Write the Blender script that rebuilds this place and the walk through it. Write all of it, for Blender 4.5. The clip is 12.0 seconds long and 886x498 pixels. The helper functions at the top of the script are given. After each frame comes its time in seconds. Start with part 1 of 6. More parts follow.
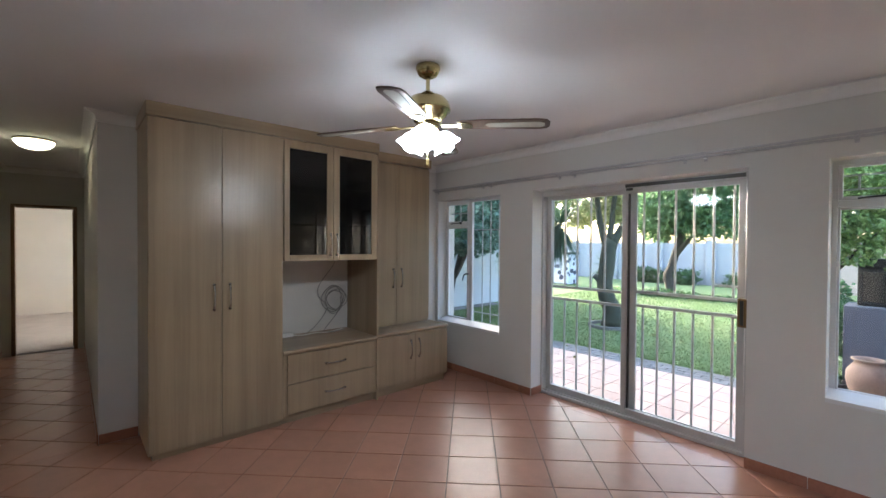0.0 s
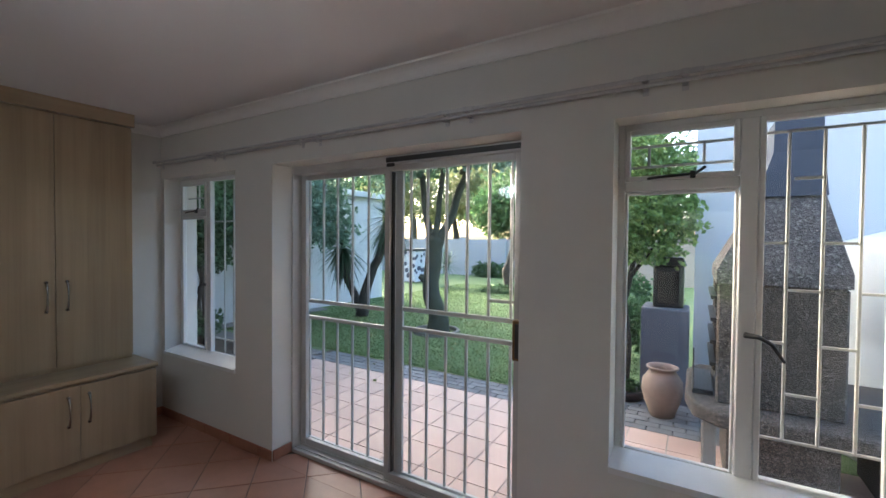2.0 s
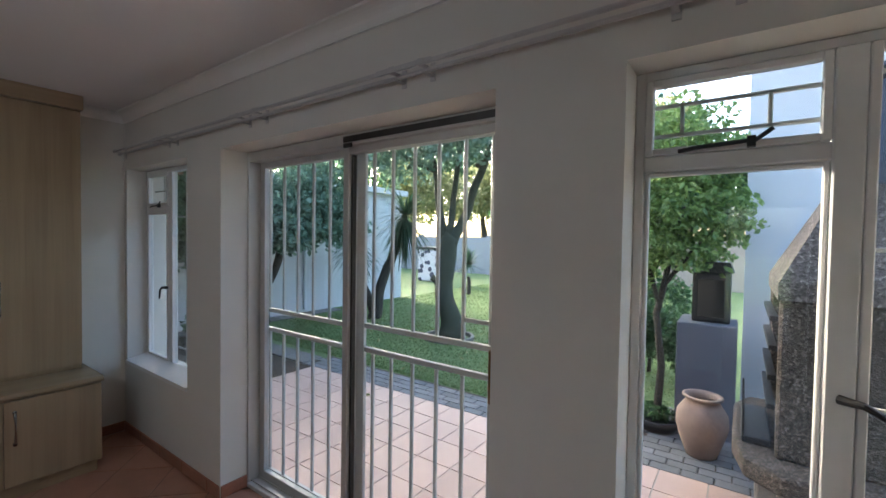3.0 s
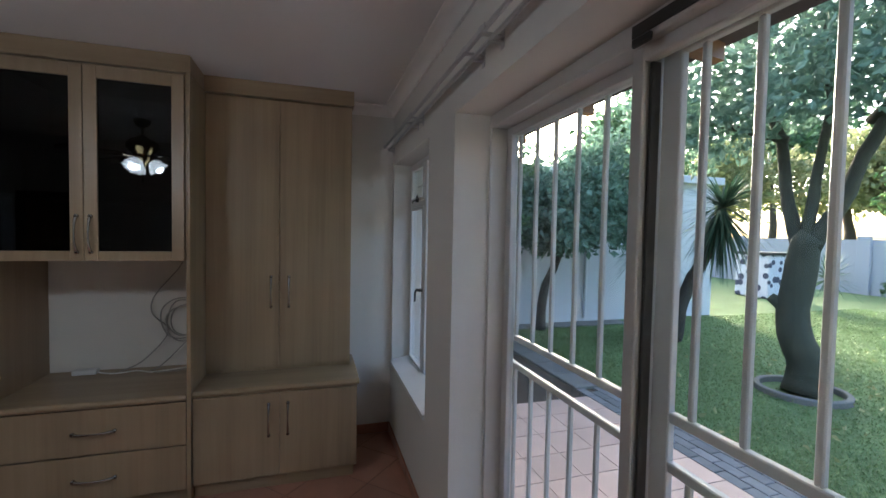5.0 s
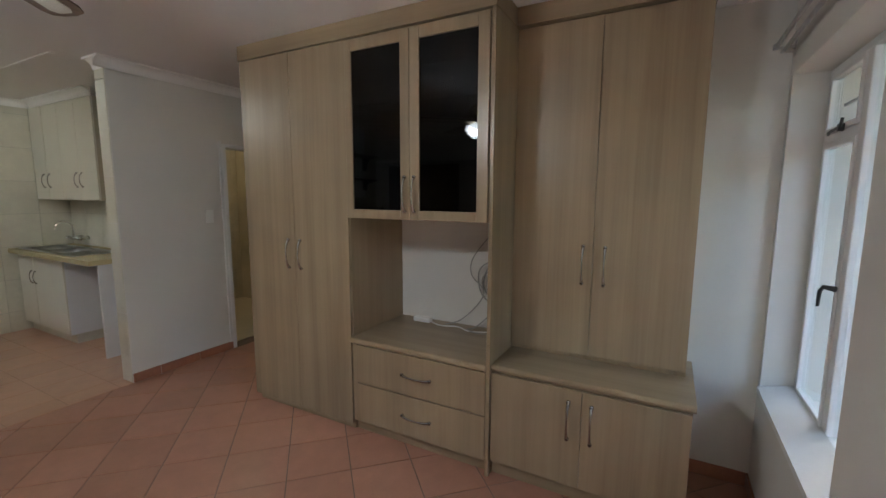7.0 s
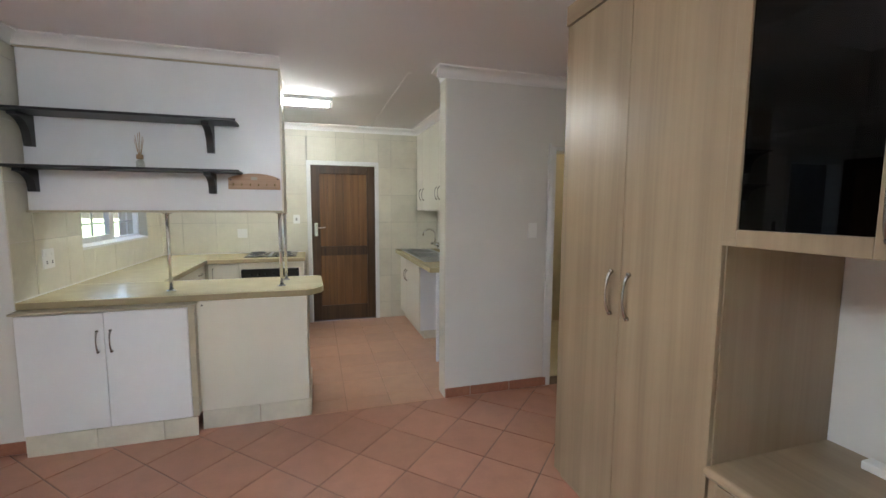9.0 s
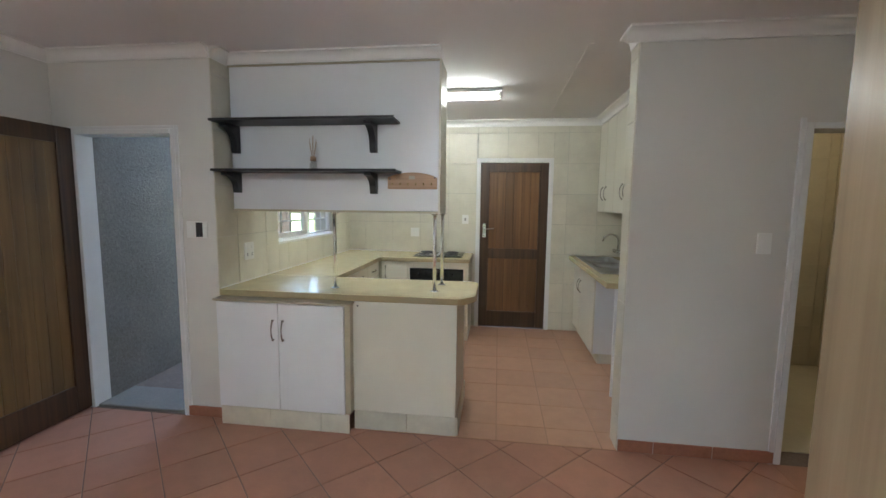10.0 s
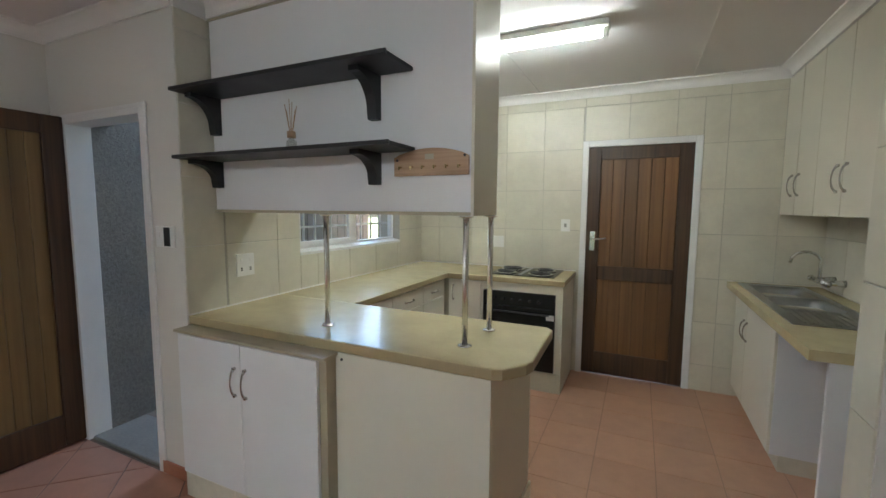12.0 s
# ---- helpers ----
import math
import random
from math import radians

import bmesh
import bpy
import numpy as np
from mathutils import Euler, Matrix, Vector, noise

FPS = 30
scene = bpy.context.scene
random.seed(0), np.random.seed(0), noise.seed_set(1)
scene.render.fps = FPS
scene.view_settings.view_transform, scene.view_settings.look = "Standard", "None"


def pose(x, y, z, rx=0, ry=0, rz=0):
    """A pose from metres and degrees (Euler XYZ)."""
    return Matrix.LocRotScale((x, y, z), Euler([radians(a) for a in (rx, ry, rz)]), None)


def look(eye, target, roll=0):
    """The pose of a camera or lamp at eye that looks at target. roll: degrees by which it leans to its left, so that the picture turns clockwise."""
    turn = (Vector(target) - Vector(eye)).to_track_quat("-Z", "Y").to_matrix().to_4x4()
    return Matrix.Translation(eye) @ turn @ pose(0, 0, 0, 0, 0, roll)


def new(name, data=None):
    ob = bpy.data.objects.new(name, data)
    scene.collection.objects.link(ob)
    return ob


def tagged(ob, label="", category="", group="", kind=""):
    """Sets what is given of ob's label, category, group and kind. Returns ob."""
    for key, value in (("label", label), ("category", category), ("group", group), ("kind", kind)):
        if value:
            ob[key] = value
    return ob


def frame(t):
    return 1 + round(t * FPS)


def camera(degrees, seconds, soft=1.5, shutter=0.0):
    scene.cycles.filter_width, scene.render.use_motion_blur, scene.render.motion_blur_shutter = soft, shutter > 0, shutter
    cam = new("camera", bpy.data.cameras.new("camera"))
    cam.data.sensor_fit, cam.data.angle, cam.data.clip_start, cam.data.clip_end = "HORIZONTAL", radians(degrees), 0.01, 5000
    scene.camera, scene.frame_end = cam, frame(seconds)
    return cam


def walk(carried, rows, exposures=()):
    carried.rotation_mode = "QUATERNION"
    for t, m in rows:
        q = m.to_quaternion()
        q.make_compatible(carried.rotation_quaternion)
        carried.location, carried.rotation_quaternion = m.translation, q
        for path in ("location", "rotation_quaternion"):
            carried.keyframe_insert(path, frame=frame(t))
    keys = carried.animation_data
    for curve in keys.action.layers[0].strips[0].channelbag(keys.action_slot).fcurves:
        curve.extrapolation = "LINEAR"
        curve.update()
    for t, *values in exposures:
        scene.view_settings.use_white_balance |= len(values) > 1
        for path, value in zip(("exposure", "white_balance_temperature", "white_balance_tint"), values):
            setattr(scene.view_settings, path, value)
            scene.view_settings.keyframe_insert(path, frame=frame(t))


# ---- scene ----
cam = camera(92.9, 12.0)
PATH = [
    (0, (0.672, -3.527, 1.559), (-0.825, -2.201, 1.53), 0.4),
    (0.5, (0.676, -3.098, 1.591), (-0.646, -1.597, 1.552), 0.3),
    (0.9, (0.669, -2.753, 1.592), (-0.525, -1.149, 1.542), 0.5),
    (1, (0.674, -2.693, 1.575), (-0.488, -1.066, 1.546), 0.7),
    (1.5, (0.614, -2.286, 1.573), (-0.457, -0.597, 1.537), 0.7),
    (2, (0.606, -1.915, 1.581), (-0.423, -0.2, 1.537), 0.5),
    (2.5, (0.618, -1.575, 1.6), (-0.421, 0.133, 1.552), 0.6),
    (4.5, (0.063, -0.663, 1.564), (-1.746, 0.188, 1.501), 1.3),
    (5, (-0.186, -0.579, 1.576), (-2.097, 0.004, 1.501), 1.1),
    (5.5, (-0.36, -0.507, 1.561), (-2.338, -0.216, 1.485), 0.9),
    (6, (-0.511, -0.449, 1.58), (-2.506, -0.554, 1.502), 0.6),
    (6.5, (-0.666, -0.422, 1.558), (-2.581, -0.966, 1.368), 0.6),
    (8.5, (-1.464, -0.931, 1.517), (-2.4, -2.687, 1.312), 0.4),
    (9, (-1.6, -1.151, 1.512), (-2.176, -3.056, 1.312), 0.3),
    (9.5, (-1.735, -1.338, 1.519), (-1.91, -3.321, 1.324), 0.3),
    (10, (-1.774, -1.595, 1.528), (-1.517, -3.567, 1.316), 0.7),
    (10.5, (-1.846, -1.903, 1.491), (-1.265, -3.807, 1.298), 0.3),
    (11, (-1.926, -2.218, 1.486), (-1.164, -4.057, 1.296), 0.2),
    (11.5, (-1.964, -2.52, 1.506), (-1.136, -4.33, 1.305), 0.5),
    (12, (-1.978, -2.839, 1.493), (-1.139, -4.644, 1.3), 0.4),
]
EXPOSURES = [(0.0, 4.43, 6000, 12), (0.5, 4.18, 6000, 12), (1.0, 4.0, 6000, 12), (2.0, 3.75, 6000, 11), (2.7, 3.7, 6000, 10), (4.5, 3.66, 5900, 11), (5.5, 3.8, 6000, 11), (6.5, 4.2, 6400, 10), (8.5, 5.3, 6200, 12), (9.5, 5.17, 6200, 10), (10.5, 4.93, 6150, 9), (12.0, 4.82, 6250, 8)]
walk(cam, [(t, look(eye, target, roll)) for t, eye, target, roll in PATH], EXPOSURES)

SKY_STRENGTH, SUN_STRENGTH = 0.15, 1.5
SUN_ELEVATION = 12.0
FAN_GLOW, TUBE_GLOW, HALL_GLOW, BATH_GLOW = 2.7, 2.5, 0.4, 0.6

world = bpy.data.worlds.new("sky")
scene.world = world
world.use_nodes = True
wn, wl = world.node_tree.nodes, world.node_tree.links
sky = wn.new("ShaderNodeTexSky")
sky.sky_type, sky.sun_disc = "NISHITA", False
sky.air_density, sky.dust_density, sky.ozone_density = 0.7, 5.0, 0.6
sky.sun_elevation, sky.sun_rotation = radians(SUN_ELEVATION), radians(291.8)
wl.new(sky.outputs[0], wn["Background"].inputs[0])
wn["Background"].inputs[1].default_value = SKY_STRENGTH
sun = new("sun", bpy.data.lights.new("sun", "SUN"))
sun.data.energy, sun.data.angle, sun.data.color = SUN_STRENGTH, radians(10.0), (1.0, 0.88, 0.68)
# added fill lamp at the bedroom window opening, stands in for skylight
bedroom_sky = new("bedroom_sky", bpy.data.lights.new("bedroom_sky", "AREA"))
bedroom_sky.data.shape, bedroom_sky.data.size, bedroom_sky.data.size_y, bedroom_sky.data.energy = "RECTANGLE", 2.3, 1.15, 1.4
bedroom_sky.matrix_world = look((-9.4, -1.76, 1.5), (-9.4, -3.0, 1.3))
sun.matrix_world = look((-30, 12, 32.31 * math.tan(radians(SUN_ELEVATION))), (0, 0, 0))


# ---- materials ----
def nodes_of(name):
    m = bpy.data.materials.new(name)
    m.use_nodes = True
    t = m.node_tree
    return m, t.nodes, t.links, t.nodes["Principled BSDF"]


def noise_at(n, l, scale, detail=3.0, stretch=(1, 1, 1), rough=0.55, warp=0.0):
    g = n.new("ShaderNodeNewGeometry")
    mp = n.new("ShaderNodeMapping")
    mp.inputs["Scale"].default_value = stretch
    l.new(g.outputs["Position"], mp.inputs["Vector"])
    t = n.new("ShaderNodeTexNoise")
    t.inputs["Scale"].default_value, t.inputs["Detail"].default_value = scale, detail
    t.inputs["Roughness"].default_value, t.inputs["Distortion"].default_value = rough, warp
    l.new(mp.outputs[0], t.inputs["Vector"])
    return t.outputs["Fac"]


def ramp(n, l, fac, stops):
    r = n.new("ShaderNodeValToRGB")
    e = r.color_ramp.elements
    while len(e) < len(stops):
        e.new(0.5)
    for el, (p, c) in zip(e, stops):
        el.position, el.color = p, (*c, 1)
    l.new(fac, r.inputs[0])
    return r.outputs[0]


def mixed(n, l, fac, a, b, kind="MIX"):
    m = n.new("ShaderNodeMix")
    m.data_type, m.blend_type = "RGBA", kind
    for key, v in ((0, fac), (6, a), (7, b)):
        if isinstance(v, (int, float)):
            m.inputs[key].default_value = v
        elif isinstance(v, tuple):
            m.inputs[key].default_value = (*v, 1)
        else:
            l.new(v, m.inputs[key])
    return m.outputs[2]


def bumped(n, l, b, fac, strength, distance=0.01):
    u = n.new("ShaderNodeBump")
    u.inputs["Strength"].default_value, u.inputs["Distance"].default_value = strength, distance
    l.new(fac, u.inputs["Height"])
    l.new(u.outputs[0], b.inputs["Normal"])


def shade(c, k):
    return tuple(min(1.0, v * k) for v in c)


def surface(name, col, rough=0.6, var=0.08, scale=2.5, fine=60.0, bump=0.15, metal=0.0, rvar=0.08, each=0.0, dist=0.004):
    """Paint, plaster, stone, metal: broad stains and fine grain."""
    m, n, l, b = nodes_of(name)
    broad = noise_at(n, l, scale, 4.0)
    grain = noise_at(n, l, fine, 3.0)
    c = ramp(n, l, broad, [(0.3, shade(col, 1 - var)), (0.7, shade(col, 1 + var))])
    c = mixed(n, l, 0.35 * min(1, var * 6), c, ramp(n, l, grain, [(0.35, shade(col, 1 - 1.5 * var)), (0.65, shade(col, 1 + 1.5 * var))]))
    if each:
        o = n.new("ShaderNodeObjectInfo")
        c = mixed(n, l, 1.0, c, ramp(n, l, o.outputs["Random"], [(0.0, (1 - each,) * 3), (1.0, (1 + each * 0.4,) * 3)]), "MULTIPLY")
    l.new(c, b.inputs["Base Color"])
    r = n.new("ShaderNodeMapRange")
    lo, hi = max(0.03, rough - rvar), min(1, rough + rvar)
    lo, hi = (lo, min(hi, 0.265)) if rough < 0.272 else (max(lo, 0.285), max(hi, 0.29))
    r.inputs["To Min"].default_value, r.inputs["To Max"].default_value = lo, hi
    l.new(broad, r.inputs["Value"])
    l.new(r.outputs[0], b.inputs["Roughness"])
    b.inputs["Metallic"].default_value = metal
    if bump:
        bumped(n, l, b, grain, bump, dist)
    return m


def timber(name, dark, mid, light, rough=0.4, along="z", freq=1.0, bump=0.08, each=0.0, band=0.0, fine=0.45):
    """Wood with grain along one axis."""
    m, n, l, b = nodes_of(name)
    s = [22 * freq] * 3
    s["xyz".index(along)] = 0.9 * freq
    f1 = noise_at(n, l, 1.0, 5.0, tuple(s), 0.6, 0.4)
    s2 = [95 * freq] * 3
    s2["xyz".index(along)] = 2.2 * freq
    f2 = noise_at(n, l, 1.0, 3.0, tuple(s2), 0.6)
    c = ramp(n, l, f1, [(0.28, dark), (0.5, mid), (0.74, light)])
    c = mixed(n, l, fine, c, ramp(n, l, f2, [(0.35, dark), (0.62, light)]))
    broad = noise_at(n, l, 1.4, 2.0)
    c = mixed(n, l, 1.0, c, ramp(n, l, broad, [(0.3, (0.88,) * 3), (0.7, (1.06,) * 3)]), "MULTIPLY")
    if band:
        s3 = [9.0] * 3
        s3["xyz".index(along)] = 0.22
        f3 = noise_at(n, l, 1.0, 2.0, tuple(s3), 0.5)
        c = mixed(n, l, 1.0, c, ramp(n, l, f3, [(0.36, (1 - band,) * 3), (0.48, (1.0,) * 3), (0.64, (1 + band * 0.55,) * 3)]), "MULTIPLY")
    if each:
        o = n.new("ShaderNodeObjectInfo")
        c = mixed(n, l, 1.0, c, ramp(n, l, o.outputs["Random"], [(0.0, (1 - each,) * 3), (1.0, (1 + each * 0.5,) * 3)]), "MULTIPLY")
    l.new(c, b.inputs["Base Color"])
    b.inputs["Roughness"].default_value = rough
    bumped(n, l, b, f2, bump, 0.002)
    return m


def glow(name, col, strength):
    m, n, l, b = nodes_of(name)
    b.inputs["Base Color"].default_value = (*col, 1)
    b.inputs["Emission Color"].default_value = (*col, 1)
    b.inputs["Emission Strength"].default_value = strength
    return m


def pane_glass(name, tint, ior=1.45, rough=0.0):
    m, n, l, b = nodes_of(name)
    n.remove(b)
    t, g, f, x = (n.new("ShaderNode" + k) for k in ("BsdfTransparent", "BsdfGlossy", "LayerWeight", "MixShader"))
    t.inputs[0].default_value = (*tint, 1)
    g.inputs["Roughness"].default_value = rough
    f.inputs[0].default_value = 0.5
    p, q = n.new("ShaderNodeMath"), n.new("ShaderNodeMath")
    p.operation, q.operation = "POWER", "MULTIPLY_ADD"
    l.new(f.outputs["Facing"], p.inputs[0])
    p.inputs[1].default_value = 4.5
    l.new(p.outputs[0], q.inputs[0])
    q.inputs[1].default_value, q.inputs[2].default_value = 0.8, ((ior - 1) / (ior + 1)) ** 2 * 0.9
    l.new(q.outputs[0], x.inputs[0])
    l.new(t.outputs[0], x.inputs[1])
    l.new(g.outputs[0], x.inputs[2])
    l.new(x.outputs[0], n["Material Output"].inputs[0])
    return m


def leafy(name, a, b_, c_):
    m, n, l, b = nodes_of(name)
    g = n.new("ShaderNodeNewGeometry")
    c = ramp(n, l, g.outputs["Random Per Island"], [(0.0, a), (0.55, b_), (1.0, c_)])
    l.new(c, b.inputs["Base Color"])
    b.inputs["Roughness"].default_value = 0.5
    t, x = n.new("ShaderNodeBsdfTranslucent"), n.new("ShaderNodeMixShader")
    l.new(c, t.inputs[0])
    x.inputs[0].default_value = 0.48
    l.new(b.outputs[0], x.inputs[1])
    l.new(t.outputs[0], x.inputs[2])
    l.new(x.outputs[0], n["Material Output"].inputs[0])
    return m


M_WALL = surface("wall_paint", (0.64, 0.615, 0.575), 0.62, 0.03, 1.2, 45, 0.12)
M_SIDEWALL = surface("white_outdoor_plaster", (0.52, 0.525, 0.54), 0.8, 0.06, 0.9, 40, 0.3)
M_WALL_OUT = surface("outdoor_plaster", (0.56, 0.56, 0.57), 0.8, 0.06, 0.9, 40, 0.3)
M_CEIL = surface("ceiling_paint", (0.73, 0.71, 0.71), 0.85, 0.02, 0.8, 50, 0.06)
M_CORNICE = surface("cornice_paint", (0.78, 0.76, 0.74), 0.5, 0.02, 3, 50, 0.05)
M_SKIRT = surface("skirting_tile", (0.33, 0.14, 0.085), 0.35, 0.15, 4, 50, 0.1)
M_TILE = surface("terracotta_tile", (0.395, 0.19, 0.125), 0.30, 0.08, 9.0, 55, 0.0, each=0.12, rvar=0.02)
M_TILE_K = surface("worn_terracotta_tile", (0.50, 0.285, 0.185), 0.30, 0.07, 9.0, 55, 0.0, each=0.08, rvar=0.02)
M_GROUT = surface("dark_grout", (0.17, 0.125, 0.10), 0.9, 0.2, 6, 70, 0.3)
M_KTILE = surface("cream_wall_tile", (0.60, 0.565, 0.465), 0.31, 0.07, 5, 30, 0.04, each=0.05)
M_KGROUT = surface("pale_grout", (0.42, 0.40, 0.34), 0.9, 0.08, 6, 70, 0.2)
M_PLINTH = surface("plinth_tile", (0.60, 0.56, 0.46), 0.35, 0.09, 6, 30, 0.06, each=0.06)
M_OAK = timber("pale_oak_laminate", (0.262, 0.187, 0.112), (0.308, 0.224, 0.138), (0.345, 0.258, 0.164), 0.33, freq=0.8, bump=0.04, band=0.11, fine=0.25)
M_OAK_H = timber("pale_oak_edge", (0.262, 0.187, 0.112), (0.308, 0.224, 0.138), (0.345, 0.258, 0.164), 0.33, "y", 0.8, 0.04, band=0.10, fine=0.22)
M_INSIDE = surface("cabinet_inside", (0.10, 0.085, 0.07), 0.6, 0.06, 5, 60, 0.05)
M_DOORFRAME = timber("dark_door_stile", (0.028, 0.013, 0.006), (0.055, 0.026, 0.011), (0.095, 0.047, 0.020), 0.42, "z", 0.5, 0.1)
M_MERANTI = timber("dark_meranti", (0.095, 0.043, 0.014), (0.165, 0.078, 0.026), (0.235, 0.118, 0.041), 0.38, "z", 0.5, 0.06, each=0.35, band=0.15, fine=0.2)
M_DOORWOOD = timber("weathered_door_wood", (0.085, 0.049, 0.018), (0.15, 0.087, 0.032), (0.21, 0.128, 0.050), 0.42, "z", 0.5, 0.06, each=0.25, band=0.18, fine=0.2)
M_CREAM = surface("cream_melamine", (0.66, 0.625, 0.53), 0.35, 0.03, 3, 60, 0.03)
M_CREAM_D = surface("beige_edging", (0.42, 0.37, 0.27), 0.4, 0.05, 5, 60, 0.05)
M_WHITE = surface("white_melamine", (0.72, 0.72, 0.735), 0.32, 0.02, 3, 60, 0.02)
M_FRAME = surface("white_gloss_paint", (0.70, 0.695, 0.69), 0.35, 0.04, 6, 60, 0.08)
M_TOP = surface("mustard_worktop", (0.52, 0.44, 0.255), 0.24, 0.06, 9, 90, 0.02, rvar=0.05)
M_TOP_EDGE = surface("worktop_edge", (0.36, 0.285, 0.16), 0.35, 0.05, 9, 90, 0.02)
M_SEAL = surface("white_sealant", (0.74, 0.73, 0.68), 0.4, 0.03, 6, 60, 0.0)
M_BLACK = surface("black_painted_wood", (0.012, 0.012, 0.013), 0.45, 0.2, 6, 60, 0.12)
M_CHROME = surface("chrome", (0.78, 0.78, 0.77), 0.24, 0.04, 8, 60, 0.0, 1.0, 0.06)
M_HANDLE = surface("satin_chrome", (0.42, 0.41, 0.395), 0.22, 0.05, 8, 60, 0.0, 1.0, 0.05)
M_STEEL = surface("brushed_steel", (0.36, 0.36, 0.355), 0.30, 0.06, 8, 120, 0.03, 1.0)
M_ALU = surface("grey_aluminium", (0.50, 0.485, 0.465), 0.42, 0.06, 6, 80, 0.04, 0.2)
M_ALU_D = surface("dark_aluminium", (0.05, 0.048, 0.045), 0.4, 0.1, 6, 80, 0.04, 0.5)
M_RAIL = surface("grey_metal_rail", (0.50, 0.485, 0.49), 0.4, 0.08, 9, 60, 0.05, 0.35)
M_BARS = surface("white_bar_paint", (0.53, 0.515, 0.50), 0.4, 0.06, 8, 60, 0.08)
M_BRASS = surface("aged_brass", (0.50, 0.40, 0.20), 0.25, 0.12, 8, 60, 0.02, 1.0)
M_BRONZE = surface("bronze_lock", (0.20, 0.12, 0.05), 0.35, 0.15, 9, 60, 0.05, 0.7)
M_BLADE = timber("fan_blade_wood", (0.05, 0.027, 0.016), (0.095, 0.055, 0.034), (0.15, 0.09, 0.06), 0.4, "x")
M_CANE = surface("cream_cane", (0.42, 0.40, 0.33), 0.6, 0.08, 40, 180, 0.3)
M_BLACKGLASS = surface("black_oven_glass", (0.008, 0.008, 0.009), 0.1, 0.1, 5, 60, 0.0)
M_PLASTIC = surface("white_plastic", (0.76, 0.75, 0.72), 0.35, 0.02, 6, 60, 0.02)
M_DARKPLASTIC = surface("dark_plastic", (0.02, 0.02, 0.022), 0.4, 0.1, 6, 60, 0.05)
M_CABLE = surface("grey_cable", (0.30, 0.29, 0.27), 0.5, 0.1, 20, 80, 0.0)
M_PINE = timber("pine_board", (0.30, 0.17, 0.09), (0.42, 0.26, 0.15), (0.52, 0.34, 0.21), 0.5, "x")
M_CLEAR = pane_glass("window_glass", (0.95, 0.97, 0.96))
M_SMOKED = pane_glass("smoked_glass", (0.16, 0.16, 0.165), 1.5)
M_FAN_GLOW = glow("lit_glass_shade", (0.86, 0.95, 1.0), FAN_GLOW * 0.42)
M_BULB = glow("lit_bulb", (0.90, 0.96, 1.0), FAN_GLOW * 5.0)
M_TUBE_GLOW = glow("lit_fluorescent_tube", (0.95, 1.0, 0.95), TUBE_GLOW)
M_HALL_GLOW = glow("lit_hall_bowl", (1.0, 0.92, 0.58), HALL_GLOW)
M_BATH_GLOW = glow("lit_bathroom_bowl", (1.0, 0.85, 0.56), BATH_GLOW)
M_CARPET = surface("pale_carpet", (0.50, 0.45, 0.42), 0.95, 0.08, 4, 160, 0.6)
M_CONCRETE = surface("grey_concrete", (0.18, 0.172, 0.158), 0.85, 0.15, 4, 60, 0.4)
M_STEP = surface("doorstep_cement", (0.20, 0.183, 0.16), 0.85, 0.15, 4, 60, 0.4)
M_BATHTILE = surface("yellow_bath_tile", (0.62, 0.55, 0.41), 0.3, 0.06, 5, 40, 0.03, each=0.05)
M_PATIO = surface("patio_tile", (0.63, 0.43, 0.345), 0.5, 0.12, 2.5, 45, 0.12, each=0.12)
M_PAVER = surface("grey_paver", (0.20, 0.20, 0.20), 0.85, 0.2, 4, 50, 0.5, each=0.25)
M_SOIL = surface("garden_soil", (0.07, 0.05, 0.035), 0.95, 0.35, 5, 40, 0.9, dist=0.03)
M_LAWN = surface("lawn_ground", (0.135, 0.20, 0.075), 0.95, 0.3, 1.3, 45, 0.9, dist=0.03)
M_BARK = surface("grey_bark", (0.045, 0.038, 0.030), 0.95, 0.45, 7, 34, 0.9, dist=0.02)
M_BARK_G = surface("mossy_bark", (0.050, 0.052, 0.034), 0.95, 0.4, 7, 70, 0.5, dist=0.008)
M_LEAF_BLUE = leafy("blue_green_leaves", (0.07, 0.13, 0.09), (0.135, 0.23, 0.16), (0.23, 0.34, 0.25))
M_LEAF_DARK = leafy("dark_leaves", (0.03, 0.07, 0.03), (0.06, 0.125, 0.05), (0.11, 0.20, 0.08))
M_LEAF_FRESH = leafy("fresh_green_leaves", (0.042, 0.10, 0.038), (0.08, 0.165, 0.06), (0.14, 0.25, 0.095))
M_LEAF_LIME = leafy("young_bright_leaves", (0.10, 0.17, 0.05), (0.20, 0.31, 0.09), (0.34, 0.45, 0.16))
# gold puts low sunlight into the far crowns' colour; dry fallen leaves share it
M_LEAF_GOLD = leafy("sun_tint_dry_leaves", (0.14, 0.18, 0.07), (0.28, 0.30, 0.13), (0.45, 0.43, 0.22))
M_PALM = leafy("palm_leaves", (0.02, 0.05, 0.028), (0.04, 0.085, 0.05), (0.08, 0.13, 0.08))
M_GRASS = leafy("grass_blades", (0.13, 0.20, 0.075), (0.185, 0.27, 0.11), (0.26, 0.345, 0.16))
M_POT = surface("faded_terracotta_pot", (0.33, 0.235, 0.19), 0.85, 0.16, 7, 50, 0.3)
M_GREYBOX = surface("grey_painted_plaster", (0.115, 0.12, 0.145), 0.85, 0.08, 3, 40, 0.3)
M_ROOF = surface("brown_roof", (0.10, 0.06, 0.045), 0.8, 0.2, 2, 30, 0.4)
M_FASCIA = timber("stained_rafter", (0.16, 0.07, 0.025), (0.28, 0.13, 0.045), (0.36, 0.18, 0.07), 0.5, "y")
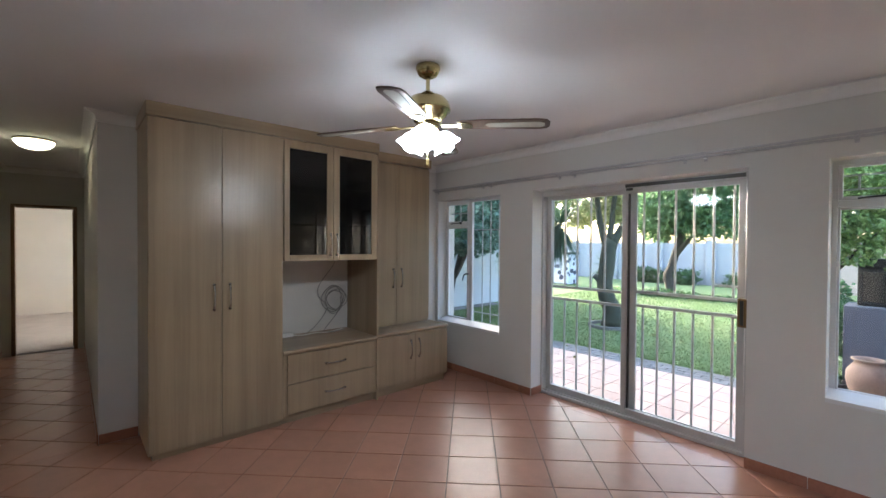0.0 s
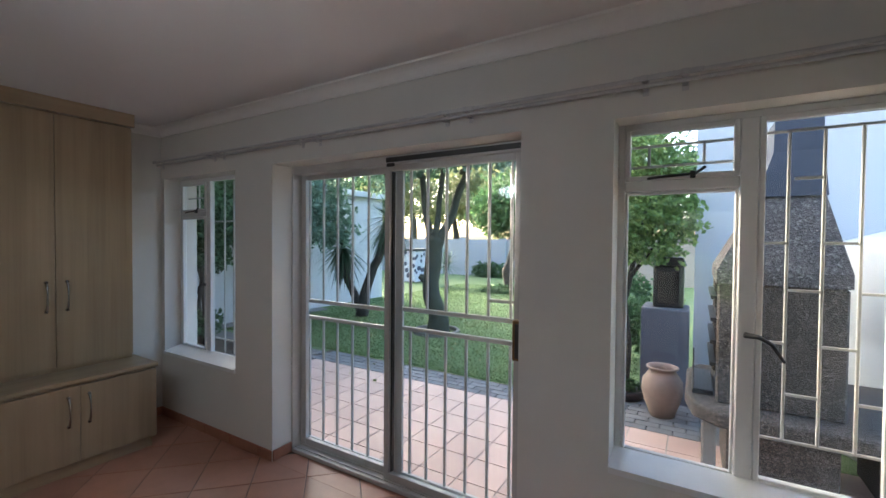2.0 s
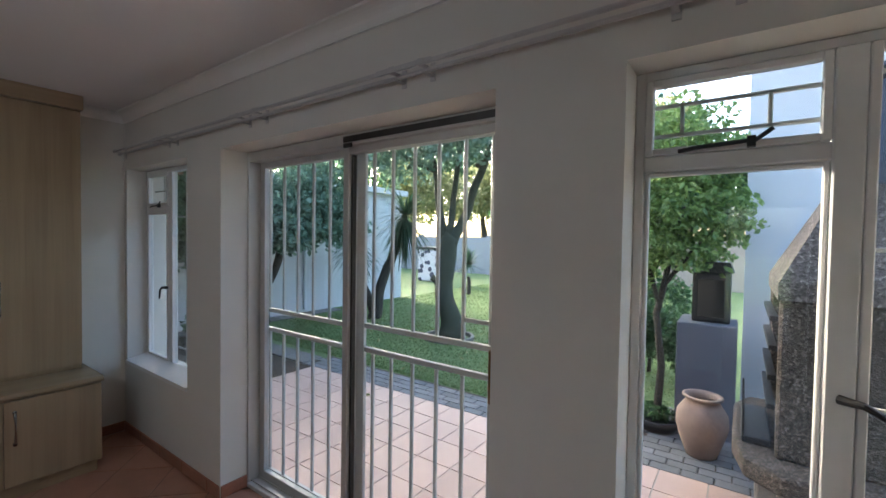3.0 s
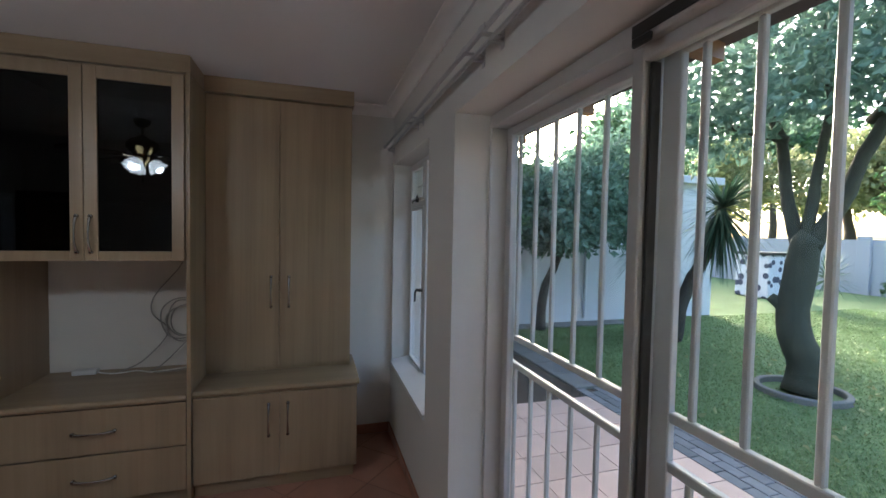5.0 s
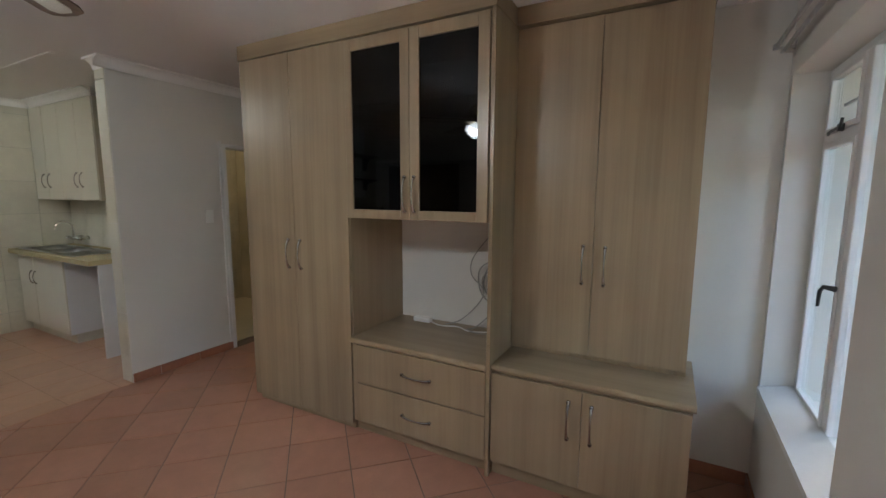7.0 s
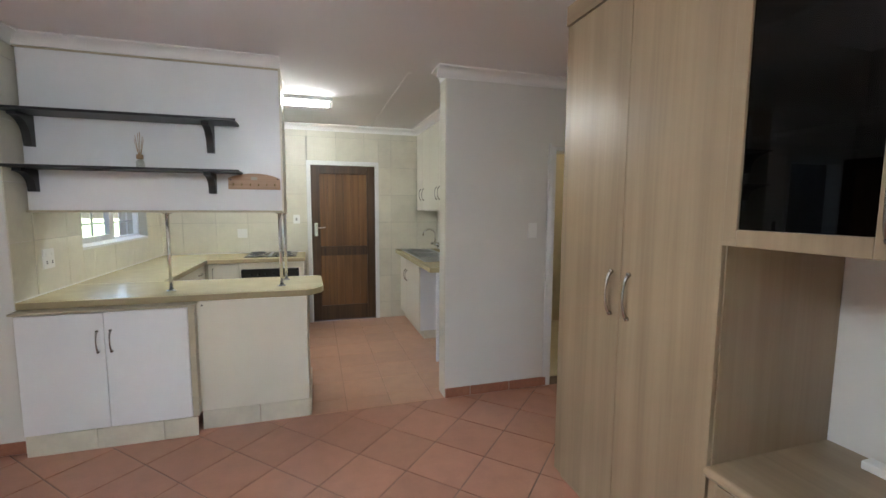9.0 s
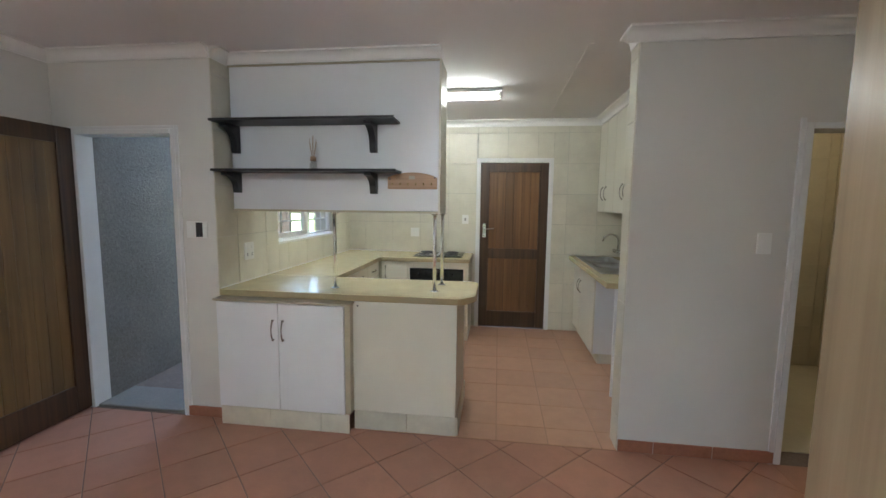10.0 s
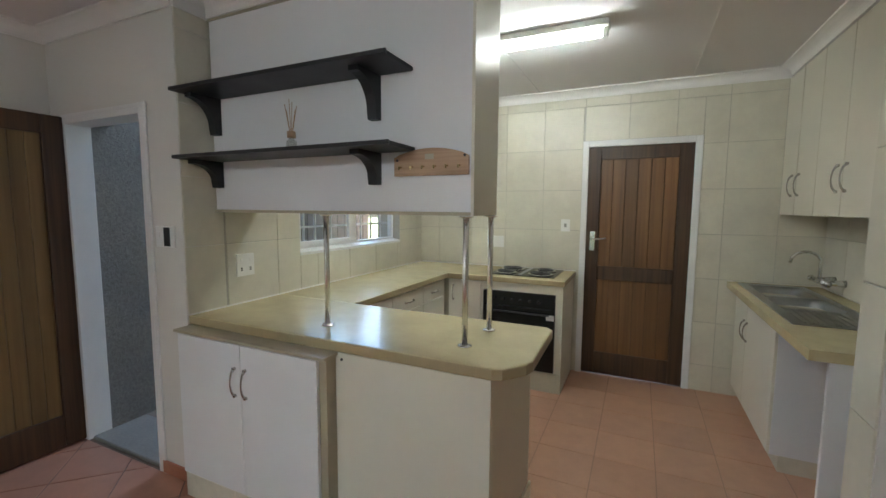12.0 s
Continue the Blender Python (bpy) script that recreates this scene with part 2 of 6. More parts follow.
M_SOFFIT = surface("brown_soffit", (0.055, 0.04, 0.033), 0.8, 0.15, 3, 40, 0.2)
M_HOOD = surface("blue_grey_hood_steel", (0.05, 0.06, 0.085), 0.85, 0.12, 5, 40, 0.1, 0.0)
M_PALEWALL = surface("pale_boundary_wall", (0.36, 0.365, 0.385), 0.85, 0.08, 0.7, 30, 0.3)
M_PINKWALL = surface("peach_boundary_wall", (0.42, 0.33, 0.27), 0.85, 0.08, 0.7, 30, 0.3)
M_TANK = surface("pale_tank", (0.52, 0.54, 0.55), 0.55, 0.06, 2, 40, 0.05)


def speckled(name, base, chips, scale, bump):
    m, n, l, b = nodes_of(name)
    g = n.new("ShaderNodeNewGeometry")
    v = n.new("ShaderNodeTexVoronoi")
    v.inputs["Scale"].default_value = scale
    l.new(g.outputs["Position"], v.inputs["Vector"])
    sep = n.new("ShaderNodeSeparateColor")
    l.new(v.outputs["Color"], sep.inputs[0])
    c = ramp(n, l, sep.outputs[0], [(0.0, shade(base, 0.55)), (0.45, base), (0.8, shade(base, 1.3)), (1.0, chips)])
    stain = noise_at(n, l, 2.2, 4.0)
    c = mixed(n, l, 1.0, c, ramp(n, l, stain, [(0.3, (0.72,) * 3), (0.7, (1.1,) * 3)]), "MULTIPLY")
    l.new(c, b.inputs["Base Color"])
    b.inputs["Roughness"].default_value = 0.85
    b.inputs["Specular IOR Level"].default_value = 0.2
    bumped(n, l, b, v.outputs["Distance"], bump, 0.02)
    return m


M_STONE = speckled("exposed_aggregate", (0.075, 0.064, 0.056), (0.20, 0.175, 0.155), 115, 0.35)
M_STONE_HOOD = speckled("coarse_aggregate", (0.105, 0.095, 0.094), (0.27, 0.25, 0.245), 95, 0.3)


def spotted(name, ground, spot, scale):
    m, n, l, b = nodes_of(name)
    g, v = n.new("ShaderNodeNewGeometry"), n.new("ShaderNodeTexVoronoi")
    v.inputs["Scale"].default_value = scale
    l.new(g.outputs["Position"], v.inputs["Vector"])
    l.new(ramp(n, l, v.outputs["Distance"], [(0.0, spot), (0.36, spot), (0.44, ground)]), b.inputs["Base Color"])
    b.inputs["Roughness"].default_value = 0.8
    return m


M_DOTS = spotted("spotted_cloth", (0.55, 0.56, 0.62), (0.05, 0.055, 0.09), 4.5)


def rough_plaster(name):
    m, n, l, b = nodes_of(name)
    big = noise_at(n, l, 42, 5.0, (1, 1, 1), 0.65, 0.8)
    st = noise_at(n, l, 1.6, 3.0)
    c = ramp(n, l, big, [(0.3, (0.155, 0.140, 0.122)), (0.7, (0.25, 0.228, 0.20))])
    c = mixed(n, l, 1.0, c, ramp(n, l, st, [(0.3, (0.75,) * 3), (0.7, (1.05,) * 3)]), "MULTIPLY")
    l.new(c, b.inputs["Base Color"])
    b.inputs["Roughness"].default_value = 0.8
    bumped(n, l, b, big, 0.6, 0.02)
    return m


M_ROUGH = rough_plaster("spatter_plaster")


# ---- mesh helpers ----
def box(bm, x0, y0, z0, x1, y1, z1, bev=0.0, seg=1):
    x0, x1, y0, y1, z0, z1 = min(x0, x1), max(x0, x1), min(y0, y1), max(y0, y1), min(z0, z1), max(z0, z1)
    v = [bm.verts.new(p) for p in ((x0, y0, z0), (x1, y0, z0), (x1, y1, z0), (x0, y1, z0), (x0, y0, z1), (x1, y0, z1), (x1, y1, z1), (x0, y1, z1))]
    f = [bm.faces.new([v[i] for i in q]) for q in ((3, 2, 1, 0), (4, 5, 6, 7), (0, 1, 5, 4), (1, 2, 6, 5), (2, 3, 7, 6), (3, 0, 4, 7))]
    if bev:
        bmesh.ops.bevel(bm, geom=list({e for q in f for e in q.edges}), offset=bev, segments=seg, affect="EDGES", profile=0.5)
    return bm


def boxed(*a, bev=0.0, seg=1):
    return box(bmesh.new(), *a, bev=bev, seg=seg)


def prism(bm, pts, shift):
    """Closes a flat outline and pushes it along a vector."""
    a = [bm.verts.new(p) for p in pts]
    b = [bm.verts.new(Vector(p) + Vector(shift)) for p in pts]
    bm.faces.new(a)
    bm.faces.new(b[::-1])
    for i in range(len(a)):
        j = (i + 1) % len(a)
        bm.faces.new((a[i], b[i], b[j], a[j]))
    bmesh.ops.recalc_face_normals(bm, faces=bm.faces)
    return bm


def tube(bm, pts, r, seg=10, caps=True):
    pts = [Vector(p) for p in pts]
    rad = r if isinstance(r, (list, tuple)) else [r] * len(pts)
    up, rings = None, []
    for i, p in enumerate(pts):
        d = (pts[min(i + 1, len(pts) - 1)] - pts[max(i - 1, 0)]).normalized()
        if up is None:
            up = d.orthogonal().normalized()
        up = (up - d * up.dot(d)).normalized()
        side = d.cross(up)
        rings.append([bm.verts.new(p + (up * math.cos(a) + side * math.sin(a)) * rad[i]) for a in [2 * math.pi * k / seg for k in range(seg)]])
    for a, b in zip(rings, rings[1:]):
        for k in range(seg):
            bm.faces.new((a[k], a[(k + 1) % seg], b[(k + 1) % seg], b[k]))
    if caps:
        bm.faces.new(rings[0][::-1])
        bm.faces.new(rings[-1])
    bmesh.ops.recalc_face_normals(bm, faces=bm.faces)
    return bm


def lathe(bm, prof, at, seg=24, axis=None, ripple=0.0, lobes=0):
    """Turns (radius, height) pairs about an axis through a point."""
    q = Vector((0, 0, 1)).rotation_difference(Vector(axis).normalized()) if axis else None
    rings = []
    for r, h in prof:
        ring = []
        for k in range(seg):
            a = 2 * math.pi * k / seg
            w = r * (1 + ripple * math.cos(lobes * a) * (abs(h) / max(abs(p[1]) for p in prof)))
            p = Vector((w * math.cos(a), w * math.sin(a), h))
            ring.append(bm.verts.new(Vector(at) + (q @ p if q else p)))
        rings.append(ring)
    for a, b in zip(rings, rings[1:]):
        for k in range(seg):
            bm.faces.new((a[k], a[(k + 1) % seg], b[(k + 1) % seg], b[k]))
    if prof[0][0] > 1e-4:
        bm.faces.new(rings[0][::-1])
    if prof[-1][0] > 1e-4:
        bm.faces.new(rings[-1])
    bmesh.ops.remove_doubles(bm, verts=bm.verts, dist=1e-5)
    bmesh.ops.recalc_face_normals(bm, faces=bm.faces)
    return bm


def place_of(ob):
    p = Vector((0, 0, 0))
    while ob:
        p += ob.location
        ob = ob.parent
    return p


def mesh_of(name, bm, material, smooth=False, shift=None):
    if shift:
        bmesh.ops.translate(bm, verts=bm.verts, vec=shift)
    me = bpy.data.meshes.new(name)
    bm.to_mesh(me)
    bm.free()
    me.materials.append(material)
    if smooth:
        for p in me.polygons:
            p.use_smooth = True
    return me


def thing(name, at, label, category, group="", kind=""):
    ob = new(name)
    ob.location = at
    ob.empty_display_size = 0.1
    return tagged(ob, label, category, group, kind)


def part(name, bm, material, parent, label="", smooth=False):
    ob = new(name, mesh_of(name, bm, material, smooth, -place_of(parent)))
    ob.parent = parent
    return tagged(ob, label)


def solid(name, bm, material, label, category, group="", kind="", smooth=False):
    return tagged(new(name, mesh_of(name, bm, material, smooth)), label, category, group, kind)


def structure(name, bm, material, label, category):
    return solid(name, bm, material, label, category, kind="structure")


def bow_handle(parent, at, along, out, length=0.16, label="curved chrome handle", rise=0.028, r=0.0058, flat=None):
    """A bowed bar between two feet."""
    c, a, o = Vector(at), Vector(along), Vector(out)
    bm = bmesh.new()
    pts = []
    for i in range(13):
        s = i / 12 * 2 - 1
        pts.append(c + a * (s * length / 2) + o * (0.004 + rise * (1 - s * s) ** 0.6))
    tube(bm, pts, [r * (1.5 - 0.7 * math.sin(math.pi * i / 12)) for i in range(13)], 8)
    for s in (-1, 1):
        tube(bm, [c + a * (s * length / 2) - o * 0.002, c + a * (s * length / 2) + o * 0.012], r * 1.7, 8)
    return part("handle", bm, M_HANDLE, parent, label, True)


def plate_mesh(name, poly, h, inset, material, m=None):
    """A flat piece with eased edges, lying in its own x and y."""
    c = [sum(p[i] for p in poly) / len(poly) for i in (0, 1)]
    top = []
    for p in poly:
        d = math.hypot(p[0] - c[0], p[1] - c[1]) or 1
        k = max(0.0, 1 - 1.4 * inset / d)
        top.append((c[0] + (p[0] - c[0]) * k, c[1] + (p[1] - c[1]) * k, h))
    low = [(p[0], p[1], 0.0) for p in poly]
    mid = [(p[0], p[1], h - inset * 0.6) for p in poly]
    n = len(poly)
    faces = [tuple(range(2 * n, 3 * n))]
    for i in range(n):
        j = (i + 1) % n
        faces += [(i, j, n + j, n + i), (n + i, n + j, 2 * n + j, 2 * n + i)]
    me = bpy.data.meshes.new(name)
    me.from_pydata(low + mid + top, [], faces)
    me.materials.append(material)
    return me


def clip(poly, x0, y0, x1, y1):
    for ax, lim, sgn in ((0, x0, 1), (0, x1, -1), (1, y0, 1), (1, y1, -1)):
        out = []
        for i, p in enumerate(poly):
            q = poly[i - 1]
            ip, iq = sgn * (p[ax] - lim) >= 0, sgn * (q[ax] - lim) >= 0
            if ip != iq:
                t = (lim - q[ax]) / (p[ax] - q[ax])
                out.append((q[0] + t * (p[0] - q[0]), q[1] + t * (p[1] - q[1])))
            if ip:
                out.append(p)
        poly = out
        if not poly:
            return []
    return poly


def area(poly):
    return abs(sum(poly[i - 1][0] * p[1] - p[0] * poly[i - 1][1] for i, p in enumerate(poly))) / 2


# ---- the house: walls, openings, ceilings ----
CEIL = 2.53


def wall_run(bm, axis, lo, hi, a, b, holes=(), z0=-0.1, z1=CEIL + 0.1):
    """A wall from lo to hi along one axis, between the faces a and b, with holes (from, to, bottom, top)."""
    def put(u0, u1, v0, v1):
        if u1 - u0 > 1e-4 and v1 - v0 > 1e-4:
            box(bm, *((u0, a, v0, u1, b, v1) if axis == "x" else (a, u0, v0, b, u1, v1)))
    u = lo
    for h0, h1, b0, b1 in sorted(holes):
        put(u, h0, z0, z1)
        put(h0, h1, z0, b0)
        put(h0, h1, b1, z1)
        u = h1
    put(u, hi, z0, z1)
    return bm


W1 = (-3.40, -2.37, 0.555, 2.09)
SD = (-1.94, -0.115, -0.015, 2.10)
W2 = (0.30, 1.235, 0.585, 2.10)
structure("wall_north", wall_run(bmesh.new(), "x", -3.57, 1.47, 0.0, 0.28, (W1, SD, W2)), M_WALL, "cream-painted plaster wall with sliding door and windows", "wall")
structure("wall_west", wall_run(bmesh.new(), "y", -3.37, 0.0, -3.57, -3.45), M_WALL, "cream-painted plaster wall behind the oak units", "wall")
structure("wall_east", wall_run(bmesh.new(), "y", -4.45, 0.0, 1.32, 1.47), M_WALL, "cream-painted plaster wall beside the open door", "wall")
structure("wall_south", wall_run(bmesh.new(), "x", -7.35, -2.55, -4.37, -4.22, ((-4.25, -3.443, -0.015, 2.0),)), M_WALL, "cream-painted plaster wall between passage and kitchen", "wall")
structure("wall_entrance", wall_run(bmesh.new(), "x", 0.12, 1.32, -4.45, -4.22, ((0.384, 1.18, -0.015, 2.008),)), M_WALL, "cream-painted plaster wall round the side entrance", "wall")
structure("wall_passage", wall_run(bmesh.new(), "x", -7.35, -3.57, -3.37, -3.25), M_WALL, "yellowish painted plaster wall of the passage", "wall")
structure("wall_passage_end", wall_run(bmesh.new(), "y", -5.6, -1.7, -7.47, -7.35, ((-4.12, -3.45, -0.015, 2.04),)), M_WALL, "painted plaster wall with bedroom doorway", "wall")
structure("wall_kitchen_east", wall_run(bmesh.new(), "y", -6.92, -4.45, 0.12, 0.37, ((-6.35, -5.03, 1.18, 2.09),)), M_KGROUT, "kitchen wall with window above the worktop", "wall")
structure("wall_kitchen_south", wall_run(bmesh.new(), "x", -3.35, 0.12, -6.92, -6.80, ((-2.41, -1.50, -0.015, 2.085),)), M_KGROUT, "tiled kitchen wall with wooden back door", "wall")
structure("wall_kitchen_west", wall_run(bmesh.new(), "y", -6.80, -4.37, -3.35, -3.22), M_KGROUT, "tiled kitchen wall behind the sink", "wall")
bm = bmesh.new()
wall_run(bm, "y", -6.0, -4.37, -5.0, -4.88)
wall_run(bm, "x", -5.0, -3.35, -6.12, -6.0)
structure("wall_bathroom", bm, M_BATHTILE, "yellow tiled bathroom walls", "wall")
bm = bmesh.new()
wall_run(bm, "y", -5.6, -1.7, -11.62, -11.5)
wall_run(bm, "x", -11.5, -7.47, -5.6, -5.48)
wall_run(bm, "x", -11.5, -7.47, -1.82, -1.7, ((-10.6, -8.2, 0.9, 2.1),))
structure("wall_bedroom", bm, M_WALL, "white painted bedroom walls", "wall")

bm = bmesh.new()
box(bm, -11.62, -6.92, CEIL, 0.37, -4.45, CEIL + 0.1)
box(bm, -11.62, -4.45, CEIL, 1.47, 0.28, CEIL + 0.1)
for x in (-2.335, -1.12):
    box(bm, x, -6.79, CEIL - 0.004, x + 0.03, -4.42, CEIL + 0.001)
structure("ceiling", bm, M_CEIL, "white painted ceiling board", "ceiling")
# slopes and ridge are unseen, added so the house casts a long shadow
bm = bmesh.new()
prism(bm, [(-11.9, 0.95, 2.42), (-11.9, -3.0, 3.9), (-11.9, -7.2, 2.65), (-11.9, -7.2, 2.55), (-11.9, -3.0, 3.8), (-11.9, 0.95, 2.34)], (12.4, 0, 0))
prism(bm, [(0.5, 0.95, 2.42), (0.5, -3.0, 3.9), (0.5, -4.4, 3.5), (0.5, -4.4, 3.4), (0.5, -3.0, 3.8), (0.5, 0.95, 2.34)], (1.5, 0, 0))
structure("roof", bm, M_ROOF, "brown pitched roof with a deep eave, its unseen slopes added for shadow", "roof")
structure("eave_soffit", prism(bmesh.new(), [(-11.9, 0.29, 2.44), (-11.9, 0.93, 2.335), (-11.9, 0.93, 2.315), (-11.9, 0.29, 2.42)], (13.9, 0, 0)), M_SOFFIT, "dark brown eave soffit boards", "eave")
for i in range(9):
    x = -4.6 + i * 0.78
    solid("rafter", prism(bmesh.new(), [(x, 0.285, 2.415), (x, 0.90, 2.315), (x, 0.90, 2.25), (x, 0.285, 2.33)], (0.05, 0, 0)), M_FASCIA, "stained timber rafter end under the eave", "rafter", "rafters under the eave", "structure")


def cornice(bm, p, q, inward, top=CEIL, size=0.075):
    p, q, n = Vector((*p, top)), Vector((*q, top)), Vector((*inward, 0))
    prof = [(0, 0), (size, 0), (size, -0.012)]
    for i in range(1, 6):
        a = math.pi / 2 * i / 6
        prof.append((size - (size - 0.014) * math.sin(a), -size + 0.014 + (size - 0.026) * math.cos(a)))
    prof += [(0.012, -size + 0.01), (0.012, -size), (0, -size)]
    prism(bm, [p + n * u + Vector((0, 0, v)) for u, v in prof], q - p)


bm = bmesh.new()
cornice(bm, (-3.45, 0), (1.32, 0), (0, -1))
cornice(bm, (-3.45, -0.33), (-3.45, 0), (1, 0))
cornice(bm, (1.32, 0), (1.32, -4.22), (-1, 0))
cornice(bm, (0.12, -4.22), (1.32, -4.22), (0, 1))
cornice(bm, (-7.35, -4.22), (-2.475, -4.22), (0, 1))
cornice(bm, (-2.55, -4.22), (-2.55, -4.37), (1, 0))
cornice(bm, (0.12, -4.22), (0.12, -4.40), (-1, 0))
cornice(bm, (-7.35, -3.37), (-3.375, -3.37), (0, -1))
cornice(bm, (-3.45, -3.37), (-3.45, -3.13), (1, 0))
cornice(bm, (-7.35, -4.22), (-7.35, -3.37), (1, 0))
cornice(bm, (-3.22, -6.80), (0.12, -6.80), (0, 1))
cornice(bm, (0.12, -6.80), (0.12, -4.68), (-1, 0))
cornice(bm, (-2.93, -6.725), (-2.93, -5.36), (1, 0))
cornice(bm, (-1.385, -4.40), (0.12, -4.40), (0, 1), CEIL, 0.068)
structure("cornice", bm, M_CORNICE, "white coved plaster cornice", "cornice")


def skirting(p, q, inward):
    d, n = Vector((*q, 0)) - Vector((*p, 0)), Vector((*inward, 0))
    long, k = d.length, 0.342
    d.normalize()
    root = thing("baseboard", (p[0], p[1], 0), "terracotta tile skirting along the wall", "skirting", kind="structure")
    u = 0.0
    while u < long - 0.01:
        w = min(k - 0.004, long - u)
        a = Vector((*p, 0)) + d * u + n * 0.001
        b = a + d * w + n * 0.010
        part("tile", boxed(a.x, a.y, 0.001, b.x, b.y, 0.078, bev=0.003), M_SKIRT, root)
        u += k


skirting((-3.449, -0.001), (-1.94, -0.001), (0, -1))
skirting((-0.115, -0.001), (1.32, -0.001), (0, -1))
skirting((-1.939, 0.0), (-1.939, 0.163), (1, 0))
skirting((-3.449, -0.30), (-3.449, -0.012), (1, 0))
skirting((-3.449, -3.37), (-3.449, -3.126), (1, 0))
skirting((-3.443, -4.219), (-2.55, -4.219), (0, 1))
skirting((0.12, -4.219), (0.384, -4.219), (0, 1))
skirting((1.19, -4.219), (1.32, -4.219), (0, 1))
skirting((1.319, -4.2), (1.319, -0.012), (-1, 0))
skirting((-7.35, -3.371), (-3.45, -3.371), (0, -1))
skirting((-7.35, -4.219), (-4.25, -4.219), (0, 1))

structure("floor", boxed(-7.47, -6.92, -0.12, 1.47, 0.28, -0.004), M_GROUT, "terracotta tiled floor laid diagonally", "floor")
structure("floor_kitchen", boxed(-3.22, -6.80, -0.006, 0.12, -4.235, -0.0025), surface("kitchen_grout", (0.30, 0.19, 0.135), 0.85, 0.12, 6, 70, 0.2), "terracotta kitchen floor bed", "floor")
structure("floor_bedroom", boxed(-11.62, -5.6, -0.12, -7.47, -1.7, 0.001), M_CARPET, "pale carpeted bedroom floor", "floor")
structure("floor_bathroom", boxed(-4.9, -6.0, -0.003, -3.35, -4.37, 0.004), M_BATHTILE, "pale tiled bathroom floor", "floor")


# ---- sliding door, windows, doors ----
def window_bars(root, bars, y, r=0.0075):
    for p, q in bars:
        part("bar", boxed(p[0] - r, y - r, p[1] - r, q[0] + r, y + r, q[1] + r, bev=0.002), M_BARS, root)


def frame_part(root, x0, z0, x1, z1, y0, y1, w, name="frame", mat=None):
    bm = bmesh.new()
    for a in ((x0, z0, x0 + w, z1), (x1 - w, z0, x1, z1), (x0 + w, z0, x1 - w, z0 + w), (x0 + w, z1 - w, x1 - w, z1)):
        box(bm, a[0], y0, a[1], a[2], y1, a[3], bev=0.003)
    return part(name, bm, mat or M_FRAME, root)


def glass_part(root, x0, z0, x1, z1, y, mat=None):
    ob = part("pane", boxed(x0, y, z0, x1, y + 0.004, z1), mat or M_CLEAR, root)
    ob.visible_shadow = False
    return ob


d = thing("door_1", (-1.03, 0.20, 0), "grey aluminium sliding patio door with white burglar bars", "sliding door", kind="structure")
bm = bmesh.new()
box(bm, -1.985, 0.165, 0.0, -1.925, 0.279, 2.10, bev=0.004)
box(bm, -0.165, 0.165, 0.0, -0.115, 0.279, 2.10, bev=0.004)
box(bm, -1.925, 0.165, 2.045, -0.165, 0.279, 2.10, bev=0.004)
box(bm, -1.925, 0.160, 0.0, -0.165, 0.284, 0.03, bev=0.004)
box(bm, -1.925, 0.185, 0.03, -0.165, 0.19, 0.04)
box(bm, -1.925, 0.235, 0.03, -0.165, 0.24, 0.04)
part("frame", bm, M_ALU, d)
# dark strip stands for the shadow in the head track
part("head_track", boxed(-1.06, 0.161, 2.058, -0.168, 0.164, 2.088), M_ALU_D, d, "dark strip painted as the shaded track groove")
for x0, x1, y, w0, w1, nm in ((-1.925, -1.06, 0.242, 0.05, 0.034, "fixed_leaf"), (-1.095, -0.168, 0.195, 0.04, 0.05, "sliding_leaf")):
    bm = bmesh.new()
    box(bm, x0, y, 0.035, x0 + w0, y + 0.033, 2.05, bev=0.003)
    box(bm, x1 - w1, y, 0.035, x1, y + 0.033, 2.05, bev=0.003)
    box(bm, x0 + w0, y, 0.035, x1 - w1, y + 0.033, 0.085, bev=0.003)
    box(bm, x0 + w0, y, 2.01, x1 - w1, y + 0.033, 2.05, bev=0.003)
    leaf = part(nm, bm, M_ALU, d)
    glass_part(leaf, x0 + w0, 0.085, x1 - w1, 2.01, y + 0.016)
part("interlock", boxed(-1.054, 0.212, 0.086, -1.043, 0.240, 2.009, bev=0.002), M_ALU_D, d, "dark interlocking stile")
part("roller_catch", boxed(-1.05, 0.150, 2.03, -0.99, 0.163, 2.052, bev=0.004), M_ALU_D, d, "dark plastic roller catch")
part("lock", boxed(-0.205, 0.140, 0.955, -0.135, 0.19, 1.165, bev=0.005), M_BRONZE, d, "bronze-coloured lock box")
part("lock_plate", boxed(-0.188, 0.133, 0.97, -0.165, 0.141, 1.15, bev=0.002), M_ALU_D, d)

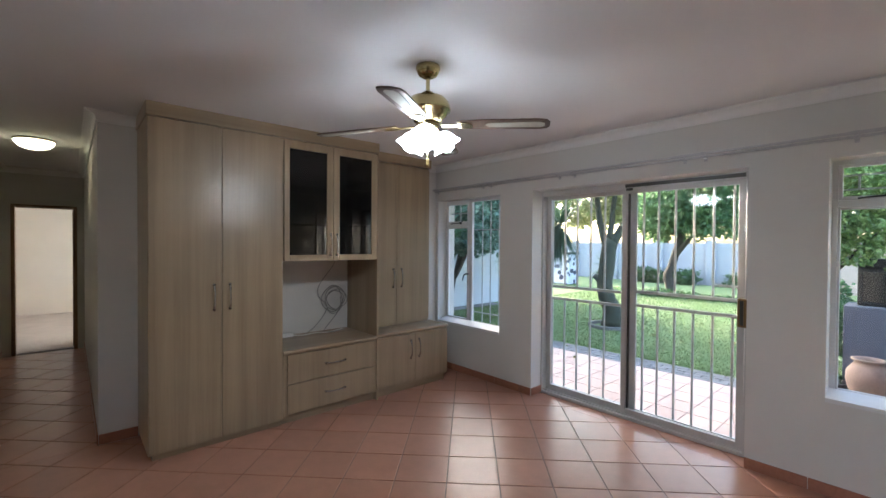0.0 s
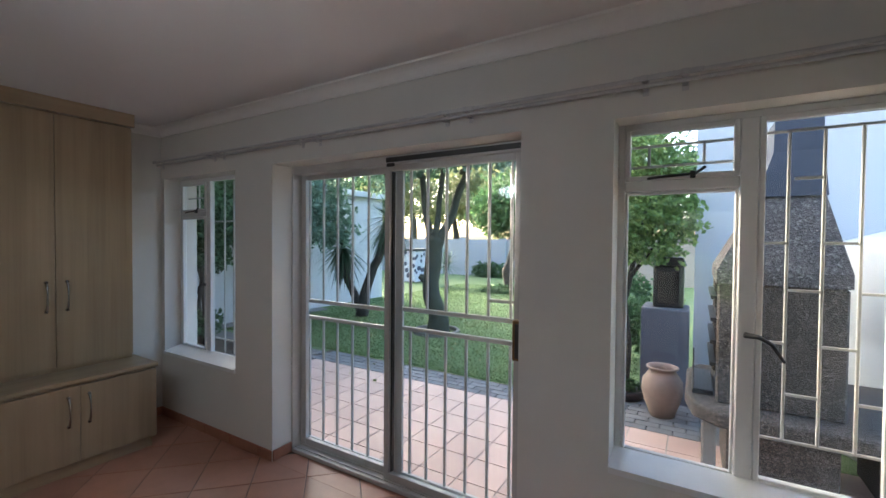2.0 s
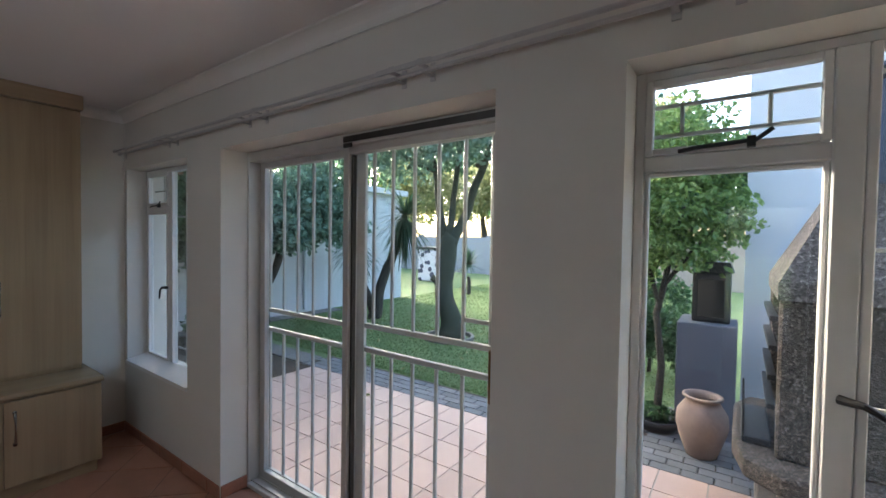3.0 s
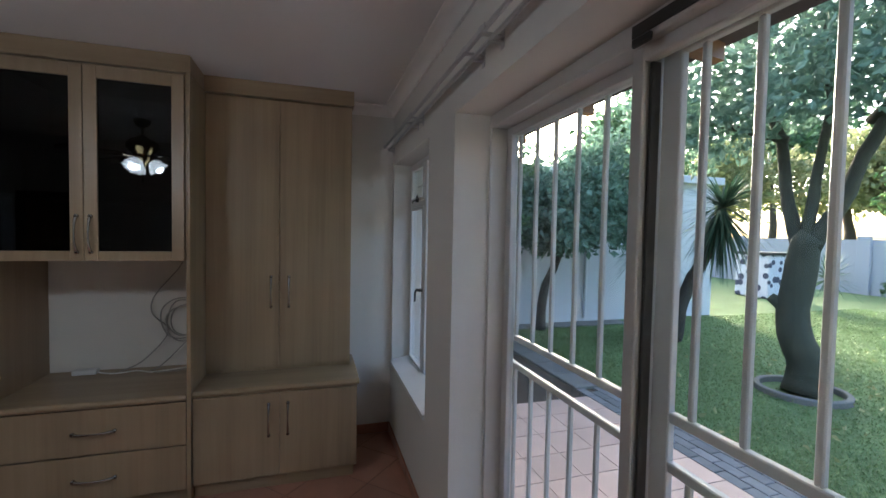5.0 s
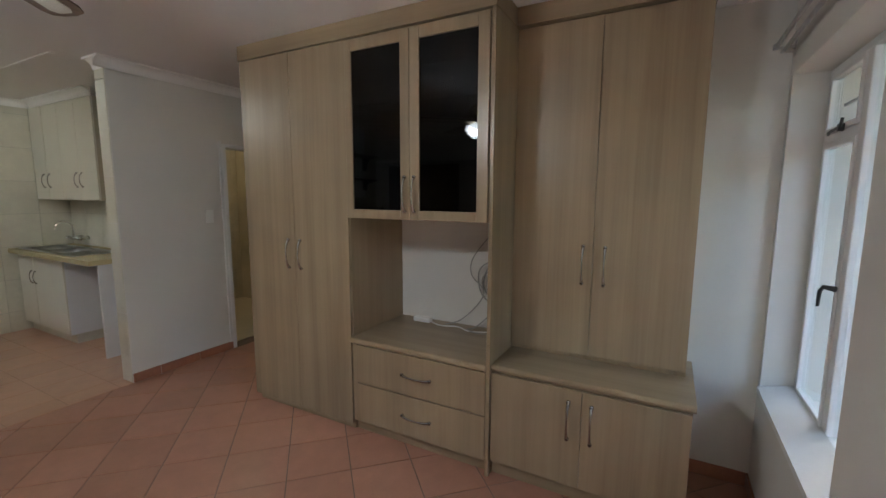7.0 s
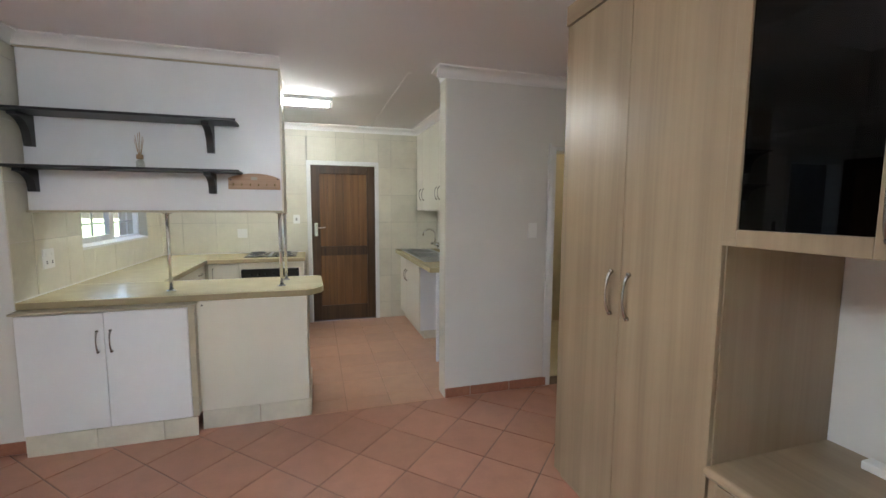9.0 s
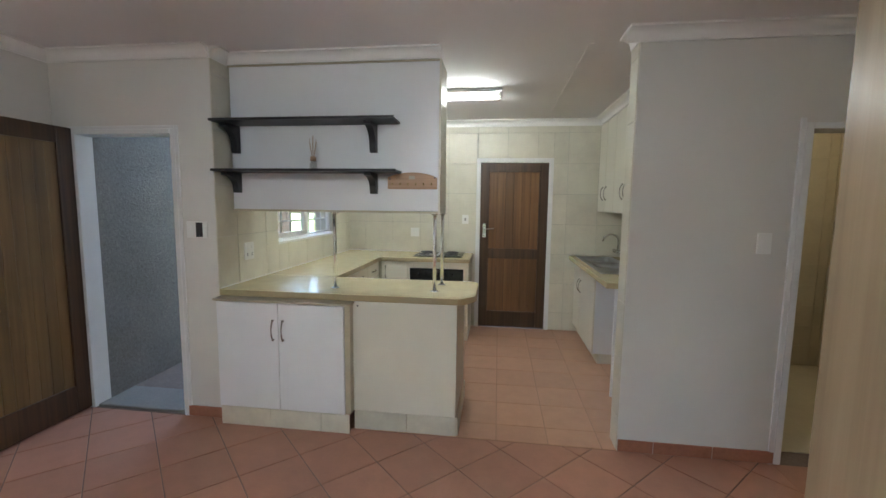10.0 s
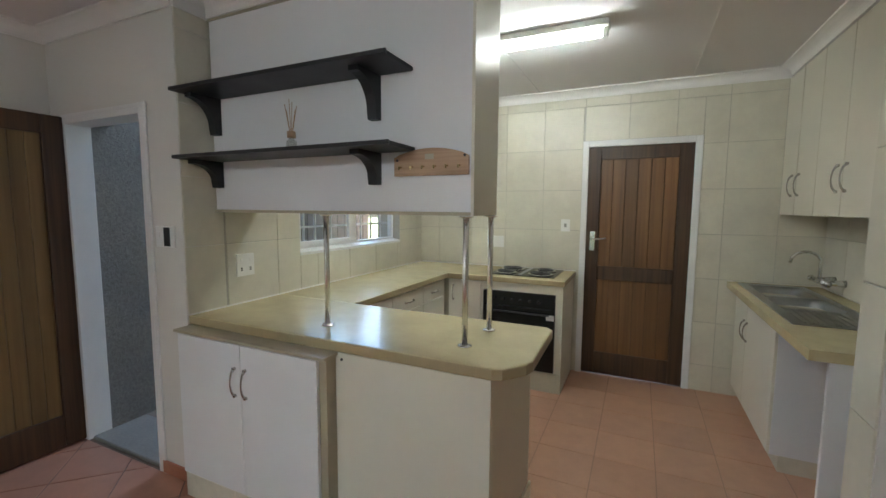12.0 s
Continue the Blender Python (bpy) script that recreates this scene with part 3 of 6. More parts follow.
for x0, x1, y, xs in ((-1.955, -1.12, 0.281, (-1.885, -1.74, -1.60, -1.455, -1.31)), (-1.05, -0.175, 0.25, (-0.935, -0.81, -0.675, -0.535, -0.395, -0.26))):
    g = thing("security_gate", ((x0 + x1) / 2, 0.26, 0.03), "white painted steel burglar bar gate behind the glass", "security gate", "patio door gates")
    bm = bmesh.new()
    lw, up = (0.058, 1.137) if x1 > -0.5 else (0.022, 1.113)
    for a in ((x0, 0.04, x0 + lw, 2.04), (x1 - 0.022, 0.04, x1, 2.04), (x0 + lw, 0.06, x1 - 0.022, 0.085), (x0 + lw, 2.015, x1 - 0.022, 2.04), (x0 + lw, up - 0.013, x1 - 0.022, up + 0.013), (x0 + lw, up - 0.136, x1 - 0.022, up - 0.110)):
        box(bm, a[0], y, a[1], a[2], y + 0.022, a[3], bev=0.003)
    part("gate_frame", bm, M_BARS, g)
    for x in xs:
        for z0, z1 in ((0.085, up - 0.136), (up + 0.013, 2.015)):
            part("bar", boxed(x - 0.008, y + 0.003, z0, x + 0.008, y + 0.019, z1, bev=0.003), M_BARS, g)
    if x1 > -0.5:
        part("bar", boxed(-0.39, 0.254, 1.232, x1 - 0.022, 0.268, 1.25, bev=0.003), M_BARS, g)


def sill(x0, x1, z):
    return prism(bmesh.new(), [(x0, -0.012, z - 0.03), (x0, -0.012, z - 0.004), (x0, 0.135, z + 0.028), (x0, 0.135, z - 0.03)], (x1 - x0, 0, 0))


def stay(root, x0, x1, z, y):
    bm = tube(bmesh.new(), [(x0, y, z), (x0 + 0.25 * (x1 - x0), y - 0.012, z + 0.004), (x1 - 0.02, y - 0.014, z + 0.01), (x1 + 0.015, y - 0.02, z + 0.035)], 0.006, 6)
    box(bm, x1 - 0.04, y - 0.02, z - 0.008, x1 - 0.02, y, z + 0.022, bev=0.002)
    part("stay", bm, M_DARKPLASTIC, root, "dark metal casement stay")


def catch(root, x, z, y, s=1):
    bm = tube(bmesh.new(), [(x - 0.02 * s, y, z), (x + 0.02 * s, y - 0.03, z + 0.002), (x + 0.06 * s, y - 0.035, z - 0.02), (x + 0.10 * s, y - 0.03, z - 0.085)], [0.012, 0.009, 0.008, 0.006], 8)
    part("catch", bm, M_DARKPLASTIC, root, "dark window catch")


FY0, FY1 = 0.135, 0.175
w = thing("window_1", (-2.88, 0.15, 0.56), "small white steel-framed window with burglar bars", "window", kind="structure")
frame_part(w, W1[0], 0.575, W1[1], W1[3], FY0, FY1, 0.03)
part("mullion", boxed(-2.985, FY0, 0.605, -2.93, FY1, 2.06, bev=0.003), M_FRAME, w)
part("transom", boxed(-3.37, FY0, 1.765, -2.985, FY1, 1.805, bev=0.003), M_FRAME, w)
sash = frame_part(w, -3.368, 0.607, -2.987, 1.763, 0.128, 0.16, 0.022, "sash")
frame_part(w, -3.368, 1.807, -2.987, 2.058, 0.128, 0.16, 0.022, "fanlight")
glass_part(w, -3.346, 0.629, -3.009, 1.741, 0.145)
glass_part(w, -3.346, 1.829, -3.009, 2.036, 0.145)
glass_part(w, -2.93, 0.605, -2.40, 2.06, 0.155)
stay(w, -3.30, -3.08, 1.80, 0.125)
catch(w, -2.99, 1.18, 0.125, -0.6)
window_bars(w, [((-2.80, 0.62), (-2.80, 2.05)), ((-2.67, 0.62), (-2.67, 2.05)), ((-2.54, 0.62), (-2.54, 2.05)), ((-2.93, 1.72), (-2.40, 1.72)), ((-2.93, 0.72), (-2.40, 0.72)),
                ((-3.35, 1.93), (-3.0, 1.93)), ((-3.18, 1.82), (-3.18, 2.05))], 0.185, 0.006)
part("window_sill", sill(W1[0], W1[1], 0.585), M_FRAME, w)

w = thing("window_2", (0.77, 0.15, 0.59), "white steel-framed window with fanlight and staggered burglar bars", "window", kind="structure")
frame_part(w, W2[0], 0.605, W2[1], W2[3], FY0, FY1, 0.028)
part("mullion", boxed(0.752, FY0 - 0.01, 0.633, 0.812, FY1, 2.072, bev=0.004), M_FRAME, w)
part("transom", boxed(0.328, FY0 - 0.006, 1.80, 0.752, FY1, 1.846, bev=0.004), M_FRAME, w)
frame_part(w, 0.33, 1.848, 0.75, 2.07, 0.126, 0.16, 0.02, "fanlight")
frame_part(w, 0.33, 0.635, 0.75, 1.798, 0.14, 0.165, 0.012, "sash")
frame_part(w, 0.814, 0.635, 1.205, 2.07, 0.126, 0.16, 0.02, "sash")
glass_part(w, 0.35, 1.868, 0.73, 2.05, 0.145)
glass_part(w, 0.342, 0.647, 0.738, 1.786, 0.15)
glass_part(w, 0.834, 0.655, 1.185, 2.05, 0.145)
stay(w, 0.42, 0.62, 1.853, 0.118)
catch(w, 0.80, 1.215, 0.12, 1.0)
vx = (0.912, 1.018, 1.124)
bars = [((0.82, 2.015), (1.20, 2.015)), ((0.82, 0.80), (1.20, 0.80))] + [((x, 0.80), (x, 2.015)) for x in vx]
edges = (0.82, *vx, 1.20)
for i in range(4):
    for z in ((1.58, 1.185) if i % 2 == 0 else (1.395, 0.985)):
        bars.append(((edges[i], z), (edges[i + 1], z)))
bars += [((0.935, 1.83), (1.018, 1.83)), ((0.34, 2.005), (0.74, 2.005)), ((0.34, 1.915), (0.74, 1.915)), ((0.42, 1.915), (0.42, 2.005)), ((0.63, 1.915), (0.63, 2.005))]
window_bars(w, bars, 0.19, 0.0055)
part("window_sill", sill(W2[0], W2[1], 0.615), M_FRAME, w)

w = thing("window_3", (0.22, -5.69, 1.18), "white steel-framed kitchen window with bars and an open casement", "window", kind="structure")
bm = bmesh.new()
for y0, y1, z0, z1 in ((-6.35, -5.03, 1.18, 1.215), (-6.35, -5.03, 2.055, 2.09), (-6.35, -6.315, 1.215, 2.055), (-5.065, -5.03, 1.215, 2.055), (-5.76, -5.69, 1.215, 2.055)):
    box(bm, 0.19, y0, z0, 0.235, y1, z1, bev=0.003)
part("frame", bm, M_FRAME, w)
bm = bmesh.new()
for y0, y1, z0, z1 in ((-5.69, -5.065, 1.215, 1.25), (-5.69, -5.65, 1.25, 2.05), (-5.10, -5.065, 1.25, 2.05), (-5.65, -5.10, 2.015, 2.05)):
    box(bm, 0.175, y0, z0, 0.20, y1, z1, bev=0.003)
part("sash", bm, M_FRAME, w)
for y in (-5.2, -5.32, -5.5, -5.9, -6.05, -6.2):
    part("bar", boxed(0.24, y - 0.006, 1.215, 0.252, y + 0.006, 2.055), M_BARS, w)
part("bar", boxed(0.24, -6.315, 1.34, 0.252, -5.065, 1.355), M_BARS, w)
ob = part("pane", boxed(0.205, -5.65, 1.25, 0.209, -5.10, 2.015), M_CLEAR, w)
ob.visible_shadow = False
part("window_sill", prism(bmesh.new(), [(0.113, -6.352, 1.165), (0.113, -6.352, 1.184), (0.19, -6.352, 1.20), (0.19, -6.352, 1.165)], (0, 1.324, 0)), M_FRAME, w)


def plank_door(name, at, w, h, thick, boards, mat, label, turn, group="", handle_side=1, mid_rail=None, kind="structure", frame_mat=None):
    """A framed, boarded door, hinged at its own x = 0, its boarded face towards its own -y."""
    root = thing(name, at, label, "door", group, kind)
    root.rotation_euler = (0, 0, radians(turn))

    def local(nm, bm, material, lab=""):
        ob = new(nm, mesh_of(nm, bm, material))
        ob.parent = root
        return tagged(ob, lab)
    st = 0.105
    bm = bmesh.new()
    box(bm, 0, -thick, 0, st, 0, h, bev=0.003)
    box(bm, w - st, -thick, 0, w, 0, h, bev=0.003)
    local("stile", bm, frame_mat or mat)
    rails = [(h - 0.11, h), (0, 0.20)] + ([mid_rail] if mid_rail else [])
    for z0, z1 in rails:
        local("rail", boxed(st, -thick + 0.001, z0, w - st, -0.001, z1, bev=0.003), frame_mat or mat)
    spans = [(0.20, h - 0.11)] if not mid_rail else [(0.20, mid_rail[0]), (mid_rail[1], h - 0.11)]
    bw = (w - 2 * st) / boards
    # hidden panel added so no sun passes between the boards
    local("backing", boxed(st - 0.004, -thick + 0.018, 0.1, w - st + 0.004, -0.018, h - 0.05), M_DOORFRAME)
    for z0, z1 in spans:
        for i in range(boards):
            x = st + i * bw
            local("board", boxed(x + 0.0012, -thick + 0.012, z0 - 0.002, x + bw - 0.0012, -0.012, z1 + 0.002, bev=0.0035), mat)
    hx = w - 0.055 if handle_side > 0 else 0.055
    s = -1 if handle_side > 0 else 1
    for d0, sg in ((-thick, -1), (0.0, 1)):
        bm = boxed(hx - 0.021, d0, 1.115, hx + 0.021, d0 + 0.008 * sg, 1.285, bev=0.003)
        tube(bm, [(hx, d0 + 0.006 * sg, 1.222), (hx, d0 + 0.05 * sg, 1.222), (hx + 0.015 * s, d0 + 0.056 * sg, 1.221), (hx + 0.07 * s, d0 + 0.053 * sg, 1.222), (hx + 0.115 * s, d0 + 0.05 * sg, 1.230)], 0.008, 8)
        tube(bm, [(hx, d0 + 0.007 * sg, 1.15), (hx, d0 + 0.010 * sg, 1.15)], 0.008, 8)
        local("door_handle", bm, M_CHROME, "bright steel lever handle")
    return root


# side entrance: open boarded door, white frame
plank_door("door_2", (1.165, -4.21, 0.012), 0.79, 2.005, 0.042, 8, M_DOORWOOD, "weathered olive-brown boarded wooden door standing open into the room", 90.0, handle_side=1, frame_mat=M_DOORFRAME)
bm = bmesh.new()
box(bm, 0.384, -4.345, 0.0, 0.42, -4.21, 2.008, bev=0.003)
box(bm, 1.145, -4.345, 0.0, 1.185, -4.21, 2.008, bev=0.003)
box(bm, 0.42, -4.345, 1.975, 1.145, -4.21, 2.008, bev=0.003)
box(bm, 0.36, -4.219, 0.0, 0.384, -4.209, 2.03, bev=0.002)
box(bm, 1.185, -4.219, 0.0, 1.20, -4.209, 2.03, bev=0.002)
box(bm, 0.384, -4.219, 2.008, 1.185, -4.209, 2.03, bev=0.002)
structure("door_frame_entrance", bm, M_FRAME, "white painted door frame of the side entrance", "door frame")
bm = boxed(1.165, -4.458, 0.0, 1.189, -4.346, 2.006)
box(bm, 0.376, -4.458, 0.0, 0.40, -4.346, 2.006)
structure("reveal_entrance", bm, M_ROUGH, "grey spatter-plastered outer reveal of the entrance", "reveal")
structure("step_entrance", boxed(0.42, -4.56, -0.05, 1.145, -4.235, 0.018, bev=0.006), M_STEP, "grey concrete doorstep", "doorstep")

# kitchen back door, closed
plank_door("door_3", (-2.357, -6.785, 0.012), 0.806, 2.018, 0.042, 6, M_MERANTI, "closed dark meranti kitchen door with boards and a middle rail", 180.0, handle_side=-1, mid_rail=(0.86, 0.98), frame_mat=M_DOORFRAME).location = (-1.551, -6.825, 0.012)
bm = bmesh.new()
for x0, x1, z0, z1 in ((-2.41, -2.36, 0, 2.085), (-1.55, -1.50, 0, 2.085), (-2.36, -1.55, 2.033, 2.085)):
    box(bm, x0, -6.90, z0, x1, -6.780, z1, bev=0.003)
structure("door_frame_kitchen", bm, M_FRAME, "white painted kitchen door frame", "door frame")

# hidden strip added to block daylight under the closed door
structure("threshold_kitchen", boxed(-2.36, -6.91, -0.01, -1.55, -6.872, 0.05, bev=0.004), M_MERANTI, "dark timber strip added behind the kitchen door against light", "door sill")

# bathroom and bedroom doorways
bm = bmesh.new()
for x0, x1, z0, z1 in ((-4.25, -4.21, 0, 2.0), (-3.483, -3.443, 0, 2.0), (-4.21, -3.483, 1.965, 2.0), (-3.443, -3.415, 0, 2.025)):
    box(bm, x0, -4.375, z0, x1, -4.208, z1, bev=0.003)
structure("door_frame_bathroom", bm, M_FRAME, "white painted bathroom door frame", "door frame")
plank_door("door_4", (-3.49, -4.38, 0.012), 0.71, 1.95, 0.04, 6, M_MERANTI, "dark wooden bathroom door standing open inwards", -88.0, handle_side=1)
bm = bmesh.new()
for y0, y1, z0, z1 in ((-4.12, -4.08, 0, 2.04), (-3.49, -3.45, 0, 2.04), (-4.08, -3.49, 2.0, 2.04)):
    box(bm, -7.48, y0, z0, -7.34, y1, z1, bev=0.003)
structure("door_frame_bedroom", bm, M_MERANTI, "dark wooden bedroom door frame", "door frame")
plank_door("door_5", (-7.49, -3.50, 0.012), 0.60, 1.98, 0.04, 5, M_MERANTI, "dark wooden bedroom door standing open inwards", 172.0, handle_side=1)

# ---- curtain rail ----
c = thing("curtain_rail", (-1.0, -0.06, 2.20), "double white metal curtain rail along the patio wall", "curtain rail")
for y, z in ((-0.040, 2.205), (-0.072, 2.222)):
    bm = boxed(-3.43, y - 0.006, z - 0.008, 1.30, y + 0.006, z + 0.008, bev=0.003)
    box(bm, -3.43, y - 0.009, z - 0.003, 1.30, y + 0.009, z + 0.002)
    part("rail", bm, M_RAIL, c)
for x in (-3.40, -2.62, -2.50, -1.62, -1.46, -0.52, -0.38, 0.42, 0.56, 1.22):
    bm = boxed(x - 0.012, -0.004, 2.175, x + 0.012, 0.0, 2.245, bev=0.001)
    box(bm, x - 0.009, -0.082, 2.211, x + 0.009, -0.004, 2.218)
    box(bm, x - 0.009, -0.055, 2.192, x + 0.009, -0.004, 2.195)
    box(bm, x - 0.013, -0.084, 2.210, x + 0.013, -0.064, 2.234, bev=0.002)
    part("bracket", bm, M_RAIL, c)
for x0, x1 in ((-2.7, -2.45), (-1.7, -1.42), (-0.6, -0.33), (0.38, 0.62)):
    part("overlap", boxed(x0, -0.0825, 2.211, x1, -0.078, 2.232, bev=0.002), M_RAIL, c)

# ---- oak wall units ----
XF, XB = -2.86, -3.449


def leaf_door(root, x, y0, y1, z0, z1, out, hy, hz, mat=None, name="door", thick=0.018, hl=0.17):
    dd = part(name, boxed(x - thick * out, y0 + 0.0015, z0, x, y1 - 0.0015, z1, bev=0.0015), mat or M_OAK, root)
    if hy is not None:
        bow_handle(dd, (x, hy, hz), (0, 0, 1), (out, 0, 0), hl)
    return dd


u = thing("tall_cupboard", (-3.15, -2.66, 0), "tall pale oak laminate two-door cupboard reaching the ceiling", "cupboard", "oak wall units")
part("side_panel", boxed(XB, -3.125, 0.045, XF - 0.02, -3.105, 2.43), M_OAK, u)
part("side_panel", boxed(XB, -2.205, 0.045, XF - 0.02, -2.188, 2.43), M_OAK, u)
part("body", boxed(XB, -3.1045, 0.05, XF - 0.03, -2.2055, 2.42), M_OAK, u)
part("plinth", boxed(XB, -3.10, 0.002, XF - 0.03, -2.19, 0.044), M_OAK_H, u)
leaf_door(u, XF, -3.125, -2.656, 0.05, 2.425, 1, -2.712, 1.135, hl=0.19)
leaf_door(u, XF, -2.656, -2.190, 0.05, 2.425, 1, -2.602, 1.135, hl=0.19)

u = thing("display_cabinet", (-3.15, -1.73, 1.393), "pale oak wall cabinet with two smoked glass doors", "cabinet", "oak wall units")
bm = boxed(XB, -2.186, 1.393, XF - 0.02, -2.168, 2.43)
box(bm, XB, -1.287, 1.393, XF - 0.02, -1.269, 2.43)
box(bm, XB, -2.168, 1.393, XF - 0.02, -1.287, 1.411)
box(bm, XB, -2.168, 2.41, XF - 0.02, -1.287, 2.43)
part("body", bm, M_OAK, u)
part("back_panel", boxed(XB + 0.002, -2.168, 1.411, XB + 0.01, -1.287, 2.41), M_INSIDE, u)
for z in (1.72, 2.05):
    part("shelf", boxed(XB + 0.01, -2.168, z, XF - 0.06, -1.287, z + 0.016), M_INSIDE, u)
for y0, y1, p0, p1, hy in ((-2.186, -1.738, -2.138, -1.798, -1.767), (-1.738, -1.271, -1.676, -1.334, -1.706)):
    dd = part("door", bmesh.new(), M_OAK, u)
    bm = bmesh.new()
    o = -place_of(u)
    for a in ((y0 + 0.002, 1.393, p0, 2.412), (p1, 1.393, y1 - 0.002, 2.412), (p0, 1.393, p1, 1.445), (p0, 2.35, p1, 2.412)):
        box(bm, XF - 0.008 + o.x, a[0] + o.y, a[1] + o.z, XF + 0.012 + o.x, a[2] + o.y, a[3] + o.z, bev=0.002)
    bm.to_mesh(dd.data)
    bm.free()
    part("pane", boxed(XF - 0.002, p0 + 0.001, 1.446, XF + 0.003, p1 - 0.001, 2.349), M_SMOKED, dd, "smoked glass pane")
    bow_handle(dd, (XF + 0.012, hy, 1.535), (0, 0, 1), (1, 0, 0), 0.19)

u = thing("drawer_unit", (-3.15, -1.73, 0), "pale oak base unit with two wide drawers", "drawer unit", "oak wall units")
part("body", boxed(XB, -2.186, 0.075, XF - 0.03, -1.269, 0.598), M_OAK, u)
part("plinth", boxed(XB, -2.186, 0.002, XF - 0.045, -1.269, 0.074), M_OAK_H, u)
part("stile", boxed(XF - 0.028, -2.186, 0.075, XF - 0.008, -2.152, 0.598, bev=0.001), M_OAK, u)
for z0, z1 in ((0.345, 0.592), (0.085, 0.338)):
    dd = part("drawer_front", boxed(XF - 0.018, -2.150, z0, XF, -1.271, z1, bev=0.0015), M_OAK, u)
    bow_handle(dd, (XF, -1.708, (z0 + z1) / 2 + 0.0), (0, 1, 0), (1, 0, 0), 0.19)


def bullnose(y0, y1, xf, z0, z1, mat, name, label):
    pts = [(XB, y0, z0), (XB, y0, z1)]
    r = (z1 - z0) / 2
    for i in range(7):
        a = math.pi / 2 - math.pi * i / 6
        pts.append((xf - r + r * math.cos(a), y0, (z0 + z1) / 2 + r * math.sin(a)))
    return solid(name, prism(bmesh.new(), pts, (0, y1 - y0, 0)), mat, label, "worktop", "oak worktops")


bullnose(-2.187, -1.268, XF + 0.018, 0.60, 0.636, M_OAK_H, "worktop", "oak laminate worktop over the drawers, cables lying on it")
bullnose(-1.244, -0.300, XF - 0.012, 0.60, 0.636, M_OAK_H, "worktop", "oak laminate worktop over the low two-door unit")
solid("divider_panel", boxed(XB, -1.266, 0.0, XF + 0.004, -1.246, 2.43, bev=0.001), M_OAK, "full-height pale oak divider panel between the units", "panel", "oak wall units")
u = thing("base_cupboard", (-3.15, -0.775, 0), "low pale oak two-door cupboard under the worktop", "cupboard", "oak wall units")
part("body", boxed(XB, -1.243, 0.075, XF - 0.03, -0.312, 0.598), M_OAK, u)
part("plinth", boxed(XB, -1.243, 0.002, XF - 0.05, -0.33, 0.074), M_OAK_H, u)
leaf_door(u, XF - 0.012, -1.243, -0.773, 0.09, 0.594, 1, -0.836, 0.435, hl=0.19)
leaf_door(u, XF - 0.012, -0.773, -0.312, 0.09, 0.594, 1, -0.727, 0.435, hl=0.19)
u = thing("wall_cupboard", (-3.3, -0.79, 0.636), "shallow pale oak two-door upper cupboard", "cupboard", "oak wall units")
part("body", boxed(XB, -1.243, 0.637, -3.20, -0.336, 2.43), M_OAK, u)
leaf_door(u, -3.18, -1.243, -0.802, 0.665, 2.42, 1, -0.853, 1.165, hl=0.20)
leaf_door(u, -3.18, -0.802, -0.336, 0.665, 2.42, 1, -0.742, 1.165, hl=0.20)
bm = boxed(XB, -3.135, 2.432, XF + 0.004, -1.243, CEIL - 0.001, bev=0.002)
box(bm, XB, -1.242, 2.432, -3.155, -0.326, CEIL - 0.001, bev=0.002)
solid("ceiling_fascia", bm, M_OAK_H, "pale oak fascia closing the units to the ceiling", "fascia", "oak wall units")

# cables in the niche
def eased(pts, k=6):
    """A smooth line through the points."""
    p = [Vector(q) for q in pts]
    out = []
    for i in range(len(p) - 1):
        a, b, c_, d_ = p[max(i - 1, 0)], p[i], p[i + 1], p[min(i + 2, len(p) - 1)]
        for q in range(k):
            t = q / k
            out.append(0.5 * (2 * b + (c_ - a) * t + (2 * a - 5 * b + 4 * c_ - d_) * t * t + (3 * b - a - 3 * c_ + d_) * t ** 3))
    return out + [p[-1]]


c = thing("cable_coil", (-3.42, -1.52, 0.95), "coiled grey aerial cable hanging on the niche wall", "cable")
random.seed(4)
for k in range(4):
    cy, cz, ry, rz = -1.415 + random.uniform(-0.03, 0.03), 0.97 + random.uniform(-0.03, 0.03), 0.115 + random.uniform(-0.03, 0.02), 0.12 + random.uniform(-0.03, 0.03)
    pts = [(-3.43 + 0.018 * math.sin(3 * a + k), cy + ry * math.cos(a), cz + rz * math.sin(a)) for a in [i / 28 * 2 * math.pi * 1.1 for i in range(29)]]
    part("loop", tube(bmesh.new(), pts, 0.0045, 6), M_CABLE, c, smooth=True)
part("tail", tube(bmesh.new(), eased([(-3.43, -1.42, 1.39), (-3.42, -1.46, 1.3), (-3.425, -1.60, 1.12), (-3.42, -1.61, 1.0), (-3.42, -1.52, 0.90), (-3.41, -1.56, 0.80), (-3.40, -1.68, 0.68), (-3.36, -1.78, 0.644)]), 0.0045, 6), M_CABLE, c, smooth=True)
part("tail", tube(bmesh.new(), eased([(-3.43, -1.36, 0.98), (-3.41, -1.38, 0.85), (-3.40, -1.55, 0.66), (-3.33, -1.60, 0.642), (-3.30, -1.50, 0.642), (-3.34, -1.36, 0.642)]), 0.0045, 6), M_CABLE, c, smooth=True)
c = thing("extension_lead", (-3.36, -1.95, 0.636), "white plug block with its lead on the worktop", "extension lead")
part("block", boxed(-3.40, -2.03, 0.637, -3.345, -1.90, 0.668, bev=0.006, seg=2), M_PLASTIC, c)
part("lead", tube(bmesh.new(), eased([(-3.37, -1.90, 0.645), (-3.33, -1.80, 0.642), (-3.36, -1.68, 0.642), (-3.31, -1.58, 0.642), (-3.35, -1.45, 0.642), (-3.38, -1.36, 0.642)]), 0.004, 6), M_PLASTIC, c, smooth=True)

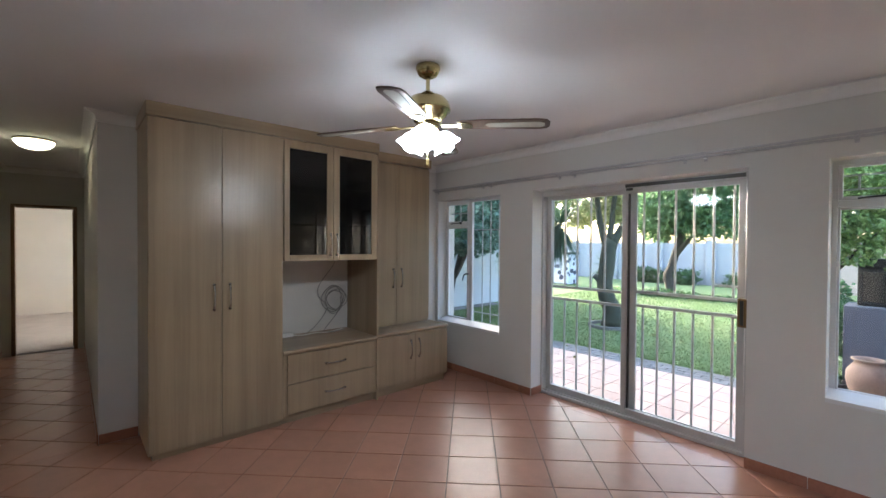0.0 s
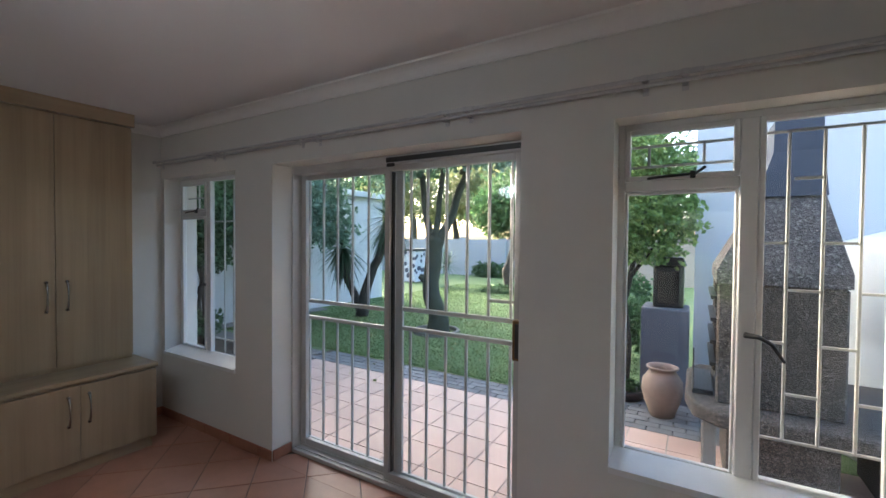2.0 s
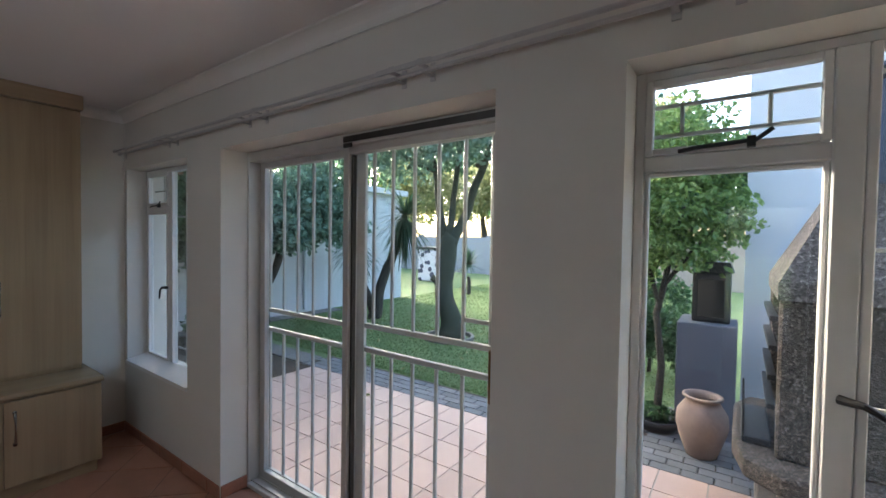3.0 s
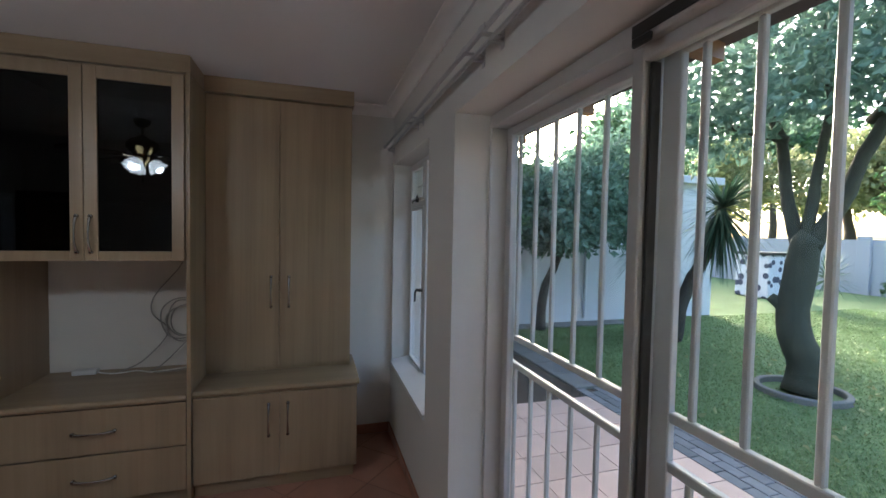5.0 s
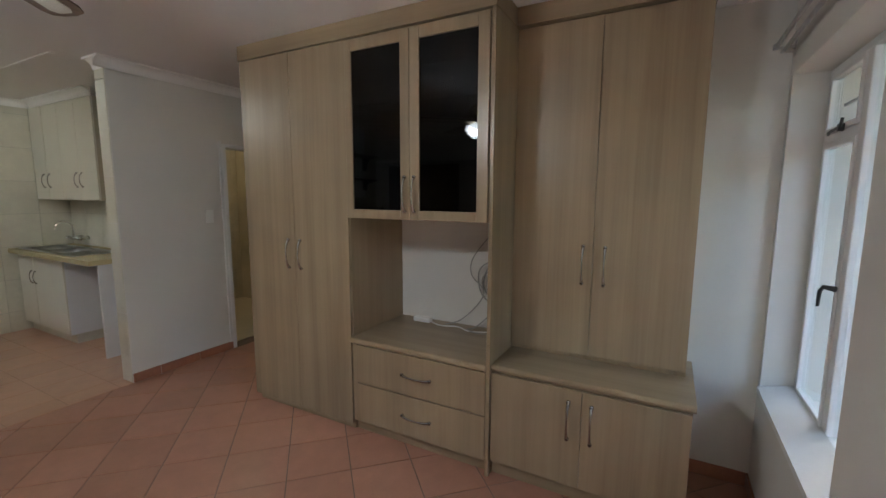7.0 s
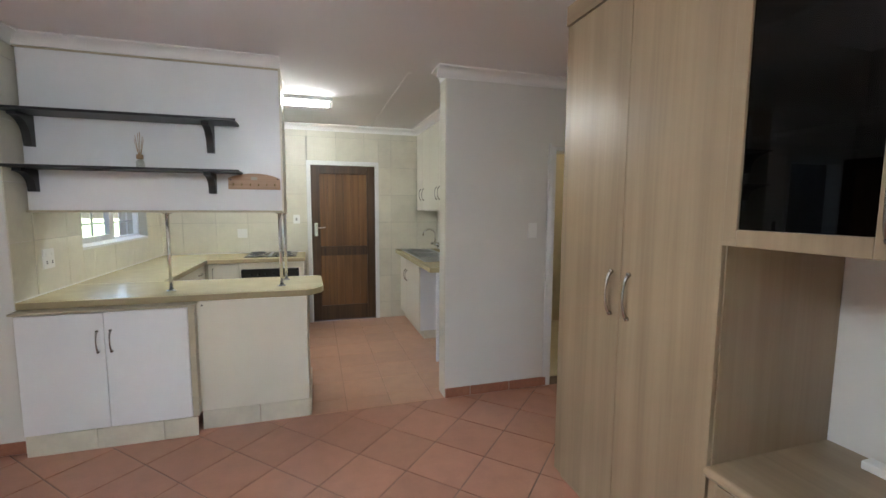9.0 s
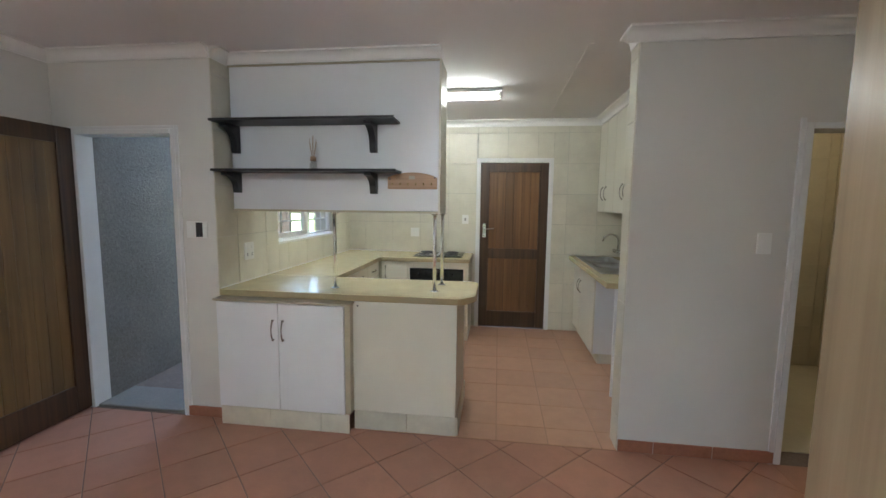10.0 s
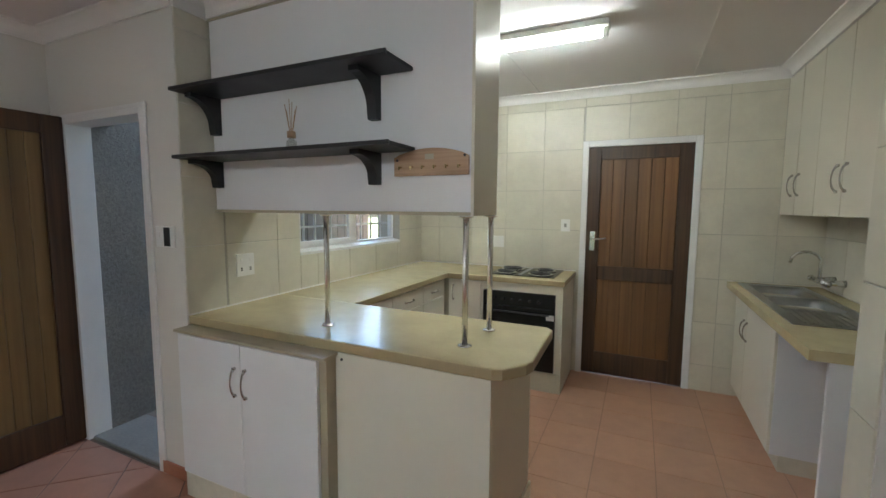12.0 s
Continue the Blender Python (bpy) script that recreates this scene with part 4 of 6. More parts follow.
# ---- ceiling fan ----
FX, FY = -1.13, -2.05
f = thing("ceiling_fan", (FX, FY, CEIL), "brass ceiling fan with four dark cane-inset blades and lit flower shades", "ceiling fan")
part("canopy", lathe(bmesh.new(), [(0.0, CEIL - 0.001), (0.065, CEIL - 0.001), (0.068, CEIL - 0.02), (0.05, CEIL - 0.055), (0.02, CEIL - 0.07), (0.0, CEIL - 0.07)], (FX, FY, 0)), M_BRASS, f, smooth=True)
part("rod", tube(bmesh.new(), [(FX, FY, CEIL - 0.06), (FX, FY, 2.37)], 0.011, 12), M_BRASS, f)
part("motor", lathe(bmesh.new(), [(0.0, 2.385), (0.03, 2.385), (0.04, 2.37), (0.095, 2.352), (0.118, 2.325), (0.126, 2.292), (0.126, 2.282), (0.108, 2.276), (0.104, 2.256), (0.082, 2.248), (0.078, 2.225), (0.0, 2.225)], (FX, FY, 0), 32), M_BRASS, f, smooth=True)
part("light_kit", lathe(bmesh.new(), [(0.0, 2.225), (0.06, 2.225), (0.065, 2.20), (0.05, 2.17), (0.03, 2.14), (0.012, 2.11), (0.0, 2.105)], (FX, FY, 0), 24), M_BRASS, f, smooth=True)
for k in range(4):
    a = radians(36 + 90 * k)
    rot = Matrix.Translation((FX, FY, 2.205)) @ Matrix.Rotation(a, 4, "Z") @ Matrix.Rotation(radians(2.5), 4, "Y") @ Matrix.Rotation(radians(-7), 4, "X")
    outline = [(0.17, -0.045), (0.30, -0.058), (0.60, -0.062), (0.64, -0.052), (0.655, -0.02), (0.655, 0.02), (0.64, 0.052), (0.60, 0.062), (0.30, 0.058), (0.17, 0.045)]
    bm = prism(bmesh.new(), [(x, y, 0) for x, y in outline], (0, 0, 0.007))
    bmesh.ops.transform(bm, matrix=rot, verts=bm.verts)
    bl = part("blade", bm, M_BLADE, f)
    bm = prism(bmesh.new(), [(x, y, -0.002) for x, y in ((0.34, -0.026), (0.60, -0.034), (0.628, -0.02), (0.628, 0.02), (0.60, 0.034), (0.34, 0.026), (0.318, 0.0))], (0, 0, 0.0115))
    bmesh.ops.transform(bm, matrix=rot, verts=bm.verts)
    part("cane_inset", bm, M_CANE, bl, "cream cane inset")
    bm = prism(bmesh.new(), [(x, y, -0.006) for x, y in ((0.08, -0.02), (0.16, -0.016), (0.19, -0.042), (0.24, -0.03), (0.25, 0.0), (0.24, 0.03), (0.19, 0.042), (0.16, 0.016), (0.08, 0.02))], (0, 0, 0.006))
    bmesh.ops.transform(bm, matrix=rot, verts=bm.verts)
    part("blade_iron", bm, M_BRASS, bl, "brass blade iron")
for k in range(3):
    a = radians(75 + 120 * k)
    dx, dy = math.cos(a), math.sin(a)
    arm = part("lamp_arm", tube(bmesh.new(), [(FX + 0.03 * dx, FY + 0.03 * dy, 2.18), (FX + 0.06 * dx, FY + 0.06 * dy, 2.185), (FX + 0.075 * dx, FY + 0.075 * dy, 2.165)], 0.012, 8), M_BRASS, f)
    ax = Vector((dx * 0.75, dy * 0.75, -1)).normalized()
    base = Vector((FX + 0.07 * dx, FY + 0.07 * dy, 2.17))
    part("shade", lathe(bmesh.new(), [(0.022, 0.0), (0.045, 0.015), (0.06, 0.04), (0.066, 0.065), (0.08, 0.09), (0.055, 0.085), (0.03, 0.08), (0.0, 0.078)], base, 32, ax, 0.13, 8), M_FAN_GLOW, arm, "lit frosted flower-shaped glass shade", True)
    part("bulb", lathe(bmesh.new(), [(0.0, 0.066), (0.026, 0.076), (0.034, 0.092), (0.027, 0.108), (0.0, 0.116)], base, 16, ax), M_BULB, arm, "lit frosted bulb", True)
bm = tube(bmesh.new(), [(FX, FY, 2.11), (FX, FY, 2.02)], 0.0025, 6)
tube(bm, [(FX, FY, 2.025), (FX, FY, 2.02), (FX, FY, 1.985), (FX, FY, 1.975)], [0.004, 0.009, 0.011, 0.006], 10)
part("pull_chain", bm, M_BRASS, f)

l_ = thing("ceiling_light", (-5.0, -3.78, CEIL), "lit round glass bowl light on the passage ceiling", "ceiling light")
part("bowl", lathe(bmesh.new(), [(0.15, CEIL - 0.012), (0.145, CEIL - 0.04), (0.11, CEIL - 0.075), (0.05, CEIL - 0.095), (0.0, CEIL - 0.098)], (-5.0, -3.78, 0), 28), M_HALL_GLOW, l_, "lit frosted glass bowl", True)
part("rim", lathe(bmesh.new(), [(0.0, CEIL - 0.001), (0.155, CEIL - 0.001), (0.158, CEIL - 0.016), (0.14, CEIL - 0.018), (0.0, CEIL - 0.011)], (-5.0, -3.78, 0), 28), M_BRASS, l_, "brass rim", True)
l_ = thing("ceiling_light", (-4.3, -5.2, CEIL), "lit round glass bowl light on the bathroom ceiling", "ceiling light")
part("bowl", lathe(bmesh.new(), [(0.13, CEIL - 0.012), (0.125, CEIL - 0.04), (0.09, CEIL - 0.07), (0.0, CEIL - 0.09)], (-4.3, -5.2, 0), 28), M_BATH_GLOW, l_, "lit frosted glass bowl", True)
part("rim", lathe(bmesh.new(), [(0.0, CEIL - 0.001), (0.135, CEIL - 0.001), (0.138, CEIL - 0.016), (0.0, CEIL - 0.011)], (-4.3, -5.2, 0), 28), M_FRAME, l_, "", True)

l_ = thing("fluorescent_light", (-1.15, -5.43, CEIL), "lit fluorescent tube batten on the kitchen ceiling", "fluorescent light")
part("batten", boxed(-1.78, -5.485, CEIL - 0.035, -0.52, -5.375, CEIL - 0.001, bev=0.004), M_FRAME, l_)
part("tube", tube(bmesh.new(), [(-1.74, -5.43, CEIL - 0.062), (-0.56, -5.43, CEIL - 0.062)], 0.019, 14), M_TUBE_GLOW, l_, "lit tube", True)
for x in (-1.76, -0.54):
    part("tube_holder", boxed(x - 0.014, -5.452, CEIL - 0.085, x + 0.014, -5.408, CEIL - 0.034, bev=0.004), M_PLASTIC, l_)

# ---- breakfast counter ----
TOPZ = 0.93
u = thing("counter_cupboard", (-0.37, -4.3, 0), "white melamine two-door cupboard under the breakfast counter", "cupboard")
part("body", boxed(-0.835, -4.62, 0.13, 0.10, -4.162, 0.868, bev=0.001), M_CREAM_D, u)
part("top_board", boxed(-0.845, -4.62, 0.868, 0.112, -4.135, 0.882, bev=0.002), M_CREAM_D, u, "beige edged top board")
for y0, y1, hx in ((-0.800, -0.352, -0.385), (-0.348, 0.088, -0.315)):
    dd = part("door", boxed(y0, -4.16, 0.135, y1, -4.142, 0.862, bev=0.0015), M_WHITE, u)
    bow_handle(dd, (hx, -4.142, 0.685), (0, 0, 1), (0, 1, 0), 0.13, rise=0.024, r=0.0045)
u = thing("breakfast_counter", (-1.17, -4.3, 0), "cream end panels carrying the breakfast counter", "counter base")
part("front_panel", box(boxed(-1.527, -4.24, 0.13, -0.846, -4.222, 0.882, bev=0.0015), -0.8465, -4.24, 0.13, -0.8355, -4.223, 0.8675), M_CREAM, u)
part("end_panel", boxed(-1.527, -4.845, 0.13, -1.508, -4.241, 0.882, bev=0.0015), M_CREAM, u)
part("back_panel", boxed(-1.507, -4.845, 0.0, -0.47, -4.828, 0.882, bev=0.0015), M_CREAM, u)
part("screw_cap", lathe(bmesh.new(), [(0.006, 0.0), (0.006, 0.003), (0.0, 0.004)], (-0.868, -4.222, 0.855), 10, (0, 1, 0)), M_DARKPLASTIC, u)


def plinth_run(x0, x1, y, z1, k, label):
    root = thing("plinth_tiles", ((x0 + x1) / 2, y, 0), label, "plinth")
    x = x1
    while x > x0 + 0.01:
        a = max(x0, x - k + 0.003)
        part("tile", boxed(a, y - 0.012, 0.001, x, y, z1, bev=0.0015), M_PLINTH, root)
        x -= k
    return root


plinth_run(-0.828, 0.085, -4.148, 0.129, 0.36, "cream tile plinth below the white cupboard")
plinth_run(-1.530, -0.84, -4.222, 0.128, 0.36, "cream tile plinth below the counter panel")
part("tile", boxed(-1.542, -4.845, 0.001, -1.530, -4.234, 0.128, bev=0.0015), M_PLINTH, thing("plinth_tiles", (-1.536, -4.5, 0), "cream tile plinth on the counter end", "plinth"))


def slab_top(name, outline, z0, z1, mat, label):
    bm = prism(bmesh.new(), [(x, y, z0) for x, y in outline], (0, 0, z1 - z0))
    bmesh.ops.bevel(bm, geom=[e for e in bm.edges if abs(e.verts[0].co.z - e.verts[1].co.z) < 1e-5], offset=0.008, segments=3, affect="EDGES", profile=0.5)
    ob = solid(name, bm, mat, label, "worktop", "kitchen worktops")
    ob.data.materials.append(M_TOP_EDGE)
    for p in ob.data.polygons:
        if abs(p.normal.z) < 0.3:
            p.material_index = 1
    return ob


slab_top("worktop", [(0.118, -4.838), (-1.60, -4.838), (-1.635, -4.80), (-1.645, -4.36), (-1.63, -4.31), (-1.565, -4.228), (-1.53, -4.215), (0.118, -4.225)], 0.884, TOPZ, M_TOP, "glossy mustard breakfast counter top with chamfered corner")
slab_top("worktop", [(0.118, -4.842), (0.118, -6.792), (-1.475, -6.792), (-1.475, -6.175), (-0.475, -6.175), (-0.475, -4.842)], 0.884, TOPZ, M_TOP, "glossy mustard L-shaped worktop with inset hob")
bm = boxed(0.108, -6.79, TOPZ, 0.113, -4.23, TOPZ + 0.007)
box(bm, -1.475, -6.793, TOPZ, 0.105, -6.788, TOPZ + 0.007)
structure("sealant_trim", bm, M_SEAL, "white sealant line behind the worktops", "trim")

for i, (x, y) in enumerate(((-0.645, -4.402), (-1.352, -4.402), (-1.368, -4.665))):
    p = thing("counter_post", (x, y, TOPZ), "chrome tube post holding up the hanging cabinet", "post", "counter posts")
    part("tube", tube(bmesh.new(), [(x, y, TOPZ + 0.004), (x, y, 1.462)], 0.0125, 14), M_CHROME, p, smooth=True)
    for z, s in ((TOPZ + 0.001, 1), (1.461, -1)):
        part("flange", lathe(bmesh.new(), [(0.0, 0.0), (0.03, 0.0), (0.029, 0.004 * s), (0.016, 0.008 * s), (0.0, 0.008 * s)], (x, y, z), 18), M_CHROME, p, smooth=True)

u = thing("hanging_cabinet", (-0.64, -4.54, 1.463), "white-backed hanging cabinet above the breakfast counter", "cabinet")
part("front_board", boxed(-1.372, -4.412, 1.478, 0.10, -4.400, 2.448, bev=0.001), M_WHITE, u)
bm = boxed(-1.386, -4.69, 1.463, -1.373, -4.396, 2.462, bev=0.001)
part("end_panel", bm, M_CREAM, u)
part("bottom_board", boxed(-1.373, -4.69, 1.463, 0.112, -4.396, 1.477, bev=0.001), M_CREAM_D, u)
part("edge_strip", boxed(-1.373, -4.413, 2.449, 0.112, -4.396, 2.461, bev=0.001), M_CREAM_D, u)
part("body", boxed(-1.372, -4.688, 1.478, 0.10, -4.413, 2.462), M_CREAM, u)


def bracket(root, x, z, h, dpt):
    prof = [(-4.3995, z), (-4.3995 + dpt, z), (-4.3995 + dpt, z - 0.02)]
    for i in range(1, 9):
        a = math.pi / 2 * i / 9
        prof.append((-4.3995 + 0.042 + (dpt - 0.042) * (1 - math.sin(a)), z - 0.02 - (h - 0.055) * (1 - math.cos(a))))
    prof += [(-4.3995 + 0.042, z - h + 0.03), (-4.3995 + 0.036, z - h), (-4.3995, z - h)]
    part("bracket", prism(bmesh.new(), [(x - 0.022, y, zz) for y, zz in prof], (0.044, 0, 0)), M_BLACK, root)


for z, h, x0 in ((2.05, 0.185, -1.112), (1.727, 0.135, -1.122)):
    s_ = thing("wall_shelf", (-0.5, -4.29, z), "black painted wooden shelf on curved brackets", "shelf", "black shelves")
    bm = prism(bmesh.new(), [(0.112, -4.399, z), (0.112, -4.176, z), (x0 - 0.012, -4.176, z), (x0, -4.20, z), (x0, -4.399, z)], (0, 0, 0.016))
    part("board", bm, M_BLACK, s_)
    bracket(s_, 0.055, z - 0.001, h, 0.165)
    bracket(s_, -0.935, z - 0.001, h, 0.165)

hx0, hx1 = -1.365, -1.03
pts = [(hx1, -4.399, 1.625), (hx1, -4.399, 1.70)] + [(hx1 + (hx0 - hx1) * i / 12, -4.399, 1.70 + 0.035 * math.sin(math.pi * i / 12) ** 0.7) for i in range(1, 12)] + [(hx0, -4.399, 1.70), (hx0, -4.399, 1.625)]
hb = thing("key_rack", (-1.2, -4.39, 1.625), "pine key rack with arched top and small hooks", "key rack")
part("board", prism(bmesh.new(), pts, (0, 0.014, 0)), M_PINE, hb)
for i in range(6):
    x = hx0 + 0.035 + i * 0.053
    part("hook", tube(bmesh.new(), [(x, -4.386, 1.662), (x, -4.372, 1.660), (x, -4.364, 1.652), (x, -4.364, 1.664)], 0.0035, 6), M_BRASS, hb, "small brass hook")
for x, z in ((hx0 + 0.015, 1.70), (hx1 - 0.015, 1.69)):
    part("screw", lathe(bmesh.new(), [(0.006, 0.0), (0.005, 0.003), (0.0, 0.004)], (x, -4.385, z), 8, (0, 1, 0)), M_DARKPLASTIC, hb)
part("printed_mark", boxed(-1.215, -4.3851, 1.69, -1.175, -4.3843, 1.712), M_CREAM_D, hb, "faded printed mark")
rd = thing("reed_diffuser", (-0.545, -4.30, 1.744), "small glass reed diffuser with a wooden cap on the shelf", "reed diffuser")
part("bottle", lathe(bmesh.new(), [(0.0, 0.0), (0.022, 0.0), (0.024, 0.01), (0.022, 0.04), (0.012, 0.052), (0.012, 0.06), (0.0, 0.06)], (-0.545, -4.30, 1.7445), 18), pane_glass("bottle_glass", (0.85, 0.85, 0.82)), rd, "clear glass bottle", True)
part("cap", lathe(bmesh.new(), [(0.0, 0.058), (0.019, 0.058), (0.019, 0.085), (0.0, 0.085)], (-0.545, -4.30, 1.7445), 18), M_PINE, rd, "wooden cap", True)
random.seed(8)
for i in range(6):
    a = i * 1.05
    part("reed", tube(bmesh.new(), [(-0.545 + 0.005 * math.cos(a), -4.30 + 0.005 * math.sin(a), 1.82), (-0.545 + 0.026 * math.cos(a), -4.30 + 0.026 * math.sin(a), 1.925 + 0.02 * (i % 3))], 0.0016, 5), M_PINE, rd)

# ---- kitchen units ----
u = thing("kitchen_base_unit", (-0.2, -5.5, 0), "cream melamine base units under the window worktop", "base unit", "kitchen base units")
part("body", boxed(-0.43, -6.16, 0.10, 0.11, -4.86, 0.882), M_CREAM_D, u)
for y0, y1 in ((-5.30, -4.87), (-5.76, -5.305), (-6.16, -5.765)):
    dr = part("drawer_front", boxed(-0.45, y0, 0.735, -0.432, y1, 0.872, bev=0.0015), M_CREAM, u)
    bow_handle(dr, (-0.45, (y0 + y1) / 2, 0.80), (0, 1, 0), (-1, 0, 0), 0.12, rise=0.022, r=0.0045)
    part("door", boxed(-0.45, y0, 0.11, -0.432, y1, 0.728, bev=0.0015), M_CREAM, u)
part("plinth", boxed(-0.40, -6.16, 0.002, 0.11, -4.86, 0.098), M_PLINTH, u)
u = thing("kitchen_base_unit", (-0.62, -6.5, 0), "cream melamine corner unit beside the oven", "base unit", "kitchen base units")
part("body", boxed(-0.775, -6.79, 0.10, 0.11, -6.22, 0.882), M_CREAM_D, u)
dd = part("door", boxed(-0.770, -6.22, 0.11, -0.475, -6.202, 0.872, bev=0.0015), M_CREAM, u)
bow_handle(dd, (-0.52, -6.202, 0.76), (0, 0, 1), (0, 1, 0), 0.13, rise=0.024, r=0.0045)
part("plinth", boxed(-0.775, -6.79, 0.002, 0.11, -6.25, 0.098), M_PLINTH, u)
u = thing("oven_housing", (-1.11, -6.5, 0), "cream housing unit round the built-in oven", "base unit", "kitchen base units")
part("side_panel", boxed(-1.46, -6.79, 0.0, -1.44, -6.205, 0.882, bev=0.001), M_CREAM, u)
part("side_panel", boxed(-0.797, -6.79, 0.0, -0.777, -6.205, 0.882, bev=0.001), M_CREAM, u)
part("top_rail", boxed(-1.439, -6.22, 0.81, -0.798, -6.204, 0.882, bev=0.001), M_CREAM, u)
part("stile", boxed(-1.439, -6.22, 0.165, -1.405, -6.204, 0.81, bev=0.001), M_CREAM, u)
part("plinth", boxed(-1.462, -6.215, 0.002, -0.797, -6.20, 0.163, bev=0.001), M_PLINTH, u)
o_ = thing("built_in_oven", (-1.1, -6.45, 0.165), "black glass built-in electric oven with a row of knobs", "oven")
part("body", boxed(-1.403, -6.70, 0.165, -0.80, -6.212, 0.808), M_DARKPLASTIC, o_)
part("control_panel", boxed(-1.402, -6.211, 0.69, -0.80, -6.196, 0.806, bev=0.002), M_BLACKGLASS, o_)
dd = part("oven_door", boxed(-1.402, -6.211, 0.17, -0.80, -6.190, 0.685, bev=0.003), M_BLACKGLASS, o_)
part("door_grip", tube(bmesh.new(), [(-1.36, -6.17, 0.645), (-0.84, -6.17, 0.645)], 0.008, 8), M_DARKPLASTIC, dd)
for i in range(6):
    part("knob", lathe(bmesh.new(), [(0.0, 0.0), (0.017, 0.0), (0.015, 0.014), (0.0, 0.015)], (-0.90 - 0.075 * i, -6.196, 0.745), 14, (0, 1, 0)), M_BLACKGLASS, o_, "dark control knob", True)
part("sticker", boxed(-1.398, -6.1895, 0.60, -1.335, -6.188, 0.645), M_PLASTIC, o_, "small white sticker")
h_ = thing("hob", (-1.1, -6.53, TOPZ), "black and steel four-plate electric hob in the worktop", "hob")
part("plate", boxed(-1.375, -6.80 + 0.04, TOPZ + 0.0005, -0.82, -6.275, TOPZ + 0.008, bev=0.002), M_BLACKGLASS, h_)
part("trim", boxed(-1.10, -6.74, TOPZ + 0.0085, -1.07, -6.30, TOPZ + 0.0105), M_STEEL, h_, "steel middle strip")
for x, y, r in ((-1.24, -6.40, 0.09), (-1.24, -6.62, 0.075), (-0.94, -6.40, 0.075), (-0.94, -6.62, 0.09)):
    bowl = part("drip_bowl", lathe(bmesh.new(), [(r + 0.016, 0.0085), (r + 0.017, 0.013), (r + 0.009, 0.015), (r, 0.0105), (0.02, 0.009), (0.0, 0.009)], (x, y, TOPZ), 28), M_CHROME, h_, "chromed drip bowl", True)
    turns, pts = 4, []
    for i in range(turns * 18 + 1):
        a = 2 * math.pi * i / 18
        rr = 0.022 + (r - 0.026) * i / (turns * 18)
        pts.append((x + rr * math.cos(a), y + rr * math.sin(a), TOPZ + 0.020))
    part("coil", tube(bmesh.new(), pts, 0.0055, 6), M_DARKPLASTIC, bowl, "black spiral heating coil", True)

u = thing("sink_unit", (-2.95, -6.1, 0), "cream two-door sink base unit", "base unit", "kitchen base units")
part("body", boxed(-3.21, -6.79, 0.10, -2.72, -5.732, 0.882), M_CREAM_D, u)
part("side_panel", boxed(-3.21, -5.730, 0.10, -2.715, -5.714, 0.882, bev=0.001), M_WHITE, u, "white side panel")
for y0, y1, hy in ((-6.78, -6.405, -6.445), (-6.395, -5.716, -6.355)):
    dd = part("door", boxed(-2.72, y0, 0.11, -2.70, y1, 0.872, bev=0.0015), M_CREAM, u)
    bow_handle(dd, (-2.70, hy, 0.64), (0, 0, 1), (1, 0, 0), 0.13, rise=0.024, r=0.0045)
part("plinth", boxed(-3.21, -6.79, 0.002, -2.76, -5.72, 0.098), M_PLINTH, u)
solid("end_panel", boxed(-3.21, -5.01, 0.0, -2.70, -4.99, 0.882, bev=0.001), M_WHITE, "white end panel carrying the sink worktop", "panel")
bm = bmesh.new()
for a in ((-3.212, -6.792, -3.09, -4.985), (-2.70, -6.792, -2.63, -4.985), (-3.09, -5.45, -2.70, -4.985), (-3.09, -6.792, -2.70, -6.72)):
    box(bm, a[0], a[1], 0.884, a[2], a[3], TOPZ)
solid("worktop", bm, M_TOP, "mustard worktop with inset steel double sink", "worktop", "kitchen worktops")
s_ = thing("double_sink", (-2.9, -6.0, TOPZ), "stainless steel double bowl sink with ridged drainer", "sink")
rim = bmesh.new()
bowls = ((-6.66, -6.27), (-6.22, -5.83))
for a in ((-3.10, -6.73, -3.05, -5.43), (-2.745, -6.73, -2.69, -5.43), (-3.05, -6.73, -2.745, -6.66), (-3.05, -6.27, -2.745, -6.22), (-3.05, -5.83, -2.745, -5.43)):
    box(rim, a[0], a[1], TOPZ + 0.0005, a[2], a[3], TOPZ + 0.004)
part("rim", rim, M_STEEL, s_)
for y0, y1 in bowls:
    bm, rings = bmesh.new(), []
    cx, cy, hx_, hy_ = -2.8975, (y0 + y1) / 2, 0.1525, (y1 - y0) / 2
    for k_, dz in ((1.0, 0.003), (0.97, -0.006), (0.94, -0.03), (0.91, -0.13), (0.84, -0.155), (0.5, -0.16)):
        ring = []
        for q_ in range(32):
            a = 2 * math.pi * q_ / 32
            ca, sa = math.cos(a), math.sin(a)
            e_ = 0.25 if k_ == 1.0 else 0.42
            ring.append(bm.verts.new((cx + hx_ * k_ * math.copysign(abs(ca) ** e_, ca), cy + hy_ * k_ * math.copysign(abs(sa) ** e_, sa), TOPZ + dz)))
        rings.append(ring)
    for a, b in zip(rings, rings[1:]):
        for q_ in range(32):
            bm.faces.new((a[q_], b[q_], b[(q_ + 1) % 32], a[(q_ + 1) % 32]))
    bm.faces.new(rings[-1])
    bowl = part("bowl", bm, M_STEEL, s_, "deep rounded steel bowl", True)
    part("waste", lathe(bmesh.new(), [(0.038, 0.0), (0.036, 0.003), (0.02, 0.001), (0.0, 0.001)], (cx, cy, TOPZ - 0.1595), 18), M_CHROME, bowl, "chrome waste", True)
for i in range(9):
    part("ridge", boxed(-3.03 + i * 0.034, -5.80, TOPZ + 0.0042, -3.018 + i * 0.034, -5.47, TOPZ + 0.0075, bev=0.001), M_STEEL, s_)
